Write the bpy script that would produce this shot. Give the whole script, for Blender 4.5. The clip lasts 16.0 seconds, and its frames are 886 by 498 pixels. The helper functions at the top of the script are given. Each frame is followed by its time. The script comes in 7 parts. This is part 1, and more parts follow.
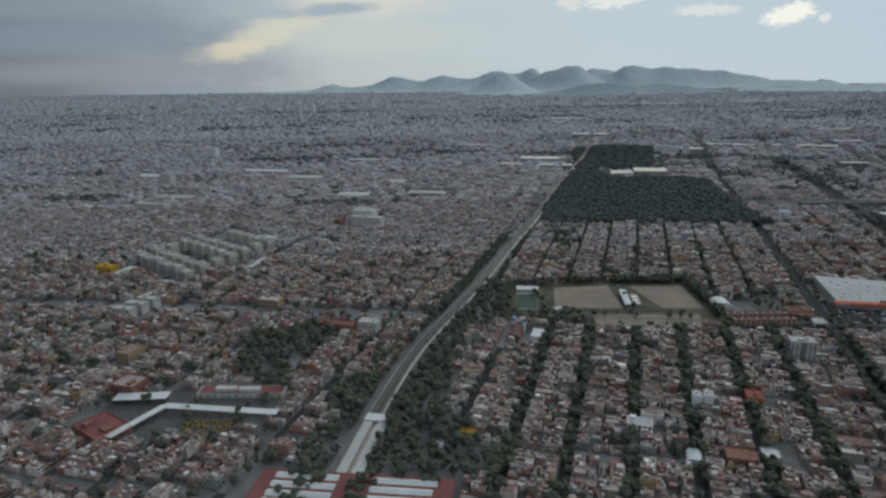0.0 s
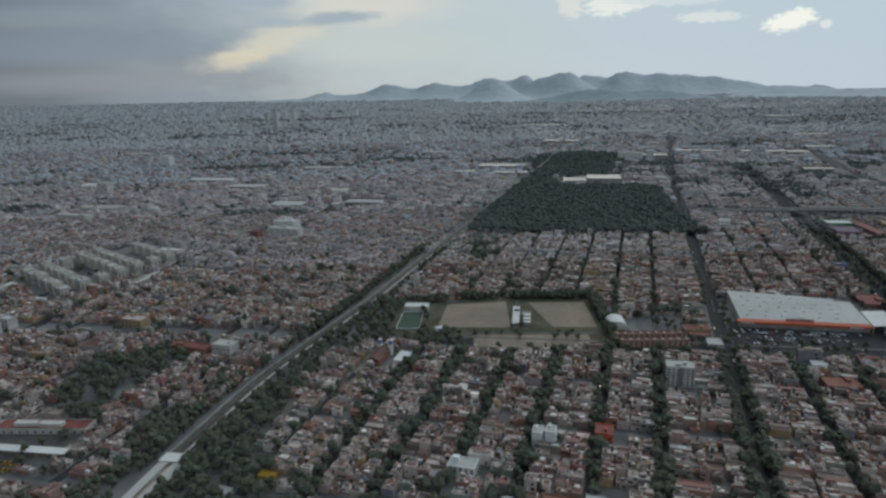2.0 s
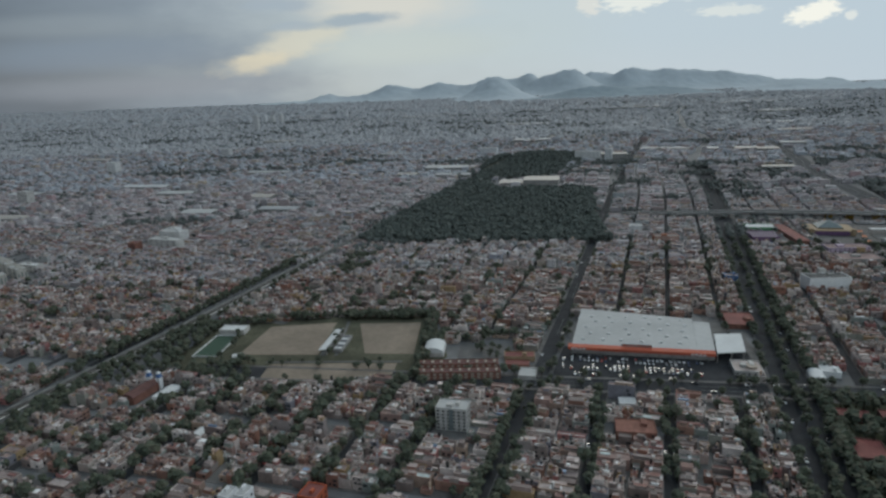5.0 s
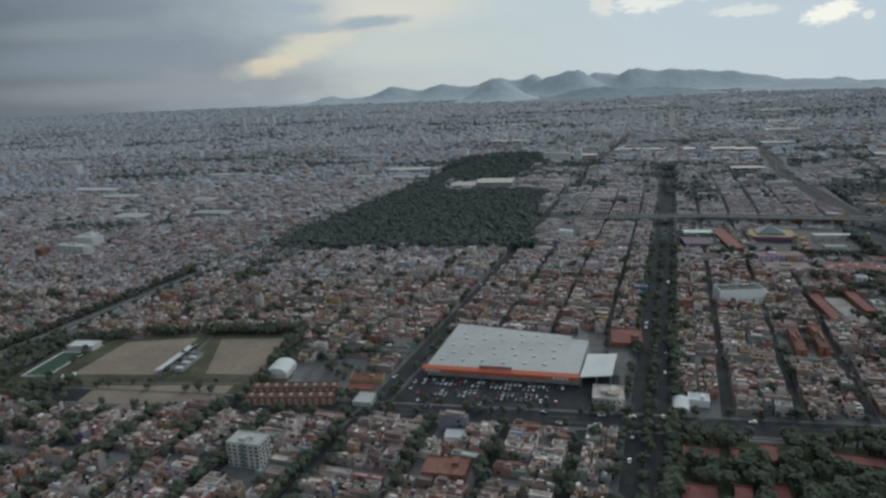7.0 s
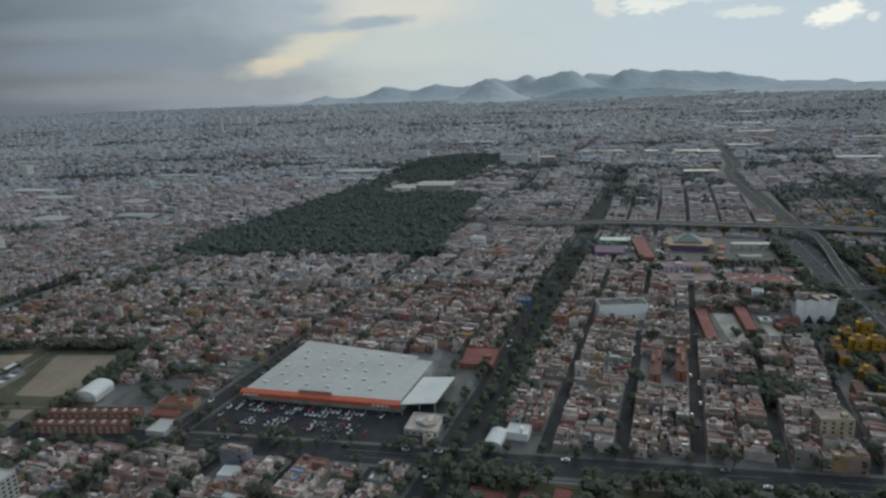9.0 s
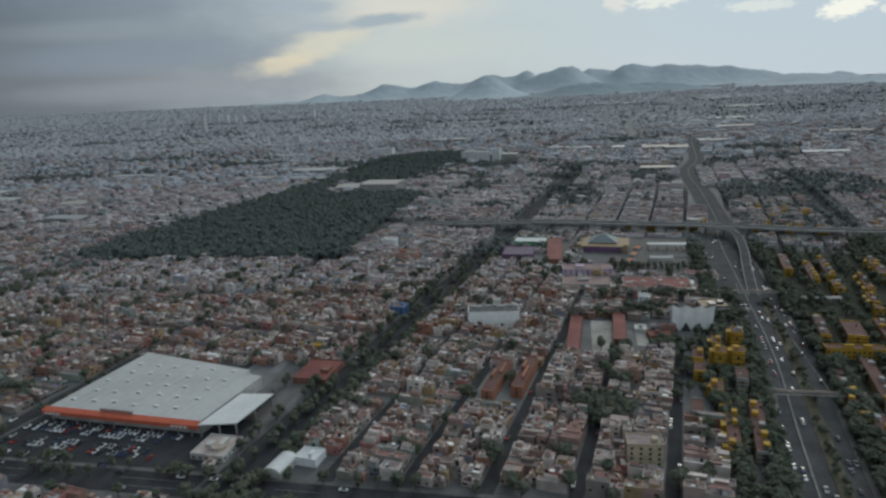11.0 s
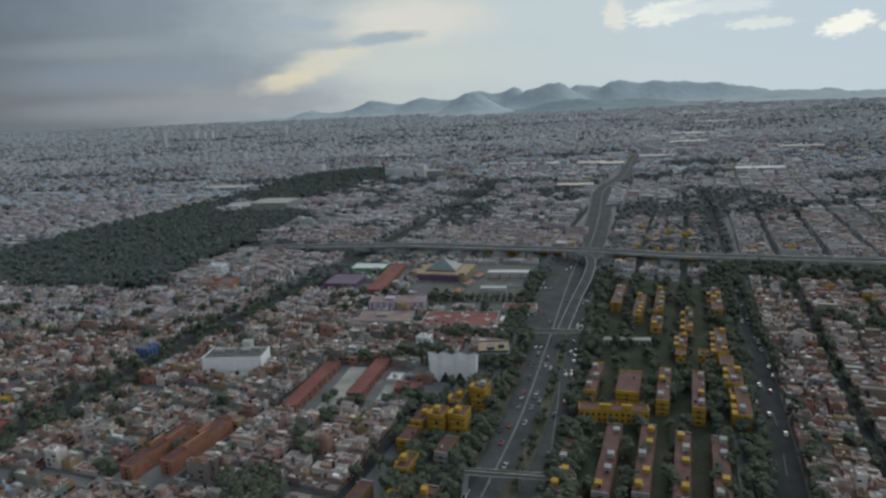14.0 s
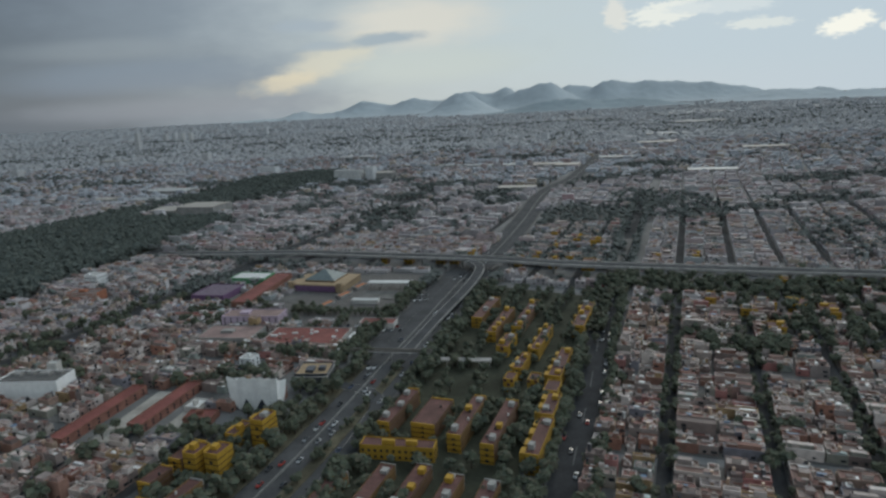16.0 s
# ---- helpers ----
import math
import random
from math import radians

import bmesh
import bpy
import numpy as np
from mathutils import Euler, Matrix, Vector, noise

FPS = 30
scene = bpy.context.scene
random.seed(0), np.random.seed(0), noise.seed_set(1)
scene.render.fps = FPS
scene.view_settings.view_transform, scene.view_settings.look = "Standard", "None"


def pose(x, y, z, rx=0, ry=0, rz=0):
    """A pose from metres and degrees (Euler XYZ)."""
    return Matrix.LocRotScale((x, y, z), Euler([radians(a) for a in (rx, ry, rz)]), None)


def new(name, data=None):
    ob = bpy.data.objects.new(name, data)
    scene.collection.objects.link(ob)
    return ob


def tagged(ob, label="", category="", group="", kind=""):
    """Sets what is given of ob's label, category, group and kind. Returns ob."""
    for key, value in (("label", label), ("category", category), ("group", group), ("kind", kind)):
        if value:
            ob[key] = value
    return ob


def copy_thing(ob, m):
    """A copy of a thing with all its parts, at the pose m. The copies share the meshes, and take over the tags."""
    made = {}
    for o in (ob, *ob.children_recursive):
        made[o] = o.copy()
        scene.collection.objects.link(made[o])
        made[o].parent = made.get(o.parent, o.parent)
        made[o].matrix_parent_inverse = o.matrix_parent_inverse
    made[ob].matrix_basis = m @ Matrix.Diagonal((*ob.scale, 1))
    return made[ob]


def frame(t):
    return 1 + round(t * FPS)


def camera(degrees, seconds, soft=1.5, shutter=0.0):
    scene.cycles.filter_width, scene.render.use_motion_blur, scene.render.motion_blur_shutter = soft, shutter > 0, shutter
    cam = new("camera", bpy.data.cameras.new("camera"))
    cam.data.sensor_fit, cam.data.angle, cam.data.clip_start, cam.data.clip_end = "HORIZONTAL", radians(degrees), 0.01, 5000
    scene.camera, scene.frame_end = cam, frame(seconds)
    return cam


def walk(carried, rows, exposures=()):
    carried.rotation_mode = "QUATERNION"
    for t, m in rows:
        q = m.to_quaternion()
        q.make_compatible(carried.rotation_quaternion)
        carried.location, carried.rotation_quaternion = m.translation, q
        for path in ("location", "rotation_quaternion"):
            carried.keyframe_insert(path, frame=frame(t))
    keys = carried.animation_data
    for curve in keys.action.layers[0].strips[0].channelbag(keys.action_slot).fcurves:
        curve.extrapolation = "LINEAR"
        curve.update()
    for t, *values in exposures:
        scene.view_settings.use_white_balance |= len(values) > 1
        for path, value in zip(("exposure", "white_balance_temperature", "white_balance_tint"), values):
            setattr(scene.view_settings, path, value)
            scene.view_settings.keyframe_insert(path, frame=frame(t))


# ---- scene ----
cam = camera(68.36, 16.0, soft=2.6)
# seconds, place in metres, turn in degrees
PATH = [
    (0, 0, -0, 125.6, 74.898, 0.87, -2.985),
    (0.5, 15.92, 6.26, 124.06, 74.582, 0.917, -3.256),
    (1, 34.04, 12.43, 123.11, 74.096, 0.722, -2.874),
    (1.5, 49.85, 17.63, 122.13, 74.882, 0.816, -2.592),
    (2, 66.96, 22.99, 121.24, 75.548, 1.161, -2.819),
    (2.5, 83.44, 27.26, 121.05, 75.847, 1.474, -3.145),
    (3, 100.81, 33.33, 120.18, 75.722, 1.537, -2.895),
    (3.5, 116.63, 38.15, 119.4, 75.498, 1.53, -2.488),
    (4, 134.04, 43.61, 118.98, 75.821, 1.84, -2.246),
    (6.5, 219.31, 75.21, 112.77, 75.078, 2.23, 0.05),
    (7, 236.38, 81.71, 111.25, 75.777, 2.446, -0.168),
    (7.5, 252.57, 87.49, 110.58, 75.782, 2.387, -0.057),
    (8, 268.68, 92.18, 109.66, 75.72, 2.229, -0.236),
    (8.5, 284.92, 97.63, 109.13, 76.164, 2.178, 0.051),
    (9, 301.79, 103.6, 107.92, 75.814, 2.235, 0.117),
    (11.5, 383.84, 128.68, 102.37, 75.605, 2.842, 0.931),
    (12, 401.11, 137.2, 100.6, 75.979, 2.815, 0.732),
    (12.5, 416.41, 144.24, 99.11, 76.493, 2.876, 0.806),
    (13, 432.81, 152.14, 97.24, 76.723, 2.826, 0.533),
    (13.5, 447.99, 158.63, 95.95, 76.573, 2.689, 1.296),
    (14, 464.78, 165.57, 94.77, 77.032, 2.816, 1.011),
    (14.5, 479.25, 171.6, 93.54, 76.856, 2.754, 0.934),
    (15, 495.57, 177.28, 92.8, 77.137, 2.996, 0.79),
    (15.5, 510.55, 182.17, 92.46, 77.37, 3.052, 1.561),
    (16, 526.64, 187.59, 91.23, 77.074, 2.974, 1.075),
]
walk(cam, [(t, pose(*p)) for t, *p in PATH], [(0, 0.11, 6010, 6), (16, 0.15, 6090, 6)])
import itertools

# ---- sky and light ----
TURN_A = radians(19.3)          # the street grid leans this far from +y
CA, SA = math.cos(TURN_A), math.sin(TURN_A)
SKEW = 0.157                    # the cross streets are not square to the long ones


def nodes_of(tree):
    tree.nodes.clear()
    return tree.nodes, tree.links


def math_node(ns, ls, op, a, b=None, c=None):
    n = ns.new("ShaderNodeMath")
    n.operation = op
    for i, v in enumerate((a, b, c)):
        if v is None:
            continue
        if isinstance(v, (int, float)):
            n.inputs[i].default_value = v
        else:
            ls.new(v, n.inputs[i])
    return n.outputs[0]


def mix_colour(ns, ls, fac, a, b):
    n = ns.new("ShaderNodeMix")
    n.data_type = "RGBA"
    for sock, v in ((n.inputs["Factor"], fac), (n.inputs[6], a), (n.inputs[7], b)):
        if isinstance(v, (int, float)):
            sock.default_value = v
        elif isinstance(v, tuple):
            sock.default_value = (*v, 1)
        else:
            ls.new(v, sock)
    return n.outputs[2]


def ramp_node(ns, ls, fac, stops, mode="LINEAR"):
    n = ns.new("ShaderNodeValToRGB")
    n.color_ramp.interpolation = mode
    el = n.color_ramp.elements
    while len(el) < len(stops):
        el.new(1.0)
    for e, (p, c) in zip(el, stops):
        e.position, e.color = p, (*c, 1)
    ls.new(fac, n.inputs[0])
    return n.outputs[0]


def srgb(r, g, b):
    return tuple((v / 255) ** 2.2 for v in (r, g, b))


def make_sky():
    w = bpy.data.worlds.new("overcast_evening")
    scene.world = w
    w.use_nodes = True
    ns, ls = nodes_of(w.node_tree)
    out, bg = ns.new("ShaderNodeOutputWorld"), ns.new("ShaderNodeBackground")
    ls.new(bg.outputs[0], out.inputs[0])
    sky = ns.new("ShaderNodeTexSky")
    sky.sky_type, sky.sun_disc = "NISHITA", False
    sky.sun_elevation, sky.sun_rotation = radians(24), radians(-20)
    tc = ns.new("ShaderNodeTexCoord")
    sep = ns.new("ShaderNodeSeparateXYZ")
    ls.new(tc.outputs["Generated"], sep.inputs[0])
    x, y, z = sep.outputs
    depth = math_node(ns, ls, "MAXIMUM", math_node(ns, ls, "ABSOLUTE", y), 0.15)
    u, v = math_node(ns, ls, "ADD", math_node(ns, ls, "DIVIDE", x, depth), 0.025), math_node(ns, ls, "DIVIDE", z, depth)
    comb = ns.new("ShaderNodeCombineXYZ")
    ls.new(math_node(ns, ls, "MULTIPLY", u, 1.0), comb.inputs[0])
    ls.new(math_node(ns, ls, "MULTIPLY", v, 2.6), comb.inputs[1])

    def cloud_noise(scale, detail, offset):
        n = ns.new("ShaderNodeTexNoise")
        n.inputs["Scale"].default_value, n.inputs["Detail"].default_value = scale, detail
        add = ns.new("ShaderNodeVectorMath")
        add.inputs[1].default_value = (offset, offset * 0.7, 0)
        ls.new(comb.outputs[0], add.inputs[0])
        ls.new(add.outputs[0], n.inputs["Vector"])
        return n.outputs["Fac"]

    soft_n, fine_n, small_n = cloud_noise(5, 5, 3.1), cloud_noise(24, 6, 1.7), cloud_noise(75, 5, 0.4)
    # the overcast itself: darker and bluer to the west, brighter to the east
    span = math_node(ns, ls, "ADD", math_node(ns, ls, "MULTIPLY", u, 0.62), 0.5)
    span = math_node(ns, ls, "ADD", span, math_node(ns, ls, "MULTIPLY", math_node(ns, ls, "SUBTRACT", soft_n, 0.5), 0.16))
    span = math_node(ns, ls, "ADD", span, math_node(ns, ls, "MULTIPLY", math_node(ns, ls, "SUBTRACT", fine_n, 0.5), 0.05))
    deck = ramp_node(ns, ls, span, [(0.0, srgb(82, 92, 102)), (0.12, srgb(96, 106, 117)), (0.26, srgb(116, 127, 138)), (0.35, srgb(143, 152, 159)), (0.45, srgb(174, 181, 182)),
                                    (0.58, srgb(186, 193, 193)), (0.72, srgb(187, 195, 199)), (1.0, srgb(186, 195, 201))])
    low = ramp_node(ns, ls, span, [(0.0, srgb(77, 89, 101)), (0.2, srgb(93, 106, 118)), (0.34, srgb(127, 139, 150)), (0.45, srgb(174, 179, 178)), (0.7, srgb(192, 197, 199)), (1.0, srgb(188, 196, 202))])
    rise = ns.new("ShaderNodeMapRange")
    rise.inputs[1].default_value, rise.inputs[2].default_value = -0.03, 0.06
    rise.interpolation_type = "SMOOTHSTEP"
    ls.new(v, rise.inputs[0])
    colour = mix_colour(ns, ls, rise.outputs[0], low, deck)

    def bank(colour, cu, cv, ru, rv, lean, tint, strength, rough, fine, small=0.0):
        """A cloud bank round (cu, cv), with a ragged edge."""
        du = math_node(ns, ls, "SUBTRACT", u, cu)
        dv = math_node(ns, ls, "SUBTRACT", math_node(ns, ls, "SUBTRACT", v, cv), math_node(ns, ls, "MULTIPLY", du, lean))
        d = math_node(ns, ls, "ADD", math_node(ns, ls, "POWER", math_node(ns, ls, "ABSOLUTE", math_node(ns, ls, "DIVIDE", du, ru)), 2),
                      math_node(ns, ls, "POWER", math_node(ns, ls, "ABSOLUTE", math_node(ns, ls, "DIVIDE", dv, rv)), 2))
        d = math_node(ns, ls, "SQRT", d)
        for field, share_of in ((soft_n, rough), (fine_n, fine), (small_n, small)):
            if share_of:
                d = math_node(ns, ls, "ADD", d, math_node(ns, ls, "MULTIPLY", math_node(ns, ls, "SUBTRACT", field, 0.5), share_of * 2))
        m = ns.new("ShaderNodeMapRange")
        m.interpolation_type = "SMOOTHSTEP"
        m.inputs[1].default_value, m.inputs[2].default_value = 1.35, 0.35 if not small else 0.75
        m.inputs[3].default_value, m.inputs[4].default_value = 0.0, strength
        ls.new(d, m.inputs[0])
        return mix_colour(ns, ls, m.outputs[0], colour, srgb(*tint))

    for args in (((-0.445, 0.0567, 0.22, 0.024, 0.0, (112, 126, 142), 0.65, 0.5, 0.2), (-0.49, 0.098, 0.16, 0.016, 0.0, (138, 146, 152), 0.35, 0.4, 0.2),
        (-0.40, 0.007, 0.25, 0.018, 0.0, (126, 135, 146), 0.6, 0.5, 0.2), (-0.02, 0.052, 0.15, 0.03, 0.0, (190, 194, 187), 0.7, 0.3, 0.1),
        (-0.03, 0.113, 0.13, 0.036, 0.0, (209, 202, 189), 0.9, 0.4, 0.3), (-0.155, 0.066, 0.08, 0.022, 0.28, (206, 198, 178), 0.75, 0.4, 0.7),
        (-0.225, 0.036, 0.055, 0.014, 0.12, (208, 195, 170), 0.75, 0.4, 0.7)) +
    ((-0.185, 0.114, 0.055, 0.011, 0.0, (152, 162, 171), 0.8, 0.2, 0.8), (-0.159, 0.086, 0.04, 0.007, 0.0, (154, 164, 172), 0.8, 0.2, 0.8),
        (-0.081, 0.090, 0.062, 0.0095, 0.06, (148, 160, 169), 0.9, 0.2, 0.8), (0.263, 0.1045, 0.017, 0.019, -0.3, (217, 212, 202), 0.9, 0.0, 0.3, 0.7),
        (0.335, 0.106, 0.05, 0.015, 0.12, (228, 225, 214), 0.95, 0.1, 0.4, 0.8), (0.412, 0.110, 0.075, 0.009, 0.0, (208, 211, 209), 0.85, 0.1, 0.5, 0.6)) +
    ((0.469, 0.0845, 0.042, 0.0075, 0.0, (216, 216, 209), 0.9, 0.0, 0.4, 0.8), (0.594, 0.0765, 0.036, 0.0135, 0.18, (243, 236, 221), 1.0, 0.0, 0.25, 0.7),
        (0.65, 0.071, 0.009, 0.006, 0.0, (222, 220, 212), 0.9, 0.0, 0.2, 0.5))):
        colour = bank(colour, *args)
    clear = ns.new("ShaderNodeVectorMath")
    clear.operation = "SCALE"
    clear.inputs["Scale"].default_value = 0.06
    ls.new(sky.outputs[0], clear.inputs[0])
    ls.new(mix_colour(ns, ls, 0.96, clear.outputs[0], colour), bg.inputs[0])
    # an overcast sky is brighter overhead than at the horizon
    top = ns.new("ShaderNodeMapRange")
    top.interpolation_type = "SMOOTHSTEP"
    top.inputs[1].default_value, top.inputs[2].default_value = 0.2, 0.8
    top.inputs[3].default_value, top.inputs[4].default_value = 1.0, 1.48
    ls.new(z, top.inputs[0])
    ls.new(top.outputs[0], bg.inputs[1])


make_sky()
sun_data = bpy.data.lights.new("sun", "SUN")
sun_data.energy, sun_data.angle, sun_data.color = 0.8, radians(20), (1.0, 0.90, 0.76)
new("sun", sun_data).matrix_world = pose(0, 0, 400, 62, 0, 160)

# ---- materials ----
MATS = {}


def paint(name, colours, rough=0.85, spec=0.3, by="object", grain=0.6, wear=0.25, bump=0.0, metal=0.0, coat=None):
    """A surface: a colour picked for each piece, stained at two scales."""
    if name in MATS:
        return MATS[name]
    m = bpy.data.materials.new(name)
    m.use_nodes = True
    ns, ls = nodes_of(m.node_tree)
    out, bsdf = ns.new("ShaderNodeOutputMaterial"), ns.new("ShaderNodeBsdfPrincipled")
    ls.new(bsdf.outputs[0], out.inputs[0])
    if len(colours) > 1:
        if by == "island":
            pick = ns.new("ShaderNodeNewGeometry").outputs["Random Per Island"]
        else:
            pick = ns.new("ShaderNodeObjectInfo").outputs["Random"]
        k = len(colours)
        col = ramp_node(ns, ls, pick, [(i / k, c) for i, c in enumerate(colours)], "CONSTANT")
    else:
        rgb = ns.new("ShaderNodeRGB")
        rgb.outputs[0].default_value = (*colours[0], 1)
        col = rgb.outputs[0]
    tc = ns.new("ShaderNodeTexCoord")
    for scale, share in ((grain, wear), (grain * 7, wear * 0.6)):
        n = ns.new("ShaderNodeTexNoise")
        n.inputs["Scale"].default_value, n.inputs["Detail"].default_value = scale, 4
        ls.new(tc.outputs["Object"], n.inputs["Vector"])
        f = ramp_node(ns, ls, n.outputs["Fac"], [(0.3, (1 - share,) * 3), (0.7, (1 + share * 0.5,) * 3)])
        mul = ns.new("ShaderNodeMix")
        mul.data_type, mul.blend_type = "RGBA", "MULTIPLY"
        mul.inputs["Factor"].default_value = 1.0
        ls.new(col, mul.inputs[6])
        ls.new(f, mul.inputs[7])
        col = mul.outputs[2]
    if bump:
        b = ns.new("ShaderNodeBump")
        b.inputs["Strength"].default_value, b.inputs["Distance"].default_value = bump, 0.1
        ls.new(n.outputs["Fac"], b.inputs["Height"])
        ls.new(b.outputs[0], bsdf.inputs["Normal"])
    ls.new(col, bsdf.inputs["Base Color"])
    bsdf.inputs["Roughness"].default_value, bsdf.inputs["Metallic"].default_value = rough, metal
    bsdf.inputs["Specular IOR Level"].default_value = spec
    MATS[name] = m
    return m


WALLS = [(0.43, 0.40, 0.37), (0.29, 0.26, 0.245), (0.35, 0.27, 0.22), (0.55, 0.51, 0.48), (0.25, 0.215, 0.20), (0.36, 0.22, 0.17),
         (0.335, 0.31, 0.295), (0.45, 0.36, 0.28), (0.27, 0.15, 0.115), (0.36, 0.34, 0.335), (0.38, 0.27, 0.24), (0.64, 0.60, 0.57),
         (0.235, 0.20, 0.19), (0.31, 0.31, 0.28), (0.42, 0.32, 0.17), (0.25, 0.27, 0.32), (0.58, 0.55, 0.51), (0.42, 0.30, 0.27),
         (0.70, 0.67, 0.64), (0.30, 0.33, 0.29), (0.20, 0.17, 0.16), (0.48, 0.40, 0.37),
         (0.30, 0.37, 0.35), (0.38, 0.20, 0.145), (0.78, 0.76, 0.73), (0.42, 0.20, 0.19), (0.74, 0.71, 0.66)]
ROOFS = [(0.27, 0.24, 0.23), (0.20, 0.105, 0.09), (0.34, 0.305, 0.29), (0.20, 0.175, 0.165), (0.25, 0.13, 0.105), (0.41, 0.38, 0.36),
         (0.17, 0.155, 0.15), (0.30, 0.225, 0.20), (0.215, 0.10, 0.085), (0.50, 0.47, 0.445), (0.25, 0.205, 0.19), (0.33, 0.265, 0.24),
         (0.23, 0.15, 0.125), (0.30, 0.275, 0.265), (0.66, 0.63, 0.60), (0.195, 0.17, 0.16), (0.27, 0.25, 0.245), (0.37, 0.33, 0.31),
         (0.58, 0.55, 0.53), (0.22, 0.20, 0.195)]
SHEETS = [(0.78, 0.77, 0.75), (0.22, 0.10, 0.085), (0.42, 0.48, 0.47), (0.72, 0.72, 0.71), (0.55, 0.56, 0.57), (0.30, 0.16, 0.12), (0.62, 0.58, 0.52), (0.20, 0.27, 0.38), (0.78, 0.77, 0.75), (0.40, 0.38, 0.36), (0.66, 0.66, 0.66)]
# far district palettes, paled to hold the haze of distance
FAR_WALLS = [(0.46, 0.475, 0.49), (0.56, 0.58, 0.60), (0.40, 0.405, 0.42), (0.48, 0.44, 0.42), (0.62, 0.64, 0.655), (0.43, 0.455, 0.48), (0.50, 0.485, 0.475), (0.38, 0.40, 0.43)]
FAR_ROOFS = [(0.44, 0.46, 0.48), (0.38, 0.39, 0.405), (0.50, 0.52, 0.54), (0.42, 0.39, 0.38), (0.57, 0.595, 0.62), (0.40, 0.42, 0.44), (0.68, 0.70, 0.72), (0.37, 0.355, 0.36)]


def haze_tint(colours):
    """Haze painted into the outer districts' colours: less red, more blue."""
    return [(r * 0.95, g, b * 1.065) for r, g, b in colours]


def calm(colours, middle, share_of):
    """The same colours drawn towards a middle one."""
    return [tuple(v + (m - v) * share_of for v, m in zip(c, middle)) for c in colours]


WALLS = [(r * 1.07, g * 0.98, b * 0.95) for r, g, b in calm(WALLS, (0.37, 0.31, 0.275), 0.1)]
ROOFS = [(r * 1.09, g * 0.975, b * 0.94) for r, g, b in calm(ROOFS, (0.31, 0.255, 0.23), 0.1)]
# drawn towards one grey: the contrast lost in haze, put into the colour
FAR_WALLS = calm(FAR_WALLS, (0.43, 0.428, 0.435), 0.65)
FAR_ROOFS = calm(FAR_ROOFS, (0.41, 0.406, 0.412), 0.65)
HAZE_TONE = (0.49, 0.465, 0.455)
ASPHALT = paint("asphalt", [(0.048, 0.049, 0.052)], 0.95, 0.08, grain=0.15, wear=0.3)
GROUND = paint("city_ground", [(0.155, 0.155, 0.155)], 0.85, 0.3, grain=0.02, wear=0.35)
PAVING = paint("paving", [(0.125, 0.12, 0.116)], 0.85, 0.3, grain=0.2, wear=0.3)
KERB = paint("kerb_concrete", [(0.34, 0.33, 0.31)], 0.85)
# outer walls and roofs with distance haze painted into their colours
MID_WALL = paint("hazed_district_walls", haze_tint(calm([c for p in zip(WALLS[::2], FAR_WALLS) for c in p], HAZE_TONE, 0.35)), 0.8, 0.4, "island", 0.4, 0.2)
NEXT_WALL = paint("hazed_quarter_walls", haze_tint(calm(WALLS, (0.50, 0.47, 0.46), 0.4)), 0.8, 0.4, "island", 0.4, 0.2)
NEXT_ROOF = paint("hazed_quarter_roofs", haze_tint(calm(ROOFS, (0.49, 0.455, 0.445), 0.45)), 0.85, 0.3, "island", 0.3, 0.3)
MID_ROOF = paint("hazed_district_roofs", haze_tint(calm([c for p in zip(ROOFS[::2], FAR_ROOFS) for c in p], HAZE_TONE, 0.35)), 0.85, 0.3, "island", 0.3, 0.3)
# near houses stay darker than the outer palettes, which hold painted haze
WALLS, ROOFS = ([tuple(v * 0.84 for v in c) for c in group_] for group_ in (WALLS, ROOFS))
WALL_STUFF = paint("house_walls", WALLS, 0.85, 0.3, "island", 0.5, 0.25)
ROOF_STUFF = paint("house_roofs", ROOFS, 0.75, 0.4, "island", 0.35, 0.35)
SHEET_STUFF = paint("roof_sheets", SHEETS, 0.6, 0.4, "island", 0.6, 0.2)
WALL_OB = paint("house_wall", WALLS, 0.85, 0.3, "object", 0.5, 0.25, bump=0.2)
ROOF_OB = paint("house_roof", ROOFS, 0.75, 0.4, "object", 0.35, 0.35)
# outskirts and suburbs: haze painted in as a nearly even pale grey
LAST_WALL = paint("hazed_outskirt_walls", [(0.42, 0.43, 0.445), (0.45, 0.46, 0.475), (0.40, 0.408, 0.42), (0.43, 0.415, 0.415), (0.47, 0.478, 0.49)], 0.85, 0.3, "island", 0.1, 0.15)
LAST_ROOF = paint("hazed_outskirt_roofs", [(0.42, 0.43, 0.445), (0.39, 0.40, 0.413), (0.45, 0.458, 0.47), (0.42, 0.405, 0.405), (0.50, 0.508, 0.52)], 0.85, 0.3, "island", 0.1, 0.2)
FAR_WALL = paint("hazed_suburb_walls", FAR_WALLS, 0.8, 0.4, "island", 0.3, 0.2)
FAR_ROOF = paint("hazed_suburb_roofs", FAR_ROOFS, 0.85, 0.3, "island", 0.2, 0.25)
GLASS = paint("window_glass", [(0.03, 0.035, 0.04)], 0.15, 0.5, wear=0.1)
TANK = paint("water_tank", [(0.03, 0.03, 0.03), (0.6, 0.58, 0.55), (0.10, 0.10, 0.11), (0.55, 0.40, 0.30)], 0.5, by="island")
TANK_OB = paint("water_tank_plastic", [(0.03, 0.03, 0.03), (0.6, 0.58, 0.55), (0.10, 0.10, 0.11)], 0.5)
DOOR = paint("painted_door", [(0.12, 0.08, 0.06), (0.3, 0.3, 0.31), (0.08, 0.10, 0.16), (0.25, 0.08, 0.06), (0.45, 0.44, 0.42)], 0.6)
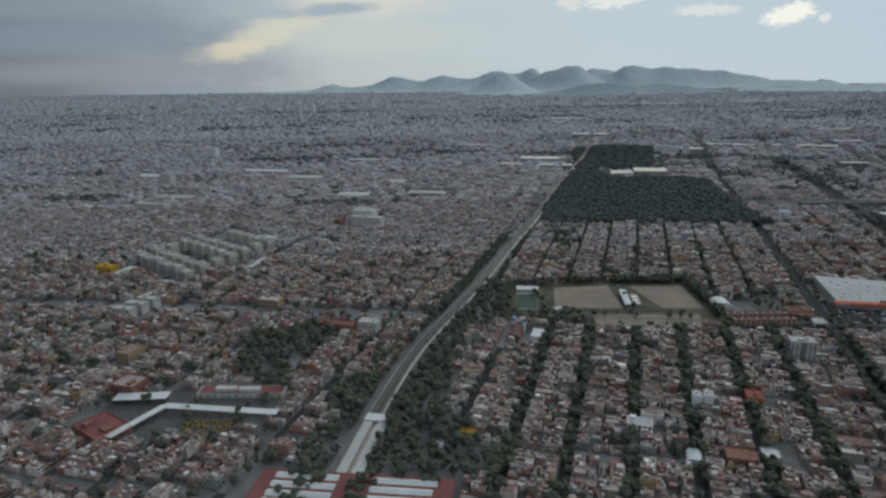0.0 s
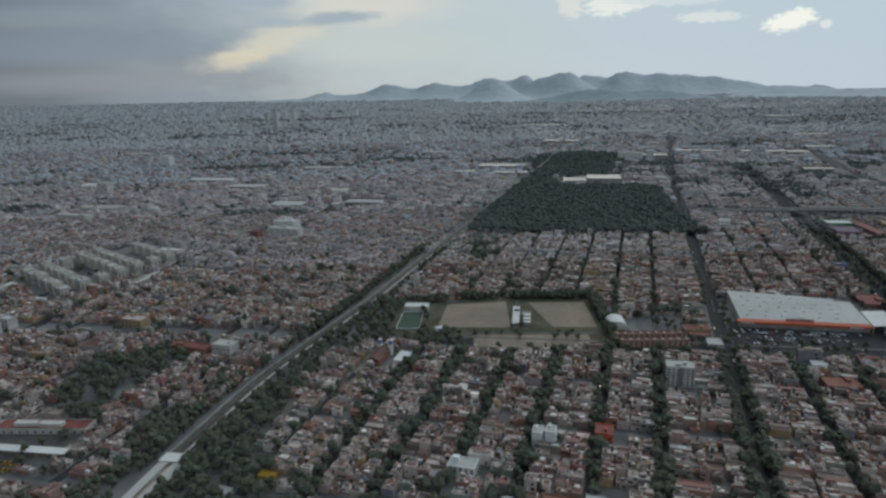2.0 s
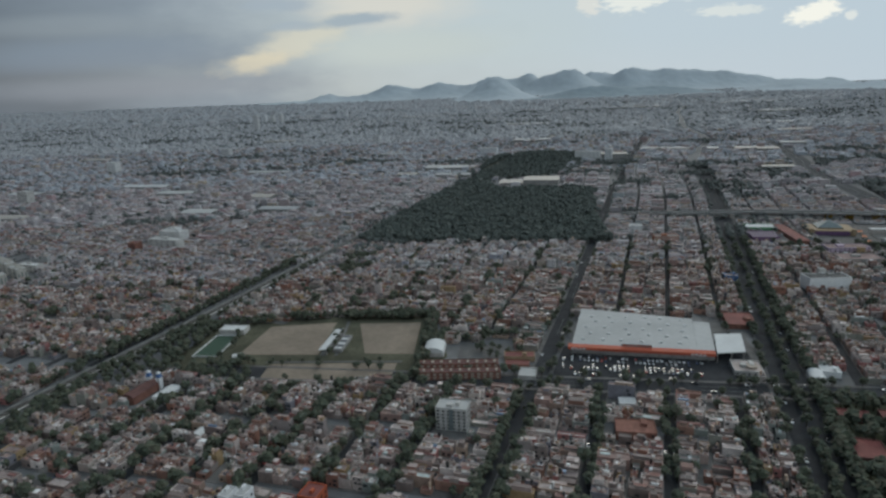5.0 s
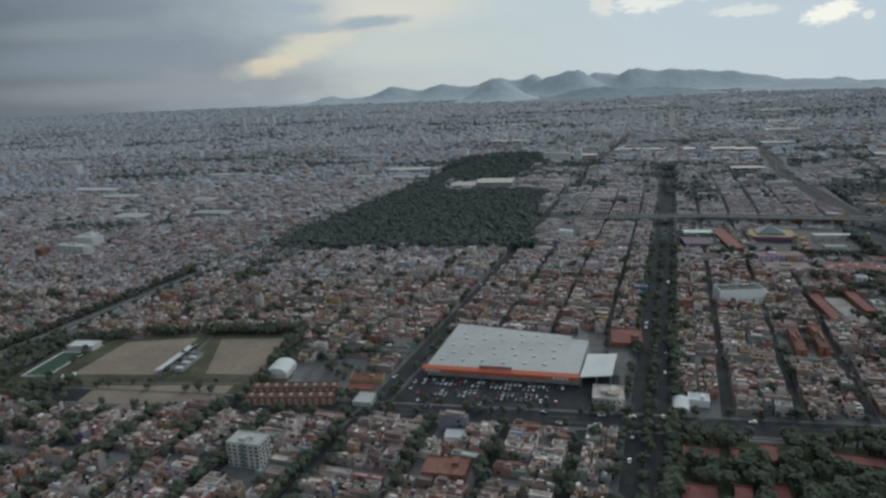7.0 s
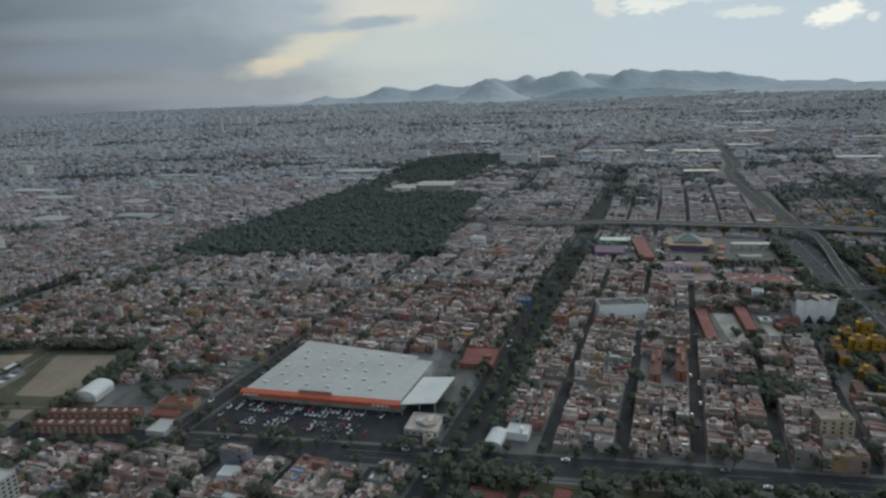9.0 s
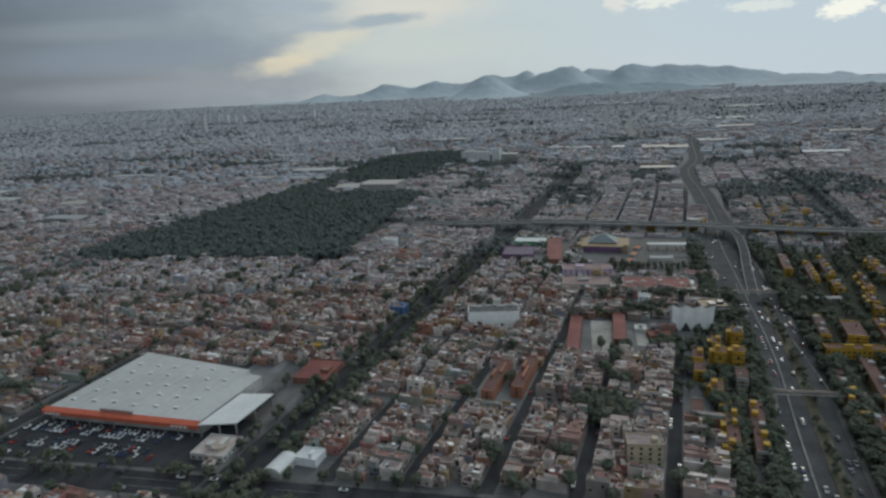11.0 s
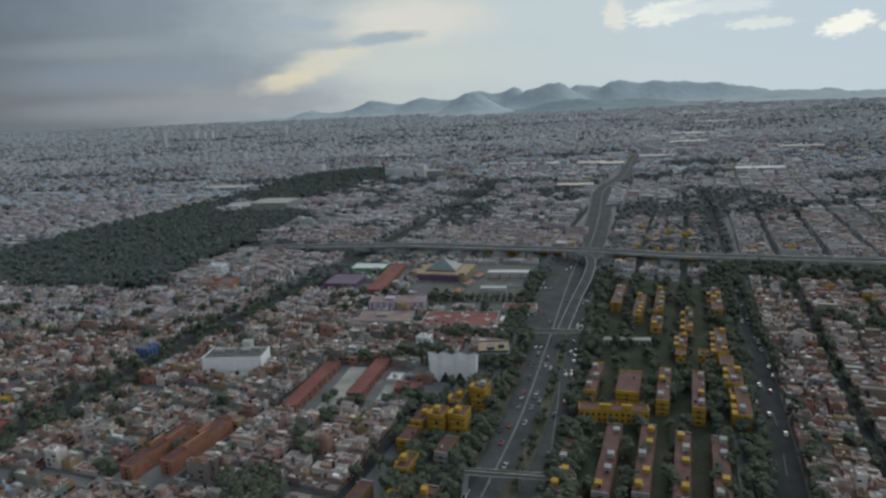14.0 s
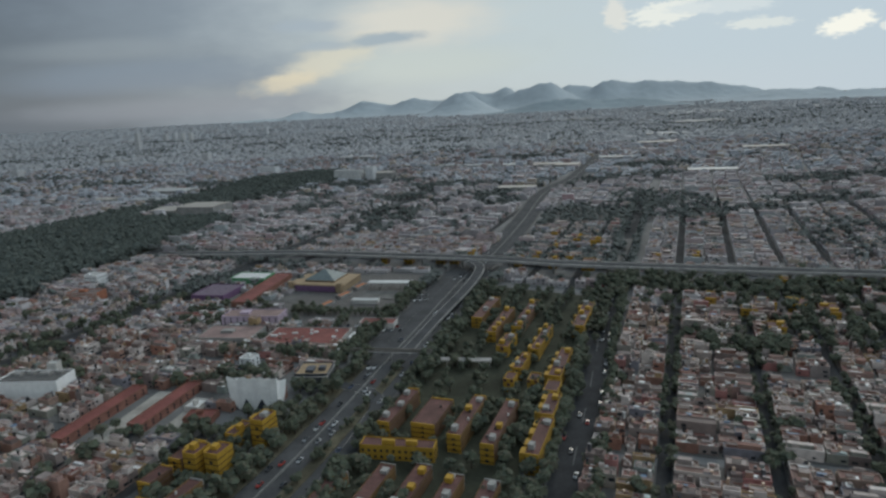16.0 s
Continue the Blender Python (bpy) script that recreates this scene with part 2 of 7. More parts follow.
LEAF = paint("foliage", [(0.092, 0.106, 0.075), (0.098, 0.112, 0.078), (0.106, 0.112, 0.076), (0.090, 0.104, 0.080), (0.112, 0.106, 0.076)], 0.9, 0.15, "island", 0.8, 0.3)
# far groves: leaf colour lightened and blued, haze painted in
FAR_LEAF = paint("hazed_grove_foliage", [(0.130, 0.143, 0.134), (0.132, 0.145, 0.134), (0.131, 0.143, 0.138)], 0.9, 0.2, "island", 0.3, 0.2)
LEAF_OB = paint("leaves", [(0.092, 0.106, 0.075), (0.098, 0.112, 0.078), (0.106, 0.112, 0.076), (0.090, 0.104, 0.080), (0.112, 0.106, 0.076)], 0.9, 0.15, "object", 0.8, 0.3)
# forest leaves carry a weaker painted haze than the groves
FOREST_LEAF = paint("hazed_forest_foliage", [(0.100, 0.115, 0.104), (0.108, 0.120, 0.105), (0.094, 0.109, 0.098)], 0.9, 0.2, "island", 0.3, 0.25)
BARK = paint("bark", [(0.09, 0.07, 0.055)], 0.9, 0.2)
GRASS = paint("dry_grass", [(0.135, 0.122, 0.085)], 0.95, 0.1, grain=0.1, wear=0.4)
DIRT = paint("packed_earth", [(0.25, 0.205, 0.16)], 0.95, 0.1, grain=0.05, wear=0.22)
CONCRETE = paint("concrete", [(0.30, 0.29, 0.275)], 0.85, 0.3, grain=0.25, wear=0.25)
PALE_CONCRETE = paint("pale_concrete", [(0.50, 0.48, 0.45)], 0.85, 0.3, grain=0.25, wear=0.25)
WHITE = paint("white_paint", [(0.74, 0.74, 0.73)], 0.7, 0.3, grain=0.2, wear=0.15)
SHEET = paint("grey_roof_sheet", [(0.44, 0.435, 0.42)], 0.9, 0.15, grain=0.06, wear=0.12)
PALE_SHEET = paint("white_roof_sheet", [(0.60, 0.60, 0.585)], 0.85, 0.2, grain=0.1, wear=0.12)
ORANGE = paint("orange_paint", [(0.50, 0.115, 0.060)], 0.6, 0.4, wear=0.12)
RED_ROOF = paint("red_roof_coating", [(0.20, 0.068, 0.058)], 0.8, 0.3, grain=0.2, wear=0.3)
BRICK = paint("red_brick", [(0.255, 0.125, 0.095)], 0.9, 0.2, grain=0.5, wear=0.3)
CREAM = paint("cream_plaster", [(0.40, 0.335, 0.275)], 0.85, 0.3, grain=0.5, wear=0.2)
YELLOW = paint("yellow_paint", [(0.42, 0.25, 0.03)], 0.75, 0.3, grain=0.4, wear=0.2)
PINK_ROOF = paint("pinkish_roof_coating", [(0.27, 0.19, 0.175)], 0.85, 0.3, grain=0.2, wear=0.3)
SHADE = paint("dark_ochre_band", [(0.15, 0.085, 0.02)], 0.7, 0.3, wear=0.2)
MAROON = paint("maroon_roof", [(0.125, 0.06, 0.052)], 0.8, 0.3, grain=0.3, wear=0.35)
PURPLE = paint("purple_paint", [(0.16, 0.09, 0.17)], 0.75, 0.3, wear=0.2)
PINK = paint("pale_lilac_paint", [(0.48, 0.38, 0.46)], 0.75, 0.3, wear=0.2)
GREEN = paint("green_paint", [(0.12, 0.30, 0.15)], 0.7, 0.3, wear=0.2)
TURF = paint("synthetic_turf", [(0.052, 0.085, 0.06)], 0.9, 0.2, wear=0.15)
TAN = paint("tan_render", [(0.34, 0.25, 0.155)], 0.8, 0.3, wear=0.2)
SLATE = paint("slate_roof", [(0.16, 0.19, 0.19)], 0.6, 0.4, wear=0.2)
DARK = paint("dark_cladding", [(0.045, 0.05, 0.065)], 0.4, 0.5, wear=0.15)
BLUE = paint("blue_paint", [(0.10, 0.18, 0.36)], 0.7, 0.3, wear=0.2)
TRACK = paint("rail_ballast", [(0.085, 0.078, 0.07)], 0.95, 0.2, grain=0.4, wear=0.3)
STEEL = paint("rail_steel", [(0.3, 0.28, 0.26)], 0.4, 0.5, metal=0.8)
LINE = paint("road_marking", [(0.17, 0.17, 0.165)], 0.8, wear=0.3)
TYRE = paint("tyre_rubber", [(0.02, 0.02, 0.02)], 0.8)
CAR_PAINT = paint("car_paint", [(0.75, 0.75, 0.75), (0.6, 0.61, 0.62), (0.05, 0.05, 0.055), (0.8, 0.8, 0.79), (0.25, 0.26, 0.27), (0.35, 0.04, 0.03),
                                (0.7, 0.7, 0.7), (0.05, 0.07, 0.14), (0.45, 0.45, 0.44)], 0.3, 0.5, wear=0.08)
# air haze is painted into the hill colours, more into the back range
HILL = paint("hazed_far_hills", [(0.42, 0.462, 0.485)], 0.95, 0.1, grain=0.006, wear=0.08)
FOOTHILL = paint("hazed_near_hills", [(0.29, 0.335, 0.355)], 0.95, 0.1, grain=0.006, wear=0.12)

# ---- mesh helpers ----


def P(a, b):
    """From the street grid (a across, b along) to the world's x, y."""
    return a * CA + b * SA, -a * SA + b * CA


def AB(x, y):
    return x * CA - y * SA, x * SA + y * CA


def mesh_ob(name, verts, quads, mats, index=None, parent=None, smooth=False, tris=None):
    """One mesh object out of arrays of points and four-sided faces (and three-sided ones)."""
    verts = np.asarray(verts, dtype=np.float32).reshape(-1, 3)
    quads = np.asarray(quads, dtype=np.int32).reshape(-1, 4)
    loops, starts = quads.ravel(), np.arange(len(quads)) * 4
    totals = np.full(len(quads), 4)
    if tris is not None and len(tris):
        tris = np.asarray(tris, dtype=np.int32).reshape(-1, 3)
        starts = np.concatenate([starts, len(loops) + np.arange(len(tris)) * 3])
        loops = np.concatenate([loops, tris.ravel()])
        totals = np.concatenate([totals, np.full(len(tris), 3)])
    me = bpy.data.meshes.new(name)
    me.vertices.add(len(verts))
    me.vertices.foreach_set("co", verts.ravel())
    me.loops.add(len(loops))
    me.loops.foreach_set("vertex_index", loops.astype(np.int32))
    me.polygons.add(len(starts))
    me.polygons.foreach_set("loop_start", starts.astype(np.int32))
    for m in mats if isinstance(mats, (list, tuple)) else [mats]:
        me.materials.append(m)
    if index is not None:
        me.polygons.foreach_set("material_index", np.asarray(index, dtype=np.int32))
    me.polygons.foreach_set("use_smooth", np.full(len(starts), bool(smooth)))
    me.update(calc_edges=True)
    me.validate()
    ob = new(name, me)
    if parent is not None:
        ob.parent = parent
    return ob


def share(name, me, m, parent=None):
    """An object of its own on a mesh that others use too."""
    ob = new(name, me)
    ob.matrix_basis = m
    if parent is not None:
        ob.parent = parent
    return ob


def empty(name, m, label="", category="", group="", kind=""):
    ob = new(name)
    ob.matrix_basis = m
    ob.empty_display_size = 1
    return tagged(ob, label, category, group, kind)


BOX_Q = np.array([(0, 1, 5, 4), (1, 2, 6, 5), (2, 3, 7, 6), (3, 0, 4, 7), (4, 5, 6, 7), (3, 2, 1, 0)])


class Solid:
    """Gathers boxes, prisms and slabs into one mesh."""

    def __init__(self):
        self.v, self.q, self.t, self.n = [], [], [], 0

    def add(self, verts, quads, tris=()):
        self.v += [tuple(p) for p in verts]
        self.q += [tuple(i + self.n for i in f) for f in quads]
        self.t += [tuple(i + self.n for i in f) for f in tris]
        self.n = len(self.v)
        return self

    def box(self, x0, x1, y0, y1, z0, z1):
        v = [(x, y, z) for z in (z0, z1) for x, y in ((x0, y0), (x1, y0), (x1, y1), (x0, y1))]
        return self.add(v, BOX_Q)

    def obox(self, x, y, sx, sy, z0, z1, turn=0.0):
        c, s = math.cos(turn), math.sin(turn)
        v = [(x + dx * c - dy * s, y + dx * s + dy * c, z) for z in (z0, z1)
             for dx, dy in ((-sx / 2, -sy / 2), (sx / 2, -sy / 2), (sx / 2, sy / 2), (-sx / 2, sy / 2))]
        return self.add(v, BOX_Q)

    def prism(self, ring, z0, z1):
        """A convex ring of x, y points drawn up from z0 to z1."""
        k = len(ring)
        v = [(x, y, z0) for x, y in ring] + [(x, y, z1) for x, y in ring] + [(sum(p[0] for p in ring) / k, sum(p[1] for p in ring) / k, z1)]
        return self.add(v, [(i, (i + 1) % k, k + (i + 1) % k, k + i) for i in range(k)], [(k + i, k + (i + 1) % k, 2 * k) for i in range(k)])

    def tray(self, ring, z0, z1, rim, lip):
        """A four-cornered block with a raised rim round its sunken top: walls and rim only."""
        cx, cy = sum(p[0] for p in ring) / 4, sum(p[1] for p in ring) / 4
        inner = []
        for x, y in ring:
            d = math.hypot(x - cx, y - cy)
            inner.append((cx + (x - cx) * (1 - rim * 1.4 / d), cy + (y - cy) * (1 - rim * 1.4 / d)))
        v = [(x, y, z0) for x, y in ring] + [(x, y, z1) for x, y in ring] + [(x, y, z1) for x, y in inner] + [(x, y, z1 - lip) for x, y in inner]
        q = []
        for i in range(4):
            j = (i + 1) % 4
            q += [(i, j, 4 + j, 4 + i), (4 + i, 4 + j, 8 + j, 8 + i), (8 + i, 8 + j, 12 + j, 12 + i)]
        self.add(v, q)
        return inner

    def ribbon(self, line, half, z0, z1):
        """A strip of road, wall or deck along a line of x, y points, with its sides."""
        k = len(line)
        left, right = [], []
        for i, (x, y) in enumerate(line):
            x0, y0 = line[max(i - 1, 0)]
            x1, y1 = line[min(i + 1, k - 1)]
            d = math.hypot(x1 - x0, y1 - y0)
            nx, ny = -(y1 - y0) / d, (x1 - x0) / d
            left.append((x + nx * half, y + ny * half))
            right.append((x - nx * half, y - ny * half))
        za = z0 if isinstance(z0, (list, tuple)) else [z0] * k
        zb = z1 if isinstance(z1, (list, tuple)) else [z1] * k
        v = []
        for i in range(k):
            v += [(*left[i], za[i]), (*right[i], za[i]), (*right[i], zb[i]), (*left[i], zb[i])]
        q = []
        for i in range(k - 1):
            a, b = 4 * i, 4 * i + 4
            q += [(a + 3, a + 2, b + 2, b + 3), (a + 1, b + 1, b + 2, a + 2), (a, a + 3, b + 3, b), (a, b, b + 1, a + 1)]
        q += [(0, 1, 2, 3), (4 * k - 1, 4 * k - 2, 4 * k - 3, 4 * k - 4)]
        return self.add(v, q)

    def done(self, name, mat, parent=None, label="", smooth=False):
        ob = mesh_ob(name, self.v, self.q if self.q else np.zeros((0, 4)), mat, parent=parent, smooth=smooth, tris=self.t)
        if label:
            tagged(ob, label)
        return ob


def inside(poly, x, y):
    x, y = np.asarray(x, float), np.asarray(y, float)
    hit = np.zeros(x.shape, bool)
    k = len(poly)
    for i in range(k):
        (x0, y0), (x1, y1) = poly[i], poly[(i + 1) % k]
        cross = ((y0 > y) != (y1 > y)) & (x < (x1 - x0) * (y - y0) / ((y1 - y0) or 1e-9) + x0)
        hit ^= cross
    return hit


def near_line(line, x, y, reach):
    x, y = np.asarray(x, float), np.asarray(y, float)
    best = np.full(x.shape, 1e9)
    for (x0, y0), (x1, y1) in zip(line[:-1], line[1:]):
        dx, dy = x1 - x0, y1 - y0
        t = np.clip(((x - x0) * dx + (y - y0) * dy) / (dx * dx + dy * dy), 0, 1)
        best = np.minimum(best, np.hypot(x - x0 - t * dx, y - y0 - t * dy))
    return best < reach


def smooth_line(line, step=8.0):
    """The same way with rounded bends."""
    pts = [Vector((*p, 0)) for p in line]
    pts = [2 * pts[0] - pts[1]] + pts + [2 * pts[-1] - pts[-2]]
    out = []
    for i in range(1, len(pts) - 2):
        p0, p1, p2, p3 = pts[i - 1:i + 3]
        n = max(1, int((p2 - p1).length / step))
        for k in range(n):
            t = k / n
            q = 0.5 * (2 * p1 + (p2 - p0) * t + (2 * p0 - 5 * p1 + 4 * p2 - p3) * t * t + (3 * p1 - p0 - 3 * p2 + p3) * t ** 3)
            out.append((q.x, q.y))
    return out + [line[-1]]

# ---- ground, hills, roads ----
def make_ground():
    s = Solid()
    s.add([(-6000, -1500, 0), (6500, -1500, 0), (6500, 5600, 0), (-6000, 5600, 0)], [(0, 1, 2, 3)])
    tagged(s.done("ground", GROUND), "grey-brown dusty ground under the whole city", "ground", kind="structure")


make_ground()

HILLS = ([(558, 3990, 124, 110, 260), (640, 4700, 132, 200, 260), (868, 4700, 143, 90, 260), (1000, 4560, 127, 140, 260), (1120, 4500, 171, 120, 300),
        (1330, 4650, 138, 200, 260), (1520, 4560, 156, 110, 280), (1740, 4560, 136, 190, 280), (1930, 4560, 118, 190, 280), (2130, 4540, 112, 170, 280),
        (2320, 4500, 80, 150, 280), (2560, 4400, 46, 170, 260), (2780, 4380, 46, 90, 260), (-84, 4740, 107, 130, 240), (90, 4740, 68, 170, 240), (260, 4700, 108, 140, 240), (-537, 4760, 61, 90, 220),
        (-300, 4760, 43, 180, 200)] +
    [(-760, 4760, 20, 220, 200), (2280, 3780, 49, 220, 240), (2480, 3500, 36, 220, 200), (3300, 3300, 60, 500, 260)])
FOOTHILLS = [(1073, 3640, 64, 190, 150), (1391, 3660, 50, 190, 150)]


def hill_height(hills, X, Y):
    """Heights of the range: steep behind, with long slopes towards the city."""
    Z = np.zeros(np.shape(X))
    for x, y, h, sx, sy in hills:
        front = np.where(Y < y, sy * 0.62, sy * 0.42)
        Z = Z + (h * np.exp(-((X - x) / sx) ** 2 * 0.5 - np.abs((Y - y) / front) ** 1.5)) ** 3
    return np.cbrt(Z)


def make_hills():
    xs, ys = np.linspace(-2200, 3900, 330), np.linspace(2900, 5150, 130)
    X, Y = np.meshgrid(xs, ys)
    for name, hills, mat, label in (("backdrop_hills", HILLS, HILL, "blue-grey range of low mountains behind the city, haze painted in"),
                                    ("backdrop_foothills", FOOTHILLS, FOOTHILL, "rounded foothills before the mountain range, with less haze painted in")):
        Z = hill_height(hills, X, Y)
        for i in range(Z.shape[0]):
            for j in range(Z.shape[1]):
                if Z[i, j] > 1:
                    p = Vector((X[i, j] / 120, Y[i, j] / 330, 0))
                    Z[i, j] *= 1 + 0.09 * noise.fractal(p, 0.9, 2.1, 5)
                    Z[i, j] += min(1.0, Z[i, j] / 25) * 7.0 * noise.noise(Vector((X[i, j] / 34, Y[i, j] / 40, 3.0)))
        v = np.stack([X, Y, Z - 1.5], -1).reshape(-1, 3)
        n = len(xs)
        i, j = np.meshgrid(np.arange(len(ys) - 1), np.arange(n - 1), indexing="ij")
        k = (i * n + j).ravel()
        high = Z.ravel()
        k = k[np.maximum.reduce([high[k], high[k + 1], high[k + n], high[k + n + 1]]) > 0.6]
        tagged(mesh_ob(name, v, np.stack([k, k + 1, k + n + 1, k + n], -1), mat, smooth=True), label, "mountains", kind="structure")


make_hills()

RAIL = smooth_line([(-43, 112), (-27, 175), (-16, 223), (-2.5, 272), (9.5, 304), (22.5, 335), (45, 390), (72.5, 465), (105, 548), (153, 684), (210, 838), (320, 1135), (430, 1440)])
HIGHWAY = smooth_line([(415, 150), (460, 286), (480, 345), (499, 414), (527, 517), (545, 566), (573, 668), (608, 806), (652, 905), (702, 1060), (732, 1150)])
HIGHWAY_S, HIGHWAY_N = [p for p in HIGHWAY if p[1] < 545], [p for p in HIGHWAY if p[1] > 530]
OVERPASS = smooth_line([(330, 604), (390, 584), (455, 561), (533, 535), (580, 514), (610, 504), (655, 489), (705, 474), (790, 448), (900, 416)])
BOULEVARD = [P(192, b) for b in (200, 380, 520, 640, 720, 840, 1000)]
AVENUE = [P(a, b) for a, b in ((97, 170), (98, 330), (99, 440), (98, 560), (96, 720), (104, 1150), (112, 1500))]
CROSS = [P(a, 329 + SKEW * a) for a in (-44, 20, 98, 200, 262, 318)]
EAST_STREET = [P(a, b) for a, b in ((408, 440), (410, 495), (408, 540), (404, 600), (402, 660), (400, 800), (396, 960))]
FIELD_PARK = [(46, 318), (56, 374), (112, 378), (166, 374), (172, 322), (160, 297), (92, 300), (66, 312)]
SCHOOL = [(155, 295), (160, 336), (206, 338), (210, 292)]
STORE_LOT = [(211, 289), (233, 362), (270, 358), (312, 356), (306, 318), (290, 283)]
FOREST = [(112, 540), (126, 606), (150, 672), (176, 744), (200, 806), (232, 812), (240, 752), (318, 742), (338, 722), (322, 668), (309, 612), (301, 562), (294, 506), (210, 521), (150, 527)]
WEDGE = [(108, 440), (106, 490), (113, 540), (148, 528), (134, 500), (124, 464)]
FAR_WOOD = [(222, 826), (216, 850), (236, 930), (262, 1040), (330, 1100), (392, 1060), (396, 1000), (350, 930), (322, 850), (300, 812)]
MALL = [(392, 484), (398, 572), (455, 552), (530, 528), (512, 452), (500, 424), (444, 424), (442, 448), (414, 450)]
MALL_COURT = [(436, 462), (440, 500), (470, 536), (530, 528), (512, 452), (500, 426), (478, 426), (480, 452)]
COURTS = [(408, 352), (416, 392), (444, 388), (440, 354)]
CROWN = [(448, 362), (450, 390), (490, 392), (487, 358)]
YELLOW_W = [(438, 296), (444, 360), (480, 360), (468, 296)]
YELLOW_E = [(480, 270), (498, 400), (528, 512), (592, 484), (567, 400), (535, 270)]
YELLOW_N = [(395, 580), (400, 592), (540, 548), (533, 540)]
PARK_SE = [P(197, 270), P(197, 352), P(330, 372), P(330, 300)]
TREE_BAND = [(588, 480), (604, 506), (700, 476), (690, 452), (640, 462)]
OLD_PARK = [(-84, 276), (-82, 304), (-52, 318), (-38, 308), (-44, 286), (-56, 268), (-52, 236), (-64, 252), (-72, 262)]
BUS_YARD = [(-114, 210), (-126, 226), (-122, 247), (-92, 254), (-52, 252), (-51, 224), (-70, 217), (-92, 213)]
STATION = [(-60, 158), (-60, 196), (14, 190), (14, 155)]
RAIL_WOOD = [(-11, 226), (14, 300), (46, 380), (57, 372), (46, 318), (30, 302), (17, 264), (12, 224)]
STATION_WOOD = [(-13, 180), (-9, 244), (8, 240), (14, 222), (30, 184)]
WEST_WOOD = [(-36, 226), (-33, 252), (-17, 250), (-22, 224)]
WHITE_HALL = [(364, 384), (366, 400), (396, 400), (394, 382)]
APARTMENTS = [(-205, 450), (-150, 394), (-98, 482), (-146, 556), (-158, 548)]
SHEDS = ([(520, 1085, 40, 14, 6), (556, 1068, 34, 14, 6), (600, 1050, 30, 18, 7), (640, 1030, 34, 20, 8), (664, 1015, 30, 22, 8), (740, 1078, 44, 14, 8),
        (584, 832, 36, 16, 7), (291, 779, 38, 30, 14), (258, 782, 26, 26, 10), (190, 946, 56, 26, 8), (138, 895, 26, 18, 7), (196, 876, 44, 18, 7), (425, 990, 46, 18, 14), (-20, 770, 30, 22, 6),
        (18, 690, 40, 16, 6), (-130, 820, 44, 20, 6), (-60, 690, 34, 20, 6), (-250, 700, 44, 18, 6)] +
    [(-190, 880, 60, 20, 7), (-330, 860, 40, 20, 6), (-60, 980, 60, 18, 6), (110, 1150, 50, 20, 7), (360, 1300, 70, 20, 8), (860, 1300, 60, 20, 8),
        (930, 1500, 90, 22, 8), (-420, 1250, 80, 24, 7), (-150, 1500, 90, 24, 8), (420, 1750, 110, 26, 8), (1150, 1900, 120, 26, 8), (1350, 2500, 200, 30, 9),
        (900, 2400, 160, 30, 9), (150, 2300, 140, 30, 9), (1700, 2600, 220, 30, 9), (-500, 2100, 120, 26, 8)] +
    [(800, 900, 50, 18, 7), (960, 1125, 60, 16, 8), (720, 712, 22, 8, 5)])
SINGLES = ([(166, 258, 16, 10), (108, 220, 7, 6), (321, 536, 12, 10), (333, 505, 18, 8),
        (474, 391, 14, 12), (313, 284, 10, 14), (113, 186, 14, 10), (120, 190, 8, 8), (46, 297, 10, 16), (59, 295, 10, 16), (-204, 428, 15, 10),
        (-194, 427, 6, 18), (-157, 400, 15, 5), (-156, 350, 14, 26), (-38, 548, 30, 12), (-62, 548, 8, 8), (-114, 500, 19, 8)] +
    [(-107, 436, 10, 28), (-87, 322, 15, 9), (-23, 311, 11, 9), (-40, 314, 21, 8), (-81, 353, 14, 9), (-255, 645, 40, 12), (-291, 795, 15, 12),
        (-118, 252, 12, 12), (-131, 284, 8, 12)])


ESTATE_N = [P(342, 688), P(403, 688), P(396, 860), P(380, 880), P(336, 884), P(334, 800)]
ESTATE_E = [(642, 398), (650, 462), (700, 480), (742, 500), (742, 400)]
GROVES = ([(300, 900, 70, 36), (420, 930, 80, 26), (520, 880, 60, 30), (640, 860, 40, 40), (690, 700, 40, 80), (470, 700, 24, 50), (760, 980, 60, 30),
        (620, 1160, 70, 30), (60, 1050, 60, 26), (-200, 1000, 70, 24), (-350, 700, 50, 20), (880, 800, 80, 30), (-80, 640, 40, 12), (760, 560, 40, 50),
        (330, 1060, 60, 30), (360, 850, 46, 24), (250, 860, 60, 36), (470, 810, 34, 18), (560, 760, 22, 30), (390, 760, 26, 20)] +
    [(800, 690, 46, 26), (720, 880, 50, 24), (210, 1000, 60, 22), (860, 560, 40, 24), (400, 660, 20, 14), (-420, 880, 60, 18), (-120, 1180, 70, 22),
        (960, 700, 50, 20), (548, 800, 32, 22), (744, 660, 22, 16), (681, 604, 12, 12)])
FEET = []   # plan of each larger building: x, y, width, depth, turn


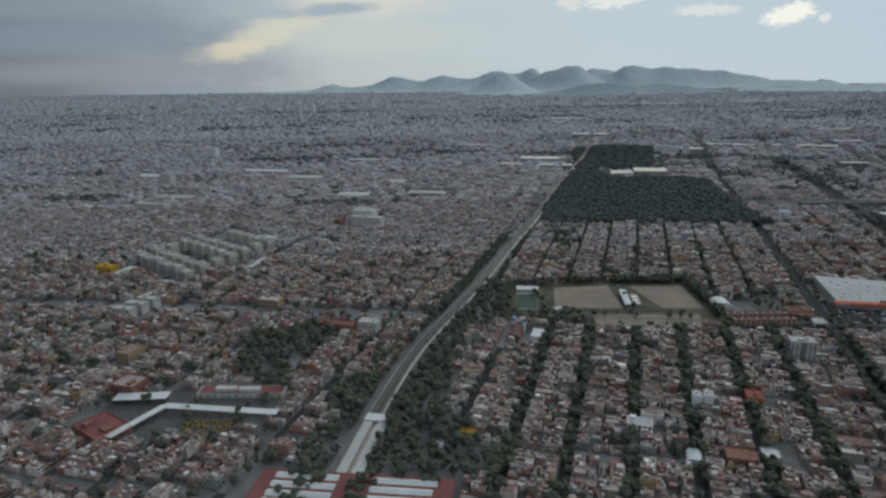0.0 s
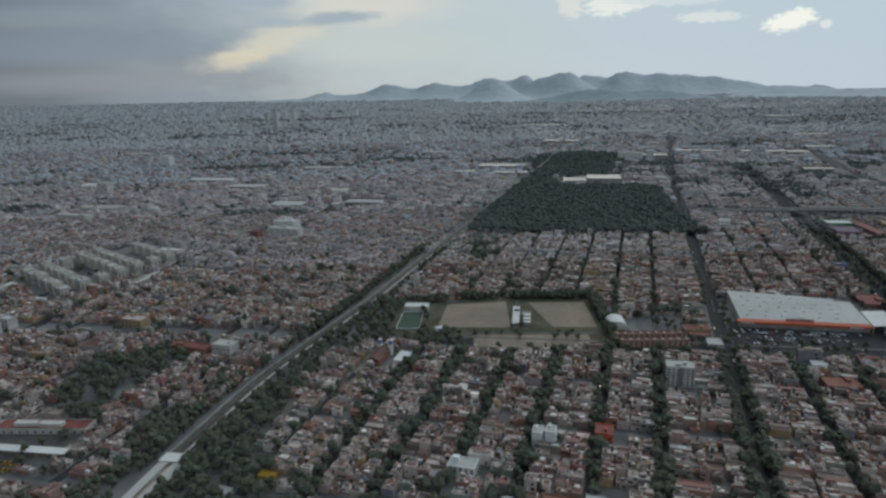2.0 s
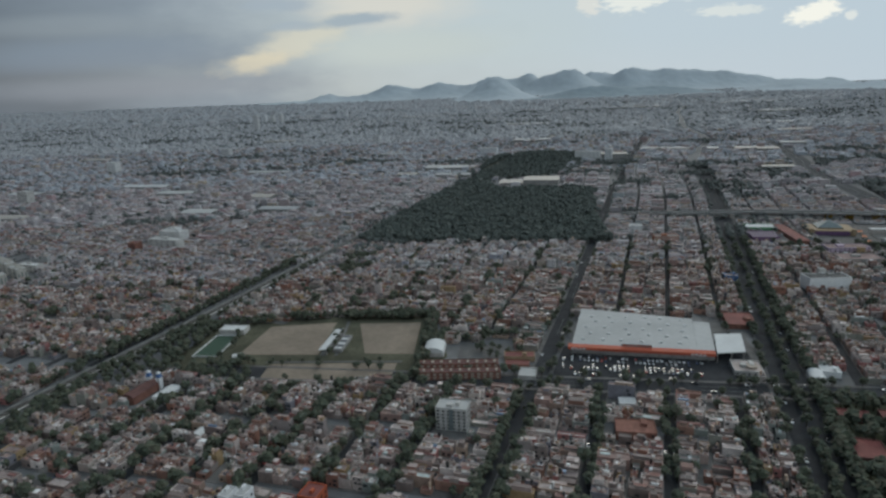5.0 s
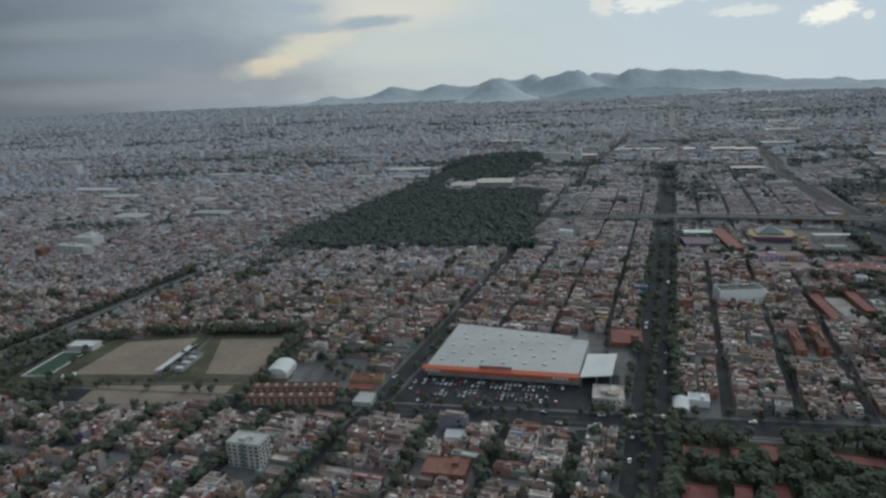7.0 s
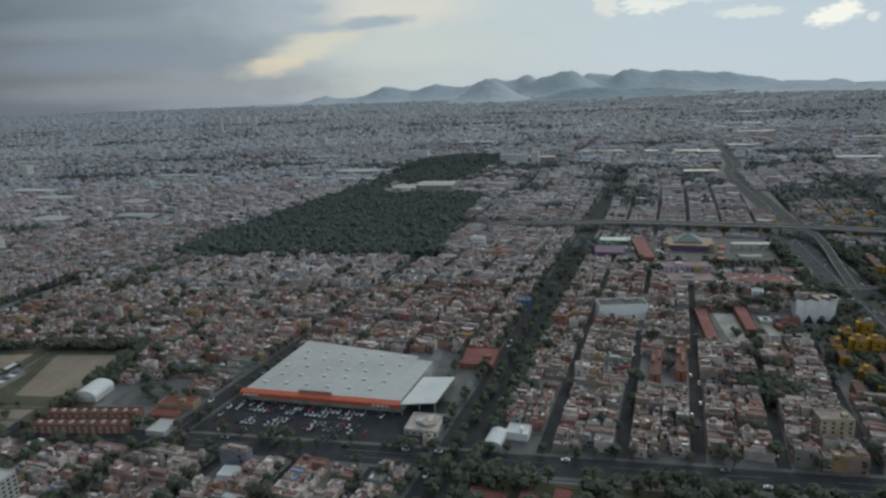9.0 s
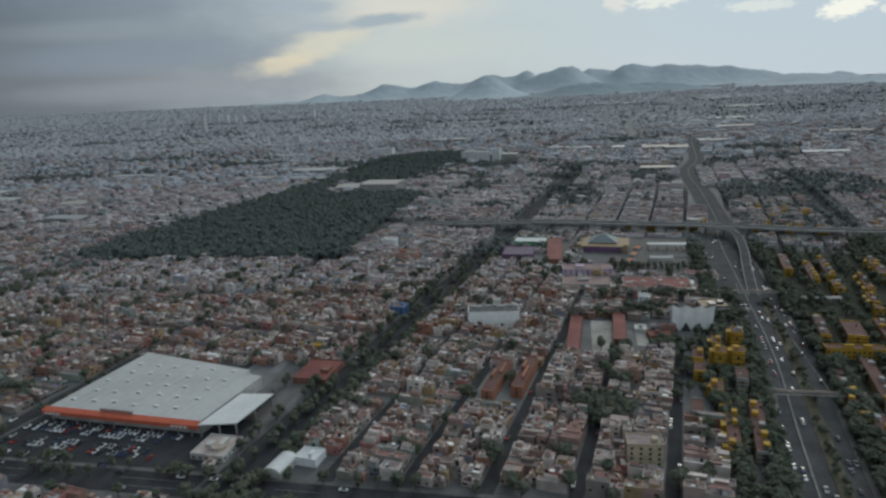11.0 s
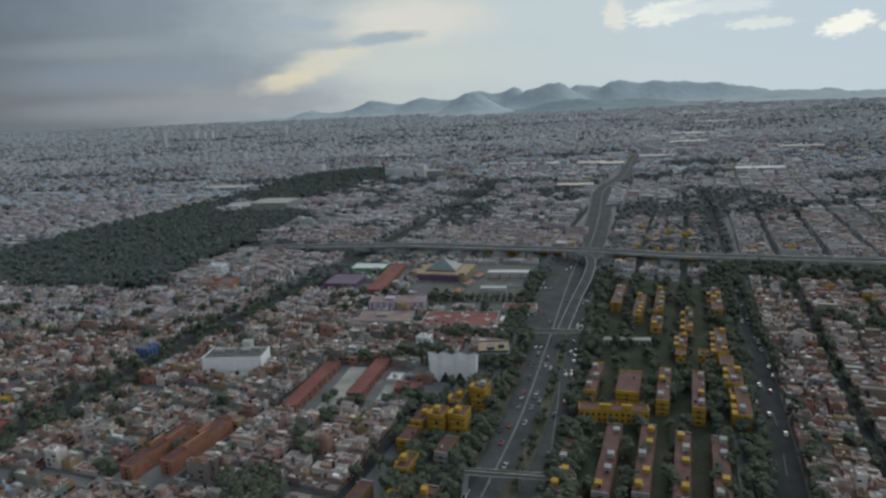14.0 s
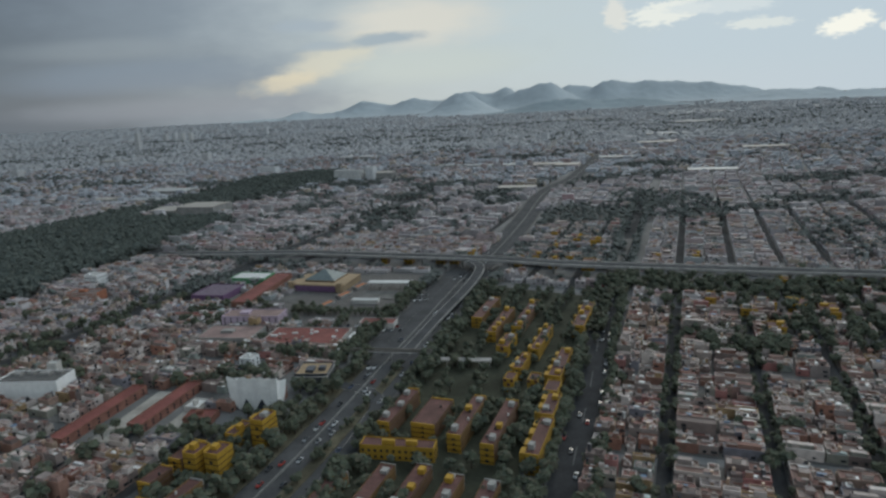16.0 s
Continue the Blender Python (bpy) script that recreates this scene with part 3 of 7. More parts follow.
def free_of_things(x, y):
    """Where plain houses may stand."""
    ok = np.ones(np.shape(x), bool)
    for poly in (FIELD_PARK, SCHOOL, STORE_LOT, FOREST, MALL_COURT, COURTS, CROWN, YELLOW_W, YELLOW_E, YELLOW_N, PARK_SE, TREE_BAND, OLD_PARK, STATION, STATION_WOOD, WEST_WOOD, BUS_YARD, FAR_WOOD, RAIL_WOOD, WHITE_HALL,
                 APARTMENTS):
        ok &= ~inside(poly, x, y)
    for line, reach in ((RAIL, 7), (HIGHWAY_S, 17), (HIGHWAY_N, 10.5), (OVERPASS, 11), (BOULEVARD, 9.6), (AVENUE, 5.6), (CROSS, 8), (EAST_STREET, 6.4)):
        ok &= ~near_line(line, x, y, reach)
    for sx, sy, w, d, _ in SHEDS:
        ok &= ~((abs(x - sx) < w / 2 + 4) & (abs(y - sy) < d / 2 + 4 + w * 0.15))
    for fx, fy, w, d, turn in FEET:
        c, s_ = math.cos(turn), math.sin(turn)
        u, v = (x - fx) * c + (y - fy) * s_, (y - fy) * c - (x - fx) * s_
        ok &= ~((abs(u) < w / 2 + 1.6) & (abs(v) < d / 2 + 1.6))
    for sx, sy, w, d in SINGLES:
        ok &= ~((abs(x - sx) < w / 2 + 1.5) & (abs(y - sy) < d / 2 + 1.5))
    return ok


def road(name, line, half, label, z=0.05, mat=ASPHALT, kerbs=True, marks=0):
    s = Solid()
    s.ribbon(line, half, 0.0, z)
    ob = tagged(s.done(name, mat), label, "road", kind="structure")

    def offset(d):
        out = []
        for i, (x, y) in enumerate(line):
            x0, y0 = line[max(i - 1, 0)]
            x1, y1 = line[min(i + 1, len(line) - 1)]
            n = math.hypot(x1 - x0, y1 - y0)
            out.append((x - (y1 - y0) / n * d, y + (x1 - x0) / n * d))
        return out

    if kerbs:
        for side in (-1, 1):
            k = Solid().ribbon(offset(side * (half + 0.8)), 0.8, 0.0, 0.14)
            k.done("pavement", PAVING, ob)
    for i in range(marks):
        d = (i + 1) / (marks + 1) * 2 * half - half
        m = Solid()
        way = offset(d)
        for p, q in zip(way[:-1], way[1:]):
            for f in (0.1, 0.6):
                a = (p[0] + (q[0] - p[0]) * f, p[1] + (q[1] - p[1]) * f)
                b = (p[0] + (q[0] - p[0]) * (f + 0.2), p[1] + (q[1] - p[1]) * (f + 0.2))
                m.ribbon([a, b], 0.09, z + 0.004, z + 0.012)
        m.done("lane_marking", LINE, ob)
    return offset


offset_rail = road("railway_bed", RAIL, 2.6, "dark ballast bed of the urban railway line", 0.25, TRACK, kerbs=False)
road("highway", HIGHWAY_N, 8.6, "grey asphalt highway that runs on towards the hills", 0.046, paint("worn_asphalt", [(0.078, 0.079, 0.082)], 0.95, 0.1, grain=0.12, wear=0.3), marks=3)
offset_highway = road("highway", HIGHWAY_S, 12.5, "wide grey asphalt urban highway with light traffic", 0.05, paint("worn_asphalt", [(0.078, 0.079, 0.082)], 0.95, 0.1, grain=0.12, wear=0.3), marks=3)
road("boulevard", BOULEVARD, 6.5, "tree-lined asphalt boulevard", 0.045, marks=1)
road("avenue", AVENUE, 3.4, "straight asphalt avenue between house blocks", 0.05, marks=1)
road("cross_avenue", CROSS, 5.0, "wide dark asphalt cross avenue", 0.06, marks=2)
road("east_street", EAST_STREET, 4.6, "asphalt street lined with parked cars", 0.05, marks=1)


def make_rail():
    for d in (-1.6, -0.8, 0.8, 1.6):
        Solid().ribbon(offset_rail(d), 0.06, 0.25, 0.36).done("rail", STEEL, bpy.data.objects["railway_bed"])
    for d in (-2.7, 2.7):
        wall = empty("railway_wall", Matrix(), "pale concrete wall beside the railway tracks", "wall", "walls along the railway", "structure")
        Solid().ribbon(offset_rail(d), 0.2, 0.0, 1.0).done("wall", CONCRETE, wall)
        Solid().ribbon(offset_rail(d), 0.42 if d < 0 else 0.2, 1.0, 1.1).done("coping", PALE_CONCRETE if d < 0 else CONCRETE, wall)
    med = Solid().ribbon(HIGHWAY, 0.3, 0.045, 0.4)
    tagged(med.done("median", paint("sooty_concrete", [(0.19, 0.188, 0.18)], 0.85, wear=0.35)), "raised concrete median of the highway", "kerb", kind="structure")
    way = [i for i, p in enumerate(HIGHWAY_S) if p[1] < 404]
    for d in (8.4, -6.4):
        strip = Solid().ribbon([p for i, p in enumerate(offset_highway(d)) if i in way], 2.9 if d > 0 else 1.7, 0.05, 0.2)
        tagged(strip.done("planted_strip", GRASS), "planted grass strip between the highway lanes", "grass strip", kind="structure")


make_rail()

# ---- overpass and footbridges ----


def make_overpass():
    top = empty("overpass", Matrix(), "long grey concrete road overpass on round piers", "overpass", kind="structure")
    n = len(OVERPASS)
    z = [1.2 + 4.6 * min(1.0, i / (n * 0.18)) for i in range(n)]
    Solid().ribbon(OVERPASS, 4.4, [h - 0.9 for h in z], z).done("deck", CONCRETE, top)
    Solid().ribbon(OVERPASS, 3.9, [h + 0.004 for h in z], [h + 0.04 for h in z]).done("carriageway", MATS["worn_asphalt"], top)
    for side in (-4.2, 4.2):
        line = []
        for i, (x, y) in enumerate(OVERPASS):
            x0, y0 = OVERPASS[max(i - 1, 0)]
            x1, y1 = OVERPASS[min(i + 1, n - 1)]
            d = math.hypot(x1 - x0, y1 - y0)
            line.append((x - (y1 - y0) / d * side, y + (x1 - x0) / d * side))
        Solid().ribbon(line, 0.15, z, [h + 0.6 for h in z]).done("parapet", PALE_CONCRETE, top)
    for i in range(3, n, 3):
        x, y = OVERPASS[i]
        ring = [(x + 0.7 * math.cos(k * math.pi / 4), y + 0.7 * math.sin(k * math.pi / 4)) for k in range(8)]
        Solid().prism(ring, 0.0, z[i] - 0.9).done("pier", CONCRETE, top)
    slip = empty("slip_road", Matrix(), "curved concrete slip road that climbs to the overpass", "ramp", kind="structure")
    way = smooth_line([(503, 414), (516, 452), (527, 482), (534, 506), (535, 520), (530, 530)], 5)
    rise = [0.06 + 5.7 * min(1, i / (len(way) - 1) * 1.15) for i in range(len(way))]
    Solid().ribbon(way, 2.4, [max(0.0, h - 0.9) for h in rise], rise).done("deck", CONCRETE, slip)
    Solid().ribbon(way, 2.0, [h + 0.004 for h in rise], [h + 0.05 for h in rise]).done("carriageway", MATS["worn_asphalt"], slip)
    for i in range(4, len(way) - 1, 3):
        Solid().obox(*way[i], 1.1, 1.1, 0.0, max(0.3, rise[i] - 0.9)).done("pier", CONCRETE, slip)
    side = empty("side_road", Matrix(), "curved asphalt side road that leaves the highway", "road", kind="structure")
    way = smooth_line([(478, 270), (486, 310), (491, 335), (496, 358), (498, 374), (494, 383), (484, 389)], 4)
    Solid().ribbon(way, 2.5, 0.0, 0.2).done("deck", CONCRETE, side)
    Solid().ribbon(way, 2.3, 0.2, 0.24).done("carriageway", MATS["worn_asphalt"], side)


def footbridge(x0, y0, x1, y1):
    top = empty("footbridge", pose((x0 + x1) / 2, (y0 + y1) / 2, 0, 0, 0, math.degrees(math.atan2(y1 - y0, x1 - x0))),
                "pale concrete footbridge over the highway lanes", "footbridge", "footbridges over the highway")
    half = math.hypot(x1 - x0, y1 - y0) / 2
    Solid().box(-half, half, -0.8, 0.8, 3.4, 3.8).done("deck", PALE_CONCRETE, top)
    for y in (-0.75, 0.75):
        Solid().box(-half, half, y - 0.05, y + 0.05, 3.8, 4.5).done("railing", STEEL, top)
    for x in (-half + 0.6, 0, half - 0.6):
        Solid().box(x - 0.22, x + 0.22, -0.3, 0.3, 0, 3.4).done("pier", CONCRETE, top)
    for s in (-1, 1):
        st = Solid()
        for k in range(12):
            st.box(*sorted((s * half, s * (half + 0.0001) - s * 1.4)), *sorted((-0.8 - k * 0.4, -1.2 - k * 0.4)), 3.5 - k * 0.3 - 0.25, 3.5 - k * 0.3)
        st.done("stair", CONCRETE, top)


make_overpass()
footbridge(484, 411, 514, 406)
footbridge(463, 312, 490, 307)

# ---- the house blocks ----
STREETS = [(-35.5, 3.8), (-16, 3.8), (5, 3.8), (25.5, 3.8), (47, 3.8), (68, 3.8), (97.5, 7.4), (124, 3.6), (148, 3.6), (171.5, 3.6), (192, 16.5), (217, 4.2), (239, 4),
           (260.5, 4.2), (283, 3.8), (306, 3.8), (336, 4), (360, 4), (383, 4), (408, 9.6), (431.5, 3.6), (457, 3.4), (480, 3.6)]
rng = np.random.default_rng(7)
a = -35.5
while a > -3000:
    a -= 20.5 if rng.random() < 0.9 else 26
    STREETS.insert(0, (a, 3.6 if rng.random() < 0.93 else 7))
a = 480.0
while a < 2600:
    a += 22 if rng.random() < 0.9 else 27
    STREETS.append((a, 3.8 if rng.random() < 0.85 else 7))
CROSSES = [(100, 4), (134, 4), (168, 4), (201, 4), (249, 3.4), (290, 3.4), (329, 12.6), (385, 3.8), (440, 3.8), (492, 4)]
b = 492.0
while b < 4600:
    b += rng.uniform(48, 90)
    CROSSES.append((b, 4.2 if rng.random() < 0.8 else 8))


def in_view(x, y, margin=40):
    return (y > 95) & (x > -0.74 * y - margin) & (x < 0.78 * y + 560 + margin) & (y - 0.335 * x > 88)


def lots(near, far, frontage, gap):
    """The plots between the streets: centre a, b, width across, length along, for all blocks with near < y < far."""
    out = []
    for (a0, w0), (a1, w1) in zip(STREETS[:-1], STREETS[1:]):
        lo, hi = a0 + w0 / 2 + 0.5, a1 - w1 / 2 - 0.5
        if near >= 640:
            lo, hi = lo - 0.7, hi + 0.7
        if hi - lo < 6:
            continue
        x, y = P((lo + hi) / 2, 0)
        for (b0, v0), (b1, v1) in zip(CROSSES[:-1], CROSSES[1:]):
            s = SKEW * (lo + hi) / 2
            if b0 >= 380 and lo < 380 and near < 640:   # the older quarter has narrow lanes
                p_lo, p_hi = (lo - 1.0 if w0 < 7 else lo), (hi + 1.0 if w1 < 7 else hi)
            else:
                p_lo, p_hi = lo, hi
            p, q = b0 + v0 / 2 + 0.8 + s, b1 - v1 / 2 - 0.8 + s
            xm, ym = P((lo + hi) / 2, (p + q) / 2)
            if ym < near - 70 or ym > far + 70 or not in_view(np.array(xm), np.array(ym), 120):
                continue
            for side in (0, 1):
                at = p
                while at < q - frontage * 0.6:
                    w = min(frontage * rng.uniform(0.75, 1.4), q - at)
                    half = (p_hi - p_lo) / 2
                    depth = half * rng.uniform(0.88, 1.02)
                    ca = p_lo + depth / 2 if side == 0 else p_hi - depth / 2
                    out.append((ca, at + w / 2, depth, w - (0.12 if rng.random() < 0.8 else gap), side))
                    at += w
    o = np.array(out)
    x, y = P(o[:, 0], o[:, 1])
    if near >= 440:   # the streets bend and break with distance
        k = np.clip((y - 640) / 420, 0, 1)
        x, y = (x + k * (17 * np.sin(y / 205 + x / 380) + 9 * np.sin(y / 93 + 1.3) + rng.normal(0, 1.4, len(x))),
                y + k * (15 * np.sin(x / 180 + 0.7) + 9 * np.sin(x / 81) + rng.normal(0, 2.0, len(x))))
    keep = (y > near) & (y <= far) & in_view(x, y) & free_of_things(x, y) & ~(inside(ESTATE_E, x, y) & (rng.random(len(x)) < 0.6))
    return o[keep], x[keep], y[keep]


def box_arrays(x, y, sx, sy, z0, z1, turn):
    """Corner arrays of upright boxes: n x 8 x 3."""
    c, s = np.cos(turn), np.sin(turn)
    dx = np.stack([-sx, sx, sx, -sx], -1) / 2
    dy = np.stack([-sy, -sy, sy, sy], -1) / 2
    px = x[:, None] + dx * c[:, None] - dy * s[:, None]
    py = y[:, None] + dx * s[:, None] + dy * c[:, None]
    v = np.zeros((len(x), 8, 3))
    v[:, :4, 0], v[:, 4:, 0], v[:, :4, 1], v[:, 4:, 1] = px, px, py, py
    v[:, :4, 2], v[:, 4:, 2] = np.asarray(z0).reshape(-1, 1) * np.ones((len(x), 1)), np.asarray(z1).reshape(-1, 1) * np.ones((len(x), 1))
    return v


def stuff_boxes(name, v, mats, label, category, top=1):
    n = len(v)
    f = BOX_Q[:5]
    q = (f[None] + (np.arange(n) * 8)[:, None, None]).reshape(-1, 4)
    idx = np.tile([0, 0, 0, 0, top], n)
    return tagged(mesh_ob(name, v.reshape(-1, 3), q, mats, idx), label, category, kind="stuff")


TURN = -TURN_A


def patches(x, y, scale, seed):
    """Smooth patches between 0 and 1 over the plan."""
    return (np.sin(x / scale + seed) + np.sin(y / scale * 1.13 + seed * 2.1) + np.sin((x + y) / scale * 0.71 + seed * 3.3) + np.sin((x - 1.7 * y) / scale * 0.53 + seed) + 4) / 8


TREES = []   # x, y, height: gathered here, built at the end


def near_houses():
    near, far = lots(100, 440, 2.75, 0.4), lots(440, 640, 3.2, 0.5)
    o, x, y = (np.concatenate(p) for p in zip(near, far))
    n = len(o)
    away = y * CA - x * 0.335   # how far in from the flight line
    h = rng.choice([1.7, 2.8, 3.0, 3.6, 4.2, 5.4], n, p=[0.18, 0.28, 0.26, 0.16, 0.09, 0.03]) * rng.uniform(0.92, 1.08, n)
    h = np.where(inside(MALL, x, y), np.minimum(h, 2.2), h)
    tree_yard = rng.random(n) < np.where(inside(MALL, x, y), 0.3, 0.06)
    for i in np.where(tree_yard)[0]:
        TREES.append((x[i], y[i], rng.uniform(3.4, 6)))
    keep = ~tree_yard
    o, x, y, h, away = o[keep], x[keep], y[keep], h[keep], away[keep]
    order = np.argsort(away)
    single, rest = order[:285], order[285:]
    for i in single:
        house(x[i], y[i], o[i, 2], o[i, 3], h[i], o[i, 4])
    x, y, h, o = x[rest], y[rest], h[rest], o[rest]
    # front and rear volumes of different heights, some with an open patio behind
    n = len(x)
    split = (y < 520) & (rng.random(n) < 0.85)
    front = np.where(split, rng.uniform(0.42, 0.68, n), 1.0) * o[:, 2]
    back = (o[:, 2] - front) * rng.choice([1.0, 0.8, 0.55], n, p=[0.55, 0.25, 0.2])
    sg = np.where(o[:, 4] == 0, -1.0, 1.0)
    shift = sg * (o[:, 2] - front) / 2
    c, s = math.cos(TURN), math.sin(TURN)
    inner = -sg * (o[:, 2] / 2 - back / 2)
    rear = split & (rng.random(n) < 0.9)
    h_rear = h * rng.choice([0.55, 0.8, 0.95, 1.25], n, p=[0.35, 0.25, 0.2, 0.2])
    o_front, o_rear = o.copy(), o[rear].copy()
    o_front[:, 2], o_rear[:, 2] = front, back[rear]
    o_rear[:, 3] *= rng.uniform(0.7, 1.0, rear.sum())
    x, y, h, o = (np.concatenate([x + shift * c, (x + inner * c)[rear]]), np.concatenate([y + shift * s, (y + inner * s)[rear]]),
                  np.concatenate([h, np.maximum(1.4, h_rear[rear])]), np.concatenate([o_front, o_rear]))
    street_side = np.arange(len(x)) < n
    n = len(x)
    turn = np.full(n, TURN)
    v = np.zeros((n, 16, 3))
    v[:, :8] = box_arrays(x, y, o[:, 2], o[:, 3], 0.1, h, turn)
    v[:, 8:12] = box_arrays(x, y, o[:, 2] - 0.44, o[:, 3] - 0.44, 0.1, h, turn)[:, 4:]
    v[:, 12:] = v[:, 8:12] - np.array([0, 0, 0.32])
    f = []
    for i in range(4):
        j = (i + 1) % 4
        f += [(i, j, 4 + j, 4 + i), (4 + i, 4 + j, 8 + j, 8 + i), (8 + i, 8 + j, 12 + j, 12 + i)]
    f.append((12, 13, 14, 15))
    f = np.array(f)
    # rows past 450 m take paler copies of the materials, with haze painted in
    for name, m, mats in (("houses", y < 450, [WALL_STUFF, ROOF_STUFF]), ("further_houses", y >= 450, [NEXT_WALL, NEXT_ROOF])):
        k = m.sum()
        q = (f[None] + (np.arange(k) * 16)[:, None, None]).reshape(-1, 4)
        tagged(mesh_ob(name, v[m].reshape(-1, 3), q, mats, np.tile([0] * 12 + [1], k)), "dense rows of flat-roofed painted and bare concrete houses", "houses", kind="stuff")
    # setbacks, stair huts and sheds on the roofs
    parts = []
    for share_, fx, fy, hh in ((0.24, 0.55, 0.6, 1.5), (0.42, 0.34, 0.36, 1.3), (0.4, 0.22, 0.35, 0.9), (0.4, 0.16, 0.5, 0.6)):
        m = rng.random(n) < share_
        k = m.sum()
        wx, wy = o[m, 2] * fx * rng.uniform(0.7, 1.3, k), o[m, 3] * fy * rng.uniform(0.7, 1.3, k)
        ox, oy = rng.uniform(-0.5, 0.5, k) * (o[m, 2] - wx - 0.6), rng.uniform(-0.5, 0.5, k) * (o[m, 3] - wy - 0.6)
        c, s = math.cos(TURN), math.sin(TURN)
        parts.append(box_arrays(x[m] + ox * c - oy * s, y[m] + ox * s + oy * c, wx, wy, h[m] - 0.32, h[m] + hh * rng.uniform(0.7, 1.2, k) - 0.3, turn[:k]))
    stuff_boxes("roof_rooms", np.concatenate(parts), [WALL_STUFF, ROOF_STUFF], "small rooms and stair huts on the flat house roofs", "roof rooms")
    # tanks
    m = rng.random(n) < 0.5
    k = m.sum()
    ox, oy = rng.uniform(-0.36, 0.36, k) * o[m, 2], rng.uniform(-0.36, 0.36, k) * o[m, 3]
    c, s = math.cos(TURN), math.sin(TURN)
    tx, ty = x[m] + ox * c - oy * s, y[m] + ox * s + oy * c
    size = rng.uniform(0.5, 0.8, k)
    z0 = h[m] - 0.32 + rng.choice([0, 0.5, 1.2], k)
    stuff_boxes("roof_tanks", box_arrays(tx, ty, size, size, h[m] - 0.33, z0 + size, rng.uniform(0, 1.5, k)), [TANK, TANK], "black and pale water tanks on the house roofs", "water tanks")
    # sheets, skylights and washing on the roofs
    m = (rng.random(n) < 0.62) & (y < 520)
    k = m.sum()
    wx, wy = o[m, 2] * rng.uniform(0.12, 0.5, k), o[m, 3] * rng.uniform(0.2, 0.6, k)
    ox, oy = rng.uniform(-0.5, 0.5, k) * (o[m, 2] - wx - 0.5), rng.uniform(-0.5, 0.5, k) * (o[m, 3] - wy - 0.5)
    z1 = h[m] - 0.32 + rng.choice([0.08, 0.25, 0.7], k)
    stuff_boxes("roof_sheets", box_arrays(x[m] + ox * c - oy * s, y[m] + ox * s + oy * c, wx, wy, h[m] - 0.325, z1, turn[:k]), [SHEET_STUFF, SHEET_STUFF], "sheet covers, skylights and sheds on the house roofs", "roof sheets")
    # windows: on the street side and on the side towards the south
    quads = []
    for floor in range(4):
        z = 0.55 + floor * 1.5
        m0 = h > z + 1.1
        for face in ("south", "street"):
            for slot in (-0.27, 0.27):
                m = m0 & (street_side | (face == "south")) & (rng.random(n) < (0.7 if face == "street" else 0.35))
                k = m.sum()
                if face == "south":
                    cx, cy = slot * o[m, 2] * rng.uniform(0.7, 1.2, k), -o[m, 3] / 2 - 0.03
                    tx_, ty_ = 1.0, 0.0
                else:
                    sg = np.where(o[m, 4] == 0, -1, 1)
                    cx, cy = sg * (o[m, 2] / 2 + 0.03), slot * o[m, 3] * np.ones(k)
                    tx_, ty_ = 0.0, 1.0
                half = rng.uniform(0.3, 0.75, k)
                zb, zt = z + rng.uniform(0, 0.2, k), z + rng.uniform(0.65, 0.95, k)
                w = np.zeros((k, 4, 3))
                for i, (sgn, zz) in enumerate(((-1, zb), (1, zb), (1, zt), (-1, zt))):
                    lx, ly = cx + sgn * half * tx_, cy + sgn * half * ty_
                    w[:, i, 0], w[:, i, 1], w[:, i, 2] = x[m] + lx * c - ly * s, y[m] + lx * s + ly * c, zz
                quads.append(w)
    w = np.concatenate(quads)
    tagged(mesh_ob("house_windows", w.reshape(-1, 3), np.arange(len(w) * 4).reshape(-1, 4), GLASS), "dark window panes of the house rows", "windows", kind="stuff")


def house(x, y, sx, sy, h, side):
    """One flat-roofed house with its walls, sunken roof, windows, door and tank."""
    top = empty("house", pose(x, y, 0.1, 0, 0, math.degrees(TURN)), "", "house", "houses along the near streets")
    r = random.Random(int(x * 31 + y * 17))
    storeys = max(1, round(h / 1.6))
    tagged(top, f"{('one', 'two', 'three', 'four')[min(storeys, 4) - 1]}-storey flat-roofed town house with a rooftop parapet")
    ring = [(-sx / 2, -sy / 2), (sx / 2, -sy / 2), (sx / 2, sy / 2), (-sx / 2, sy / 2)]
    w = Solid()
    inner = w.tray(ring, 0, h, 0.16, 0.32)
    w.done("wall", WALL_OB, top)
    Solid().add([(px, py, h - 0.32) for px, py in inner], [(0, 1, 2, 3)]).done("roof", ROOF_OB, top)
    sg = -1 if side == 0 else 1
    for f in range(storeys):
        z = 0.5 + f * 1.55
        if z + 0.9 > h:
            break
        for slot in (-0.27, 0.27):
            if f == 0 and slot > 0:
                share("door", MESH["door"], pose(sg * sx / 2, slot * sy, 0, 0, 0, 90 if sg > 0 else -90), top)
            else:
                share("window", MESH["window"], pose(sg * sx / 2, slot * sy, z, 0, 0, 90 if sg > 0 else -90), top)
        if r.random() < 0.5:
            share("window", MESH["window"], pose(r.uniform(-0.3, 0.3) * sx, -sy / 2, z, 0, 0, 0), top)
    if r.random() < 0.75:
        share("water_tank", MESH["tank"], pose(r.uniform(-0.33, 0.33) * sx, r.uniform(-0.33, 0.33) * sy, h - 0.32), top)
    if r.random() < 0.65:
        fx, fy = r.uniform(0.3, 0.55), r.uniform(0.3, 0.5)
        ox, oy = r.choice((-1, 1)) * (0.46 - fx / 2) * sx, r.choice((-1, 1)) * (0.46 - fy / 2) * sy
        Solid().obox(ox, oy, fx * sx, fy * sy, h - 0.32, h + r.uniform(0.8, 1.3)).done("stair_hut", WALL_OB, top)


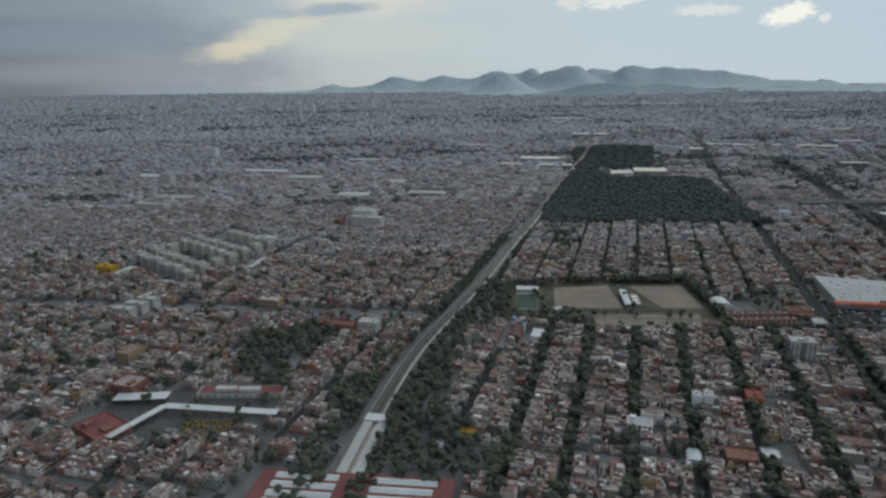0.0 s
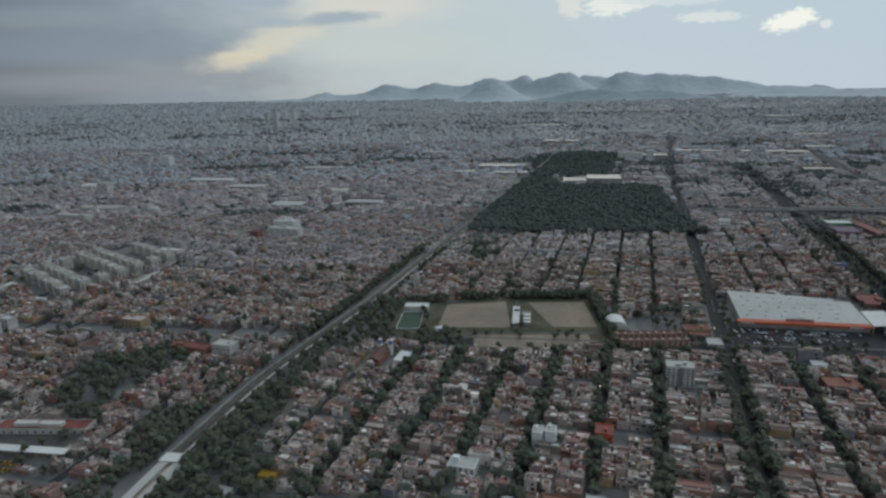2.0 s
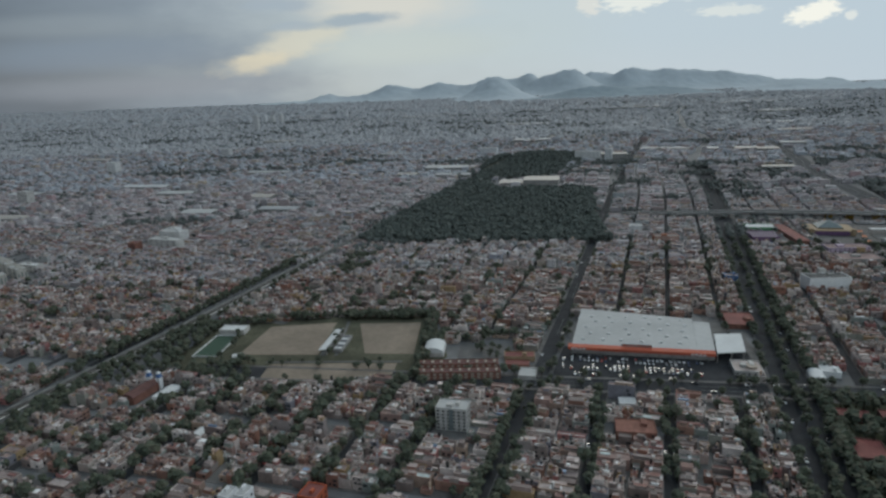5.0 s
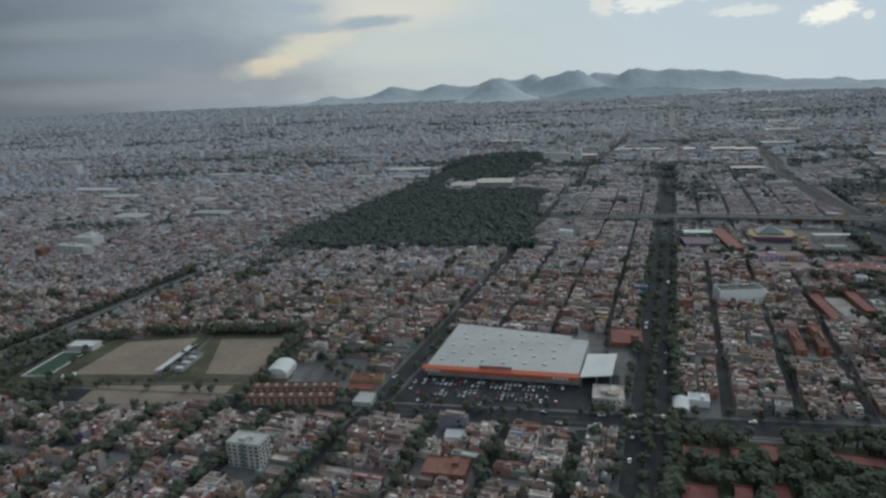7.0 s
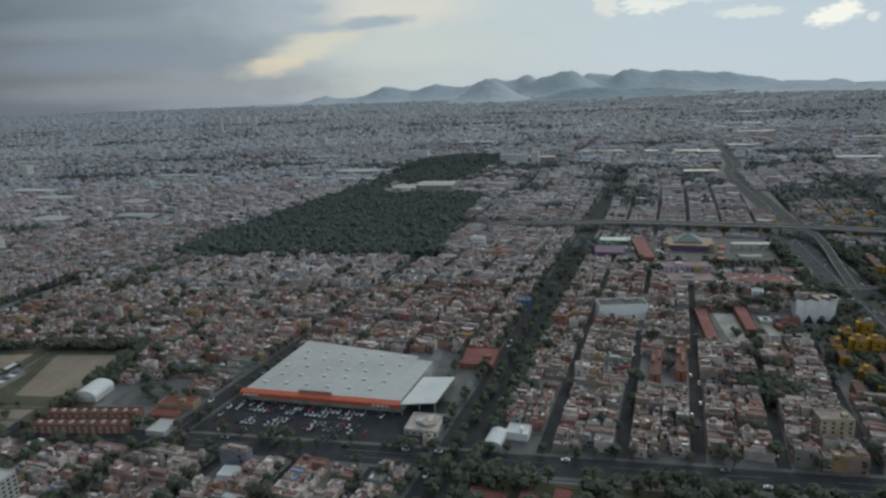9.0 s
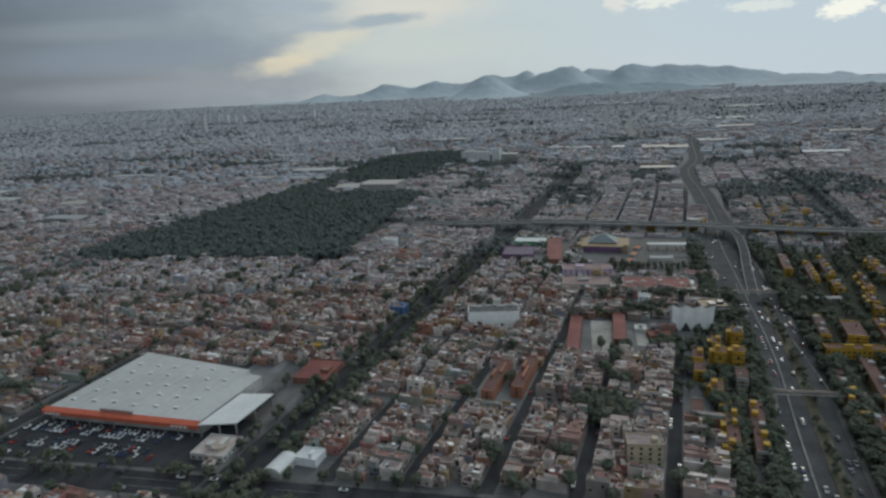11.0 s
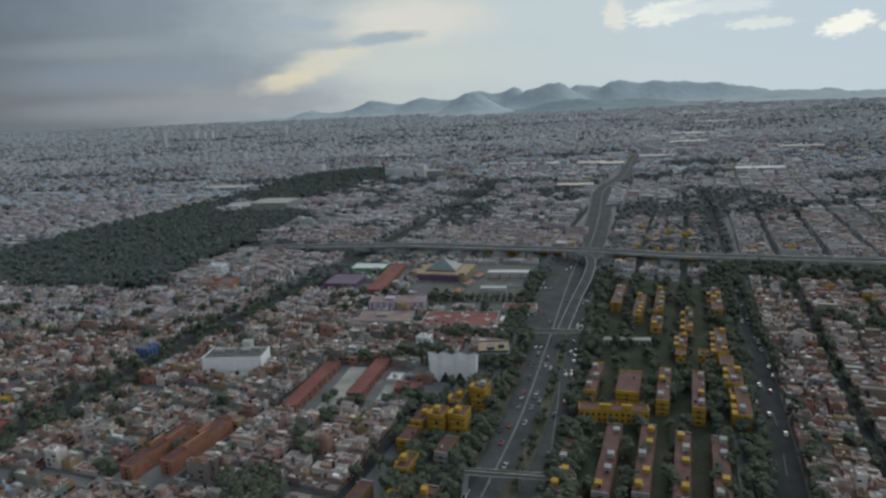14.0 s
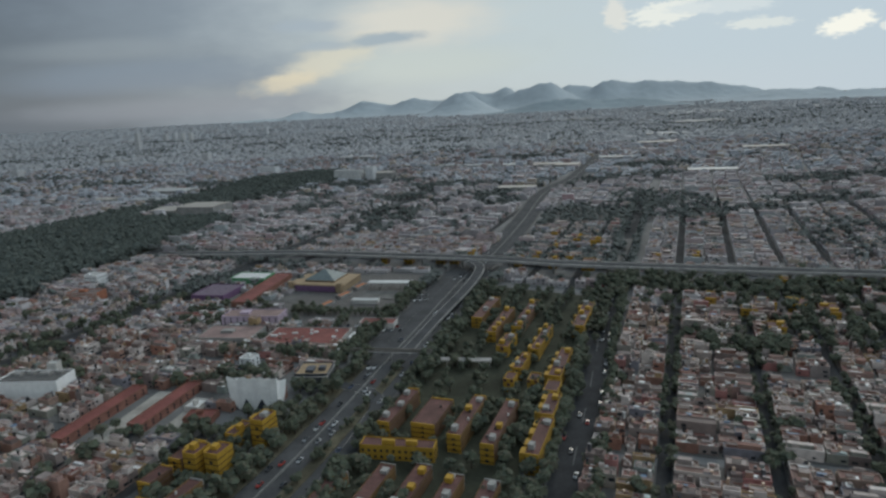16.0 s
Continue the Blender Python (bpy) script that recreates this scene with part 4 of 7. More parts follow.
def proto_meshes():
    made = {}
    s = Solid().box(-0.55, 0.55, -0.03, 0.06, 0, 0.85)
    s.box(-0.62, 0.62, -0.10, 0.06, -0.08, 0.0)
    ob = s.done("window", [GLASS, KERB])
    ob.data.polygons.foreach_set("material_index", np.array([0] * 6 + [1] * 6, dtype=np.int32))
    made["window"] = ob.data
    bpy.data.objects.remove(ob)
    ob = Solid().box(-0.5, 0.5, -0.05, 0.06, 0, 1.2).box(-0.6, 0.6, -0.4, 0.06, 1.22, 1.3).done("door", DOOR)
    made["door"] = ob.data
    bpy.data.objects.remove(ob)
    s = Solid()
    ring = lambda r_: [(r_ * math.cos(k * math.pi / 4), r_ * math.sin(k * math.pi / 4)) for k in range(8)]
    s.prism(ring(0.3), 0, 0.62)
    s.prism(ring(0.22), 0.62, 0.74)
    ob = s.done("tank", TANK_OB)
    made["tank"] = ob.data
    bpy.data.objects.remove(ob)
    return made


MESH = proto_meshes()


def pavement_slabs():
    """The raised pavements under the blocks."""
    rows = []
    for (a0, w0), (a1, w1) in zip(STREETS[:-1], STREETS[1:]):
        lo, hi = a0 + w0 / 2, a1 - w1 / 2
        if hi - lo < 6 or hi < -420 or lo > 900:
            continue
        for (b0, v0), (b1, v1) in zip(CROSSES[:-1], CROSSES[1:]):
            if b0 > 800:
                break
            s = SKEW * (lo + hi) / 2
            step = max(1, int((b1 - b0) / 12))
            for k in range(step):
                p = b0 + v0 / 2 + s + (b1 - b0 - v0 / 2 - v1 / 2) * k / step
                q = b0 + v0 / 2 + s + (b1 - b0 - v0 / 2 - v1 / 2) * (k + 1) / step
                rows.append(((lo + hi) / 2, (p + q) / 2, hi - lo, q - p))
    o = np.array(rows)
    x, y = P(o[:, 0], o[:, 1])
    keep = in_view(x, y, 60) & free_of_things(x, y)
    o, x, y = o[keep], x[keep], y[keep]
    stuff_boxes("pavement_slabs", box_arrays(x, y, o[:, 2], o[:, 3], 0.0, 0.12, np.full(len(o), TURN)), [PAVING, PAVING], "worn grey concrete pavements round the house blocks", "pavement")
    ob = bpy.data.objects["pavement_slabs"]
    tagged(ob, kind="structure")
    s = Solid()
    for (a0, w0) in STREETS:
        if w0 > 7 or not -420 < a0 < 900:
            continue
        for (b0, v0), (b1, v1) in zip(CROSSES[:-1], CROSSES[1:]):
            if b0 > 800:
                break
            sk = SKEW * a0
            x_, y_ = P(a0, (b0 + b1) / 2 + sk)
            if in_view(np.array(x_), np.array(y_), 60) and free_of_things(np.array(x_), np.array(y_)):
                s.ribbon([P(a0, b0 + sk), P(a0, b1 + sk)], w0 / 2, 0.0, 0.03)
    tagged(s.done("side_streets", ASPHALT), "narrow dark asphalt streets between house rows", "streets", kind="structure")




def far_city():
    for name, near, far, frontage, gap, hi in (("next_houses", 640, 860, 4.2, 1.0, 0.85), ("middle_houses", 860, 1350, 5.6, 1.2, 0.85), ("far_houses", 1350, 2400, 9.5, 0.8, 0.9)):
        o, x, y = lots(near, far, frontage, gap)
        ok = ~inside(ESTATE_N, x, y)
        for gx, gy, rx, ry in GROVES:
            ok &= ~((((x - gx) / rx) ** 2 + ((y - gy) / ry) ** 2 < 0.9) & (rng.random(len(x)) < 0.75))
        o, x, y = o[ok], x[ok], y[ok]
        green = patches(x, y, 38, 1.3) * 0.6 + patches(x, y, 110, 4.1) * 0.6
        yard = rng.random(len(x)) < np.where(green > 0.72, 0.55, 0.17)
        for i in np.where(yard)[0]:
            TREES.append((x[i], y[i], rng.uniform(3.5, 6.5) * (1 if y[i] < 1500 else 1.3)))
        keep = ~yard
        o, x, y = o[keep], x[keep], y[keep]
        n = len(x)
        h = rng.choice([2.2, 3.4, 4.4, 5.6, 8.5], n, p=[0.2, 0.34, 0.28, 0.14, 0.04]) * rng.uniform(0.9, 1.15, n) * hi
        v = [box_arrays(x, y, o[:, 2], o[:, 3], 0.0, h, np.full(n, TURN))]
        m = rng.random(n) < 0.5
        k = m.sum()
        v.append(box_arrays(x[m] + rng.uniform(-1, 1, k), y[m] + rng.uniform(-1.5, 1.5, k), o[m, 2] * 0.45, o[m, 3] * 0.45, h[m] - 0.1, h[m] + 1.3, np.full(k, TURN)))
        # each farther belt takes materials with more painted haze
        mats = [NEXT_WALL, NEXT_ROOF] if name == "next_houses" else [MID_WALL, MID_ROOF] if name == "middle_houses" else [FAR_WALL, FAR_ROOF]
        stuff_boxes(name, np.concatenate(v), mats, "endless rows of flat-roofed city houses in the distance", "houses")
    # the last districts before the hills, in larger lumps
    ga, gb = np.meshgrid(np.arange(-4700, 2600, 27.0), np.arange(1600, 5400, 33.0))
    x, y = P(ga.ravel() + rng.uniform(-4, 4, ga.size), gb.ravel() + rng.uniform(-6, 6, ga.size))
    keep = (y > 2400) & (y < 4950) & (x > -0.76 * y - 200) & (x < 0.78 * y + 700) & (hill_height(HILLS + FOOTHILLS, x, y) < 5)
    x, y = x[keep], y[keep]
    grove = rng.random(len(x)) < np.where(patches(x, y, 150, 2.2) > 0.6, 0.4, 0.1)
    for i in np.where(grove & (y < 3000))[0]:
        for _ in range(2):
            TREES.append((x[i] + rng.uniform(-8, 8), y[i] + rng.uniform(-8, 8), rng.uniform(6, 9)))
    x, y = x[~grove], y[~grove]
    n = len(x)
    h = rng.choice([3, 4.5, 6, 9, 12], n, p=[0.3, 0.4, 0.24, 0.05, 0.01]) * rng.uniform(0.9, 1.15, n)
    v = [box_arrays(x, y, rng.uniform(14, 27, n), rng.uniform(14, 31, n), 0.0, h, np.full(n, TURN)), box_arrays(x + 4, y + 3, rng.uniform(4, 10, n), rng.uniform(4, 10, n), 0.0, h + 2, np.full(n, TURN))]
    stuff_boxes("farthest_houses", np.concatenate(v), [LAST_WALL, LAST_ROOF], "last districts of the city before the hills, paled by painted haze", "houses")

# ---- landmarks ----


def quad_ring(cx, cy, sx, sy):
    return [(cx - sx / 2, cy - sy / 2), (cx + sx / 2, cy - sy / 2), (cx + sx / 2, cy + sy / 2), (cx - sx / 2, cy + sy / 2)]


def window_rows(top, sx, sy, h, floors, count, faces=("s", "e", "w"), z0=0.5, mat=None, size=(0.7, 0.75), name="window"):
    """Windows in rows on a block's faces, each its own part on one shared mesh."""
    key = (name, size)
    if key not in MESH:
        ob = Solid().box(-size[0] / 2, size[0] / 2, -0.04, 0.05, 0, size[1]).done(name, mat or GLASS)
        MESH[key] = ob.data
        bpy.data.objects.remove(ob)
    step = (h - z0 - 0.3) / floors
    for f in range(floors):
        z = z0 + f * step
        for face in faces:
            run = sx if face in "sn" else sy
            k = max(1, int(round(count * run / max(sx, sy))))
            for i in range(k):
                p = (i + 0.5) / k * run - run / 2
                m = {"s": pose(p, -sy / 2, z), "n": pose(p, sy / 2, z, 0, 0, 180), "e": pose(sx / 2, p, z, 0, 0, 90), "w": pose(-sx / 2, p, z, 0, 0, -90)}[face]
                share(name, MESH[key], m, top)


def block(name, x, y, sx, sy, h, turn, wall, roof, label, category="building", floors=0, count=6, group="", extras=1, faces=("s", "e", "w")):
    """A building with parapet walls, a sunken flat roof, windows and roof rooms."""
    top = empty(name, pose(x, y, 0.0, 0, 0, turn), label, category, group)
    FEET.append((x, y, sx, sy, radians(turn)))
    s = Solid()
    inner = s.tray(quad_ring(0, 0, sx, sy), 0, h, 0.2, 0.35)
    s.done("wall", wall, top)
    Solid().add([(p, q, h - 0.35) for p, q in inner], [(0, 1, 2, 3)]).done("roof", roof, top)
    if floors:
        window_rows(top, sx, sy, h, floors, count, faces)
    r = random.Random(int(x * 7 + y * 13))
    for _ in range(extras):
        w, d = r.uniform(0.12, 0.25) * sx, r.uniform(0.2, 0.4) * sy
        Solid().obox(r.uniform(-0.32, 0.32) * sx, r.uniform(-0.25, 0.25) * sy, w, d, h - 0.35, h + r.uniform(0.5, 1.1)).done("roof_room", wall, top)
    return top


GRID = math.degrees(TURN)


def big_store():
    turn = math.degrees(math.atan2(311 - 326, 285 - 225))
    top = empty("home_store", pose(260.5, 333, 0, 0, 0, turn), "huge warehouse store with a pale grey roof and orange front", "store")
    # front edge along local x, from -34 to 28; the roof reaches 46 m back
    L, R, F, B, H = -29.8, 28.6, -21.5, 23.5, 4.6
    s = Solid()
    M = R - 7
    roof = Solid()
    for x0, x1, x2, x3, y2, y3 in ((L, M, M + 2.6, L + 3, B - 8.5, B), (M + 0.01, R, R + 2.6, M + 2.5, B - 12.5, B - 11.5)):
        s.prism([(x0, F), (x1, F), (x2, y2), (x3, y3)], 0.1, H - 0.3)
        roof.add([(x0, F, H - 0.3), (x1, F, H - 0.3), (x2, y2 + 0.2, H - 0.3), (x3, y3 + 0.2, H - 0.3), (x0, F, H), (x1, F, H), (x2, y2 + 0.2, H + 0.1), (x3, y3 + 0.2, H + 0.1)], BOX_Q)
    s.done("wall", PALE_CONCRETE, top)
    roof.done("roof", SHEET, top)
    for i in range(14):
        x = L + 2 + (R - L - 11) * i / 13
        Solid().add([(x, F + 0.4, H + 0.02), (x + 0.18, F + 0.4, H + 0.02), (x + 3.1, B - 10.5 + (13 - i) * 0.7, H + 0.12), (x + 2.92, B - 10.5 + (13 - i) * 0.7, H + 0.12),
                     (x, F + 0.4, H + 0.1), (x + 0.18, F + 0.4, H + 0.1), (x + 3.1, B - 10.5 + (13 - i) * 0.7, H + 0.2), (x + 2.92, B - 10.5 + (13 - i) * 0.7, H + 0.2)], BOX_Q).done("roof_seam", SHEET, top)
    r = random.Random(4)
    for i in range(6):
        for j in range(5):
            x, y = L + 5 + i * 8.1 + j * 0.7 + (j % 2) * 2.2 + r.uniform(-0.8, 0.8), F + 6 + j * 7.2 + r.uniform(-0.6, 0.6)
            unit = empty("roof_light", pose(x, y, H + 0.06))
            unit.parent = top
            Solid().box(-0.8, 0.8, -0.35, 0.45, 0, 0.42).done("frame", WHITE, unit)
            # low dark strip that stands in for the roof light's shadow
            Solid().box(-0.7, 0.7, -0.62, -0.37, 0, 0.16).done("panel", SLATE, unit)
    Solid().box(L - 1.5, R, F - 2.2, F - 0.02, 2.7, 3.9).done("fascia", ORANGE, top, "bright orange fascia over the entrance")
    Solid().add([(L - 1.5, F - 2.2, 3.9), (R, F - 2.2, 3.9), (R, F - 0.02, 4.5), (L - 1.5, F - 0.02, 4.5), (L - 1.5, F - 2.2, 3.95), (R, F - 2.2, 3.95), (R, F - 0.02, 4.6), (L - 1.5, F - 0.02, 4.6)], BOX_Q).done("canopy", ORANGE, top)
    for i in range(12):
        x = L + (R - L) * (i + 0.5) / 12
        Solid().box(x - 0.15, x + 0.15, F - 2.0, F - 1.7, 0.1, 2.4).done("post", CONCRETE, top)
    for x0 in (-30, 19):
        for k in range(4):
            Solid().box(x0 + k * 1.6, x0 + k * 1.6 + 1.1, F - 2.26, F - 2.2, 2.8, 3.5).done("sign_bar", WHITE, top)
    sign = Solid().box(-9, 3.5, F - 0.4, F, 4.6, 5.7)
    sign.done("sign_panel", CONCRETE, top)
    for k in range(9):
        Solid().box(-8.4 + k * 1.3, -7.5 + k * 1.3, F - 0.46, F - 0.4, 4.9, 5.4).done("sign_bar", ORANGE, top)
    yard = empty("garden_hall", pose(260.5, 333, 0, 0, 0, turn), "open garden hall with a pale sheet roof on posts", "hall")
    Solid().add([(R + 0.4, F - 2, 4.1), (R + 12, F + 1, 4.1), (R + 14, F + 21, 4.3), (R + 2.6, F + 19, 4.3), (R + 0.4, F - 2, 4.4), (R + 12, F + 1, 4.4), (R + 14, F + 21, 4.6), (R + 2.6, F + 19, 4.6)], BOX_Q).done("roof", PALE_SHEET, yard)
    for x, y in ((R + 0.8, F - 1.5), (R + 6.5, F + 0.0), (R + 11.5, F + 1.4), (R + 13.5, F + 20), (R + 9, F + 19.3), (R + 3.0, F + 18.4), (R + 12.5, F + 11)):
        Solid().box(x - 0.2, x + 0.2, y - 0.2, y + 0.2, 0.0, 4.2).done("post", CONCRETE, yard)
    back = block("store_annex", 312, 346, 13, 17, 2.4, turn, BRICK, RED_ROOF, "low red-roofed annex behind the warehouse store", extras=1)
    t = block("restaurant", 291.5, 295, 11, 11, 2.2, turn, PALE_CONCRETE, ROOF_OB, "low restaurant with a round cream roof at the parking lot", "restaurant", 1, 5, extras=2)
    Solid().prism([(1.5 + 2.4 * math.cos(k * math.pi / 6), -1 + 2.4 * math.sin(k * math.pi / 6)) for k in range(12)], 1.85, 2.9).done("round_roof", CREAM, t)
    lot = Solid().add([(211, 291, 0.0), (293, 283, 0.0), (300, 312, 0.0), (222, 328, 0.0), (211, 291, 0.046), (293, 283, 0.046), (300, 312, 0.046), (222, 328, 0.046)], BOX_Q)
    tagged(lot.done("parking_lot", ASPHALT), "dark asphalt parking lot in front of the store", "parking lot", kind="structure")
    plaza = Solid().add([(290, 312, 0.0), (302, 302, 0.0), (311, 356, 0.0), (300, 372, 0.0), (290, 312, 0.04), (302, 302, 0.04), (311, 356, 0.04), (300, 372, 0.04)], BOX_Q)
    tagged(plaza.done("service_yard", PAVING), "concrete service yard beside the store", "yard", kind="structure")


def fields():
    park = Solid().prism(FIELD_PARK, 0.0, 0.054)
    tagged(park.done("park_lawn", paint("worn_lawn", [(0.098, 0.096, 0.066)], 0.95, 0.1, grain=0.1, wear=0.4)), "worn dry lawn of the sports park", "lawn", kind="structure")
    for pts in ([(77, 334), (84, 368), (117, 370), (114, 330)], [(129, 367), (160, 365), (157, 326), (135, 329)], [(94, 322), (150, 317), (148, 302), (93, 306)]):
        tagged(Solid().prism(pts, 0.054, 0.10).done("playing_field", DIRT), "bare brown earth playing field", "playing field", kind="structure")
    for x0, y0, x1, y1 in ((92, 324, 152, 318.5), (123, 371, 122, 328)):
        tagged(Solid().ribbon([(x0, y0), (x1, y1)], 0.7, 0.0, 0.13).done("park_path", PAVING), "pale footpath between the playing fields", "path", kind="structure")
    t = empty("grandstand", pose(118.3, 341, 0, 0, 0, -10), "small grandstand with a white sheet roof by the fields", "grandstand")
    Solid().add([(-1.8, -13, 2.6), (1.8, -13, 3.2), (1.8, 13, 3.2), (-1.8, 13, 2.6), (-1.8, -13, 2.75), (1.8, -13, 3.35), (1.8, 13, 3.35), (-1.8, 13, 2.75)], BOX_Q).done("roof", PALE_SHEET, t)
    for k in range(4):
        Solid().box(-1.4 + k * 0.7, 1.5, -12.6, 12.6, 0.06 + k * 0.4, 0.46 + k * 0.4).done("tier", CONCRETE, t)
    for y in (-12.5, -7.5, -2.5, 2.5, 7.5, 12.5):
        Solid().box(1.35, 1.5, y - 0.1, y + 0.1, 0.06, 3.1).done("post", STEEL, t)
    c = empty("club_building", pose(123.8, 340, 0, 0, 0, -10), "low grey changing rooms beside the grandstand", "building")
    Solid().box(-2.0, 2.0, -8.5, 8.5, 0.06, 1.6).done("wall", CONCRETE, c)
    for k in range(6):
        Solid().box(-1.5, 1.5, -8 + k * 2.7, -6.2 + k * 2.7, 1.6, 1.85).done("roof_panel", DARK if k % 2 else PALE_SHEET, c)
    g = Solid().prism([(56.5, 334), (60, 358), (70, 357), (67, 333)], 0.06, 0.12)
    tagged(g.done("turf_court", TURF), "small green artificial turf football court", "court", kind="structure")
    fence = empty("court_fence", Matrix(), "pale wire fence posts round the turf court", "fence")
    ring = [(56, 333.5), (59.6, 358.6), (70.5, 357.5), (67.5, 332.5)]
    for (x0, y0), (x1, y1) in zip(ring, ring[1:] + ring[:1]):
        n = int(math.hypot(x1 - x0, y1 - y0) / 3)
        for k in range(n):
            x, y = x0 + (x1 - x0) * k / n, y0 + (y1 - y0) * k / n
            Solid().box(x - 0.06, x + 0.06, y - 0.06, y + 0.06, 0.06, 1.8).done("post", PALE_CONCRETE, fence)
        Solid().ribbon([(x0, y0), (x1, y1)], 0.05, 0.06, 0.7).done("kickboard", WHITE, fence)
    block("court_shelter", 67, 363, 13, 7, 2.6, -8, PALE_CONCRETE, PALE_SHEET, "white-roofed shelter at the end of the turf court", extras=0)
    block("kiosk", 78, 330, 5, 3, 1.8, 20, WHITE, PALE_SHEET, "small white park kiosk", extras=0)


def arched_hall(x, y, sx, sy, h, rise, turn, label, mat=None):
    """A hall under a barrel roof; the barrel's ends are closed."""
    top = empty("arched_hall", pose(x, y, 0, 0, 0, turn), label, "hall", "halls with barrel roofs")
    FEET.append((x, y, sx, sy, radians(turn)))
    Solid().box(-sx / 2, sx / 2, -sy / 2, sy / 2, 0, h).done("wall", PALE_CONCRETE, top)
    n, v, q = 12, [], []
    for i in range(n + 1):
        t = math.pi * i / n
        v += [(-math.cos(t) * sx / 2, -sy / 2, h + math.sin(t) * rise), (-math.cos(t) * sx / 2, sy / 2, h + math.sin(t) * rise)]
    q = [(2 * i, 2 * i + 2, 2 * i + 3, 2 * i + 1) for i in range(n)]
    tris = [(0, 2 * i + 2, 2 * i) for i in range(1, n)] + [(1, 2 * i + 1, 2 * i + 3) for i in range(1, n)]
    Solid().add(v, q, tris).done("roof", mat or PALE_SHEET, top, smooth=False)


def school():
    for y0 in (300.5, 308.5):
        t = block("school_wing", 176.5, y0, 33, 4.6, 3.4, -4, BRICK, MAROON, "brick school wing with cream window bays and maroon roof", "school", extras=0, group="wings of the school")
        window_rows(t, 33, 4.6, 3.4, 2, 13, ("s",), 0.4, CREAM, (1.3, 1.1), "window_bay")
        for k in range(9):
            Solid().box(-15.2 + k * 3.7, -14.2 + k * 3.7, -0.8, 1.0, 3.0, 3.6).done("roof_room", CREAM, t)
    block("school_hall", 203, 316, 13, 6, 2.4, -6, TAN, RED_ROOF, "low red-roofed school hall beside the street", "school", extras=1)
    block("school_hall", 201, 308, 10, 5, 2.2, -10, BRICK, RED_ROOF, "low red-roofed school hall beside the street", "school", extras=0)
    block("school_shed", 204, 299, 7, 8, 2.0, -14, PALE_CONCRETE, SHEET, "pale grey-roofed shed at the school", extras=0)
    yard = Solid().prism([(176, 319), (178, 334), (198, 331), (197, 317)], 0.0, 0.08)
    tagged(yard.done("school_yard", PAVING), "paved school yard", "yard", kind="structure")
    arched_hall(166.5, 327, 9, 11, 2.0, 2.4, -8, "white barrel-roofed sports hall by the school yard", PALE_SHEET)


def church():
    t = empty("church", pose(52, 297, 0, 0, 0, GRID), "small church with two blue and white bell towers", "church")
    Solid().box(-5.5, 0.5, -9, 5, 0.1, 3.2).done("nave_wall", BRICK, t)
    Solid().add([(-5.8, -9.2, 3.2), (-2.5, -9.2, 4.6), (0.8, -9.2, 3.2), (-5.8, 5.2, 3.2), (-2.5, 5.2, 4.6), (0.8, 5.2, 3.2)], [(0, 1, 4, 3), (1, 2, 5, 4), (0, 3, 5, 2)], [(0, 2, 1), (3, 4, 5)]).done("roof", MAROON, t)
    for x in (-4.6, 0.4):
        tw = empty("bell_tower", pose(x, 5.6, 0.1))
        tw.parent = t
        Solid().box(-0.9, 0.9, -0.9, 0.9, 0, 5.2).done("shaft", WHITE, tw)
        Solid().box(-1.05, 1.05, -1.05, 1.05, 5.2, 5.5).done("cornice", BLUE, tw)
        Solid().box(-0.7, 0.7, -0.7, 0.7, 5.5, 6.8).done("belfry", BLUE, tw)
        Solid().add([(-0.8, -0.8, 6.8), (0.8, -0.8, 6.8), (0.8, 0.8, 6.8), (-0.8, 0.8, 6.8), (0, 0, 8.0)], [(3, 2, 1, 0)], [(0, 1, 4), (1, 2, 4), (2, 3, 4), (3, 0, 4)]).done("spire", WHITE, tw)
    block("parish_hall", 60, 295, 5.5, 11, 2.4, GRID, WHITE, PALE_SHEET, "white-roofed parish hall beside the church", "hall", extras=0)


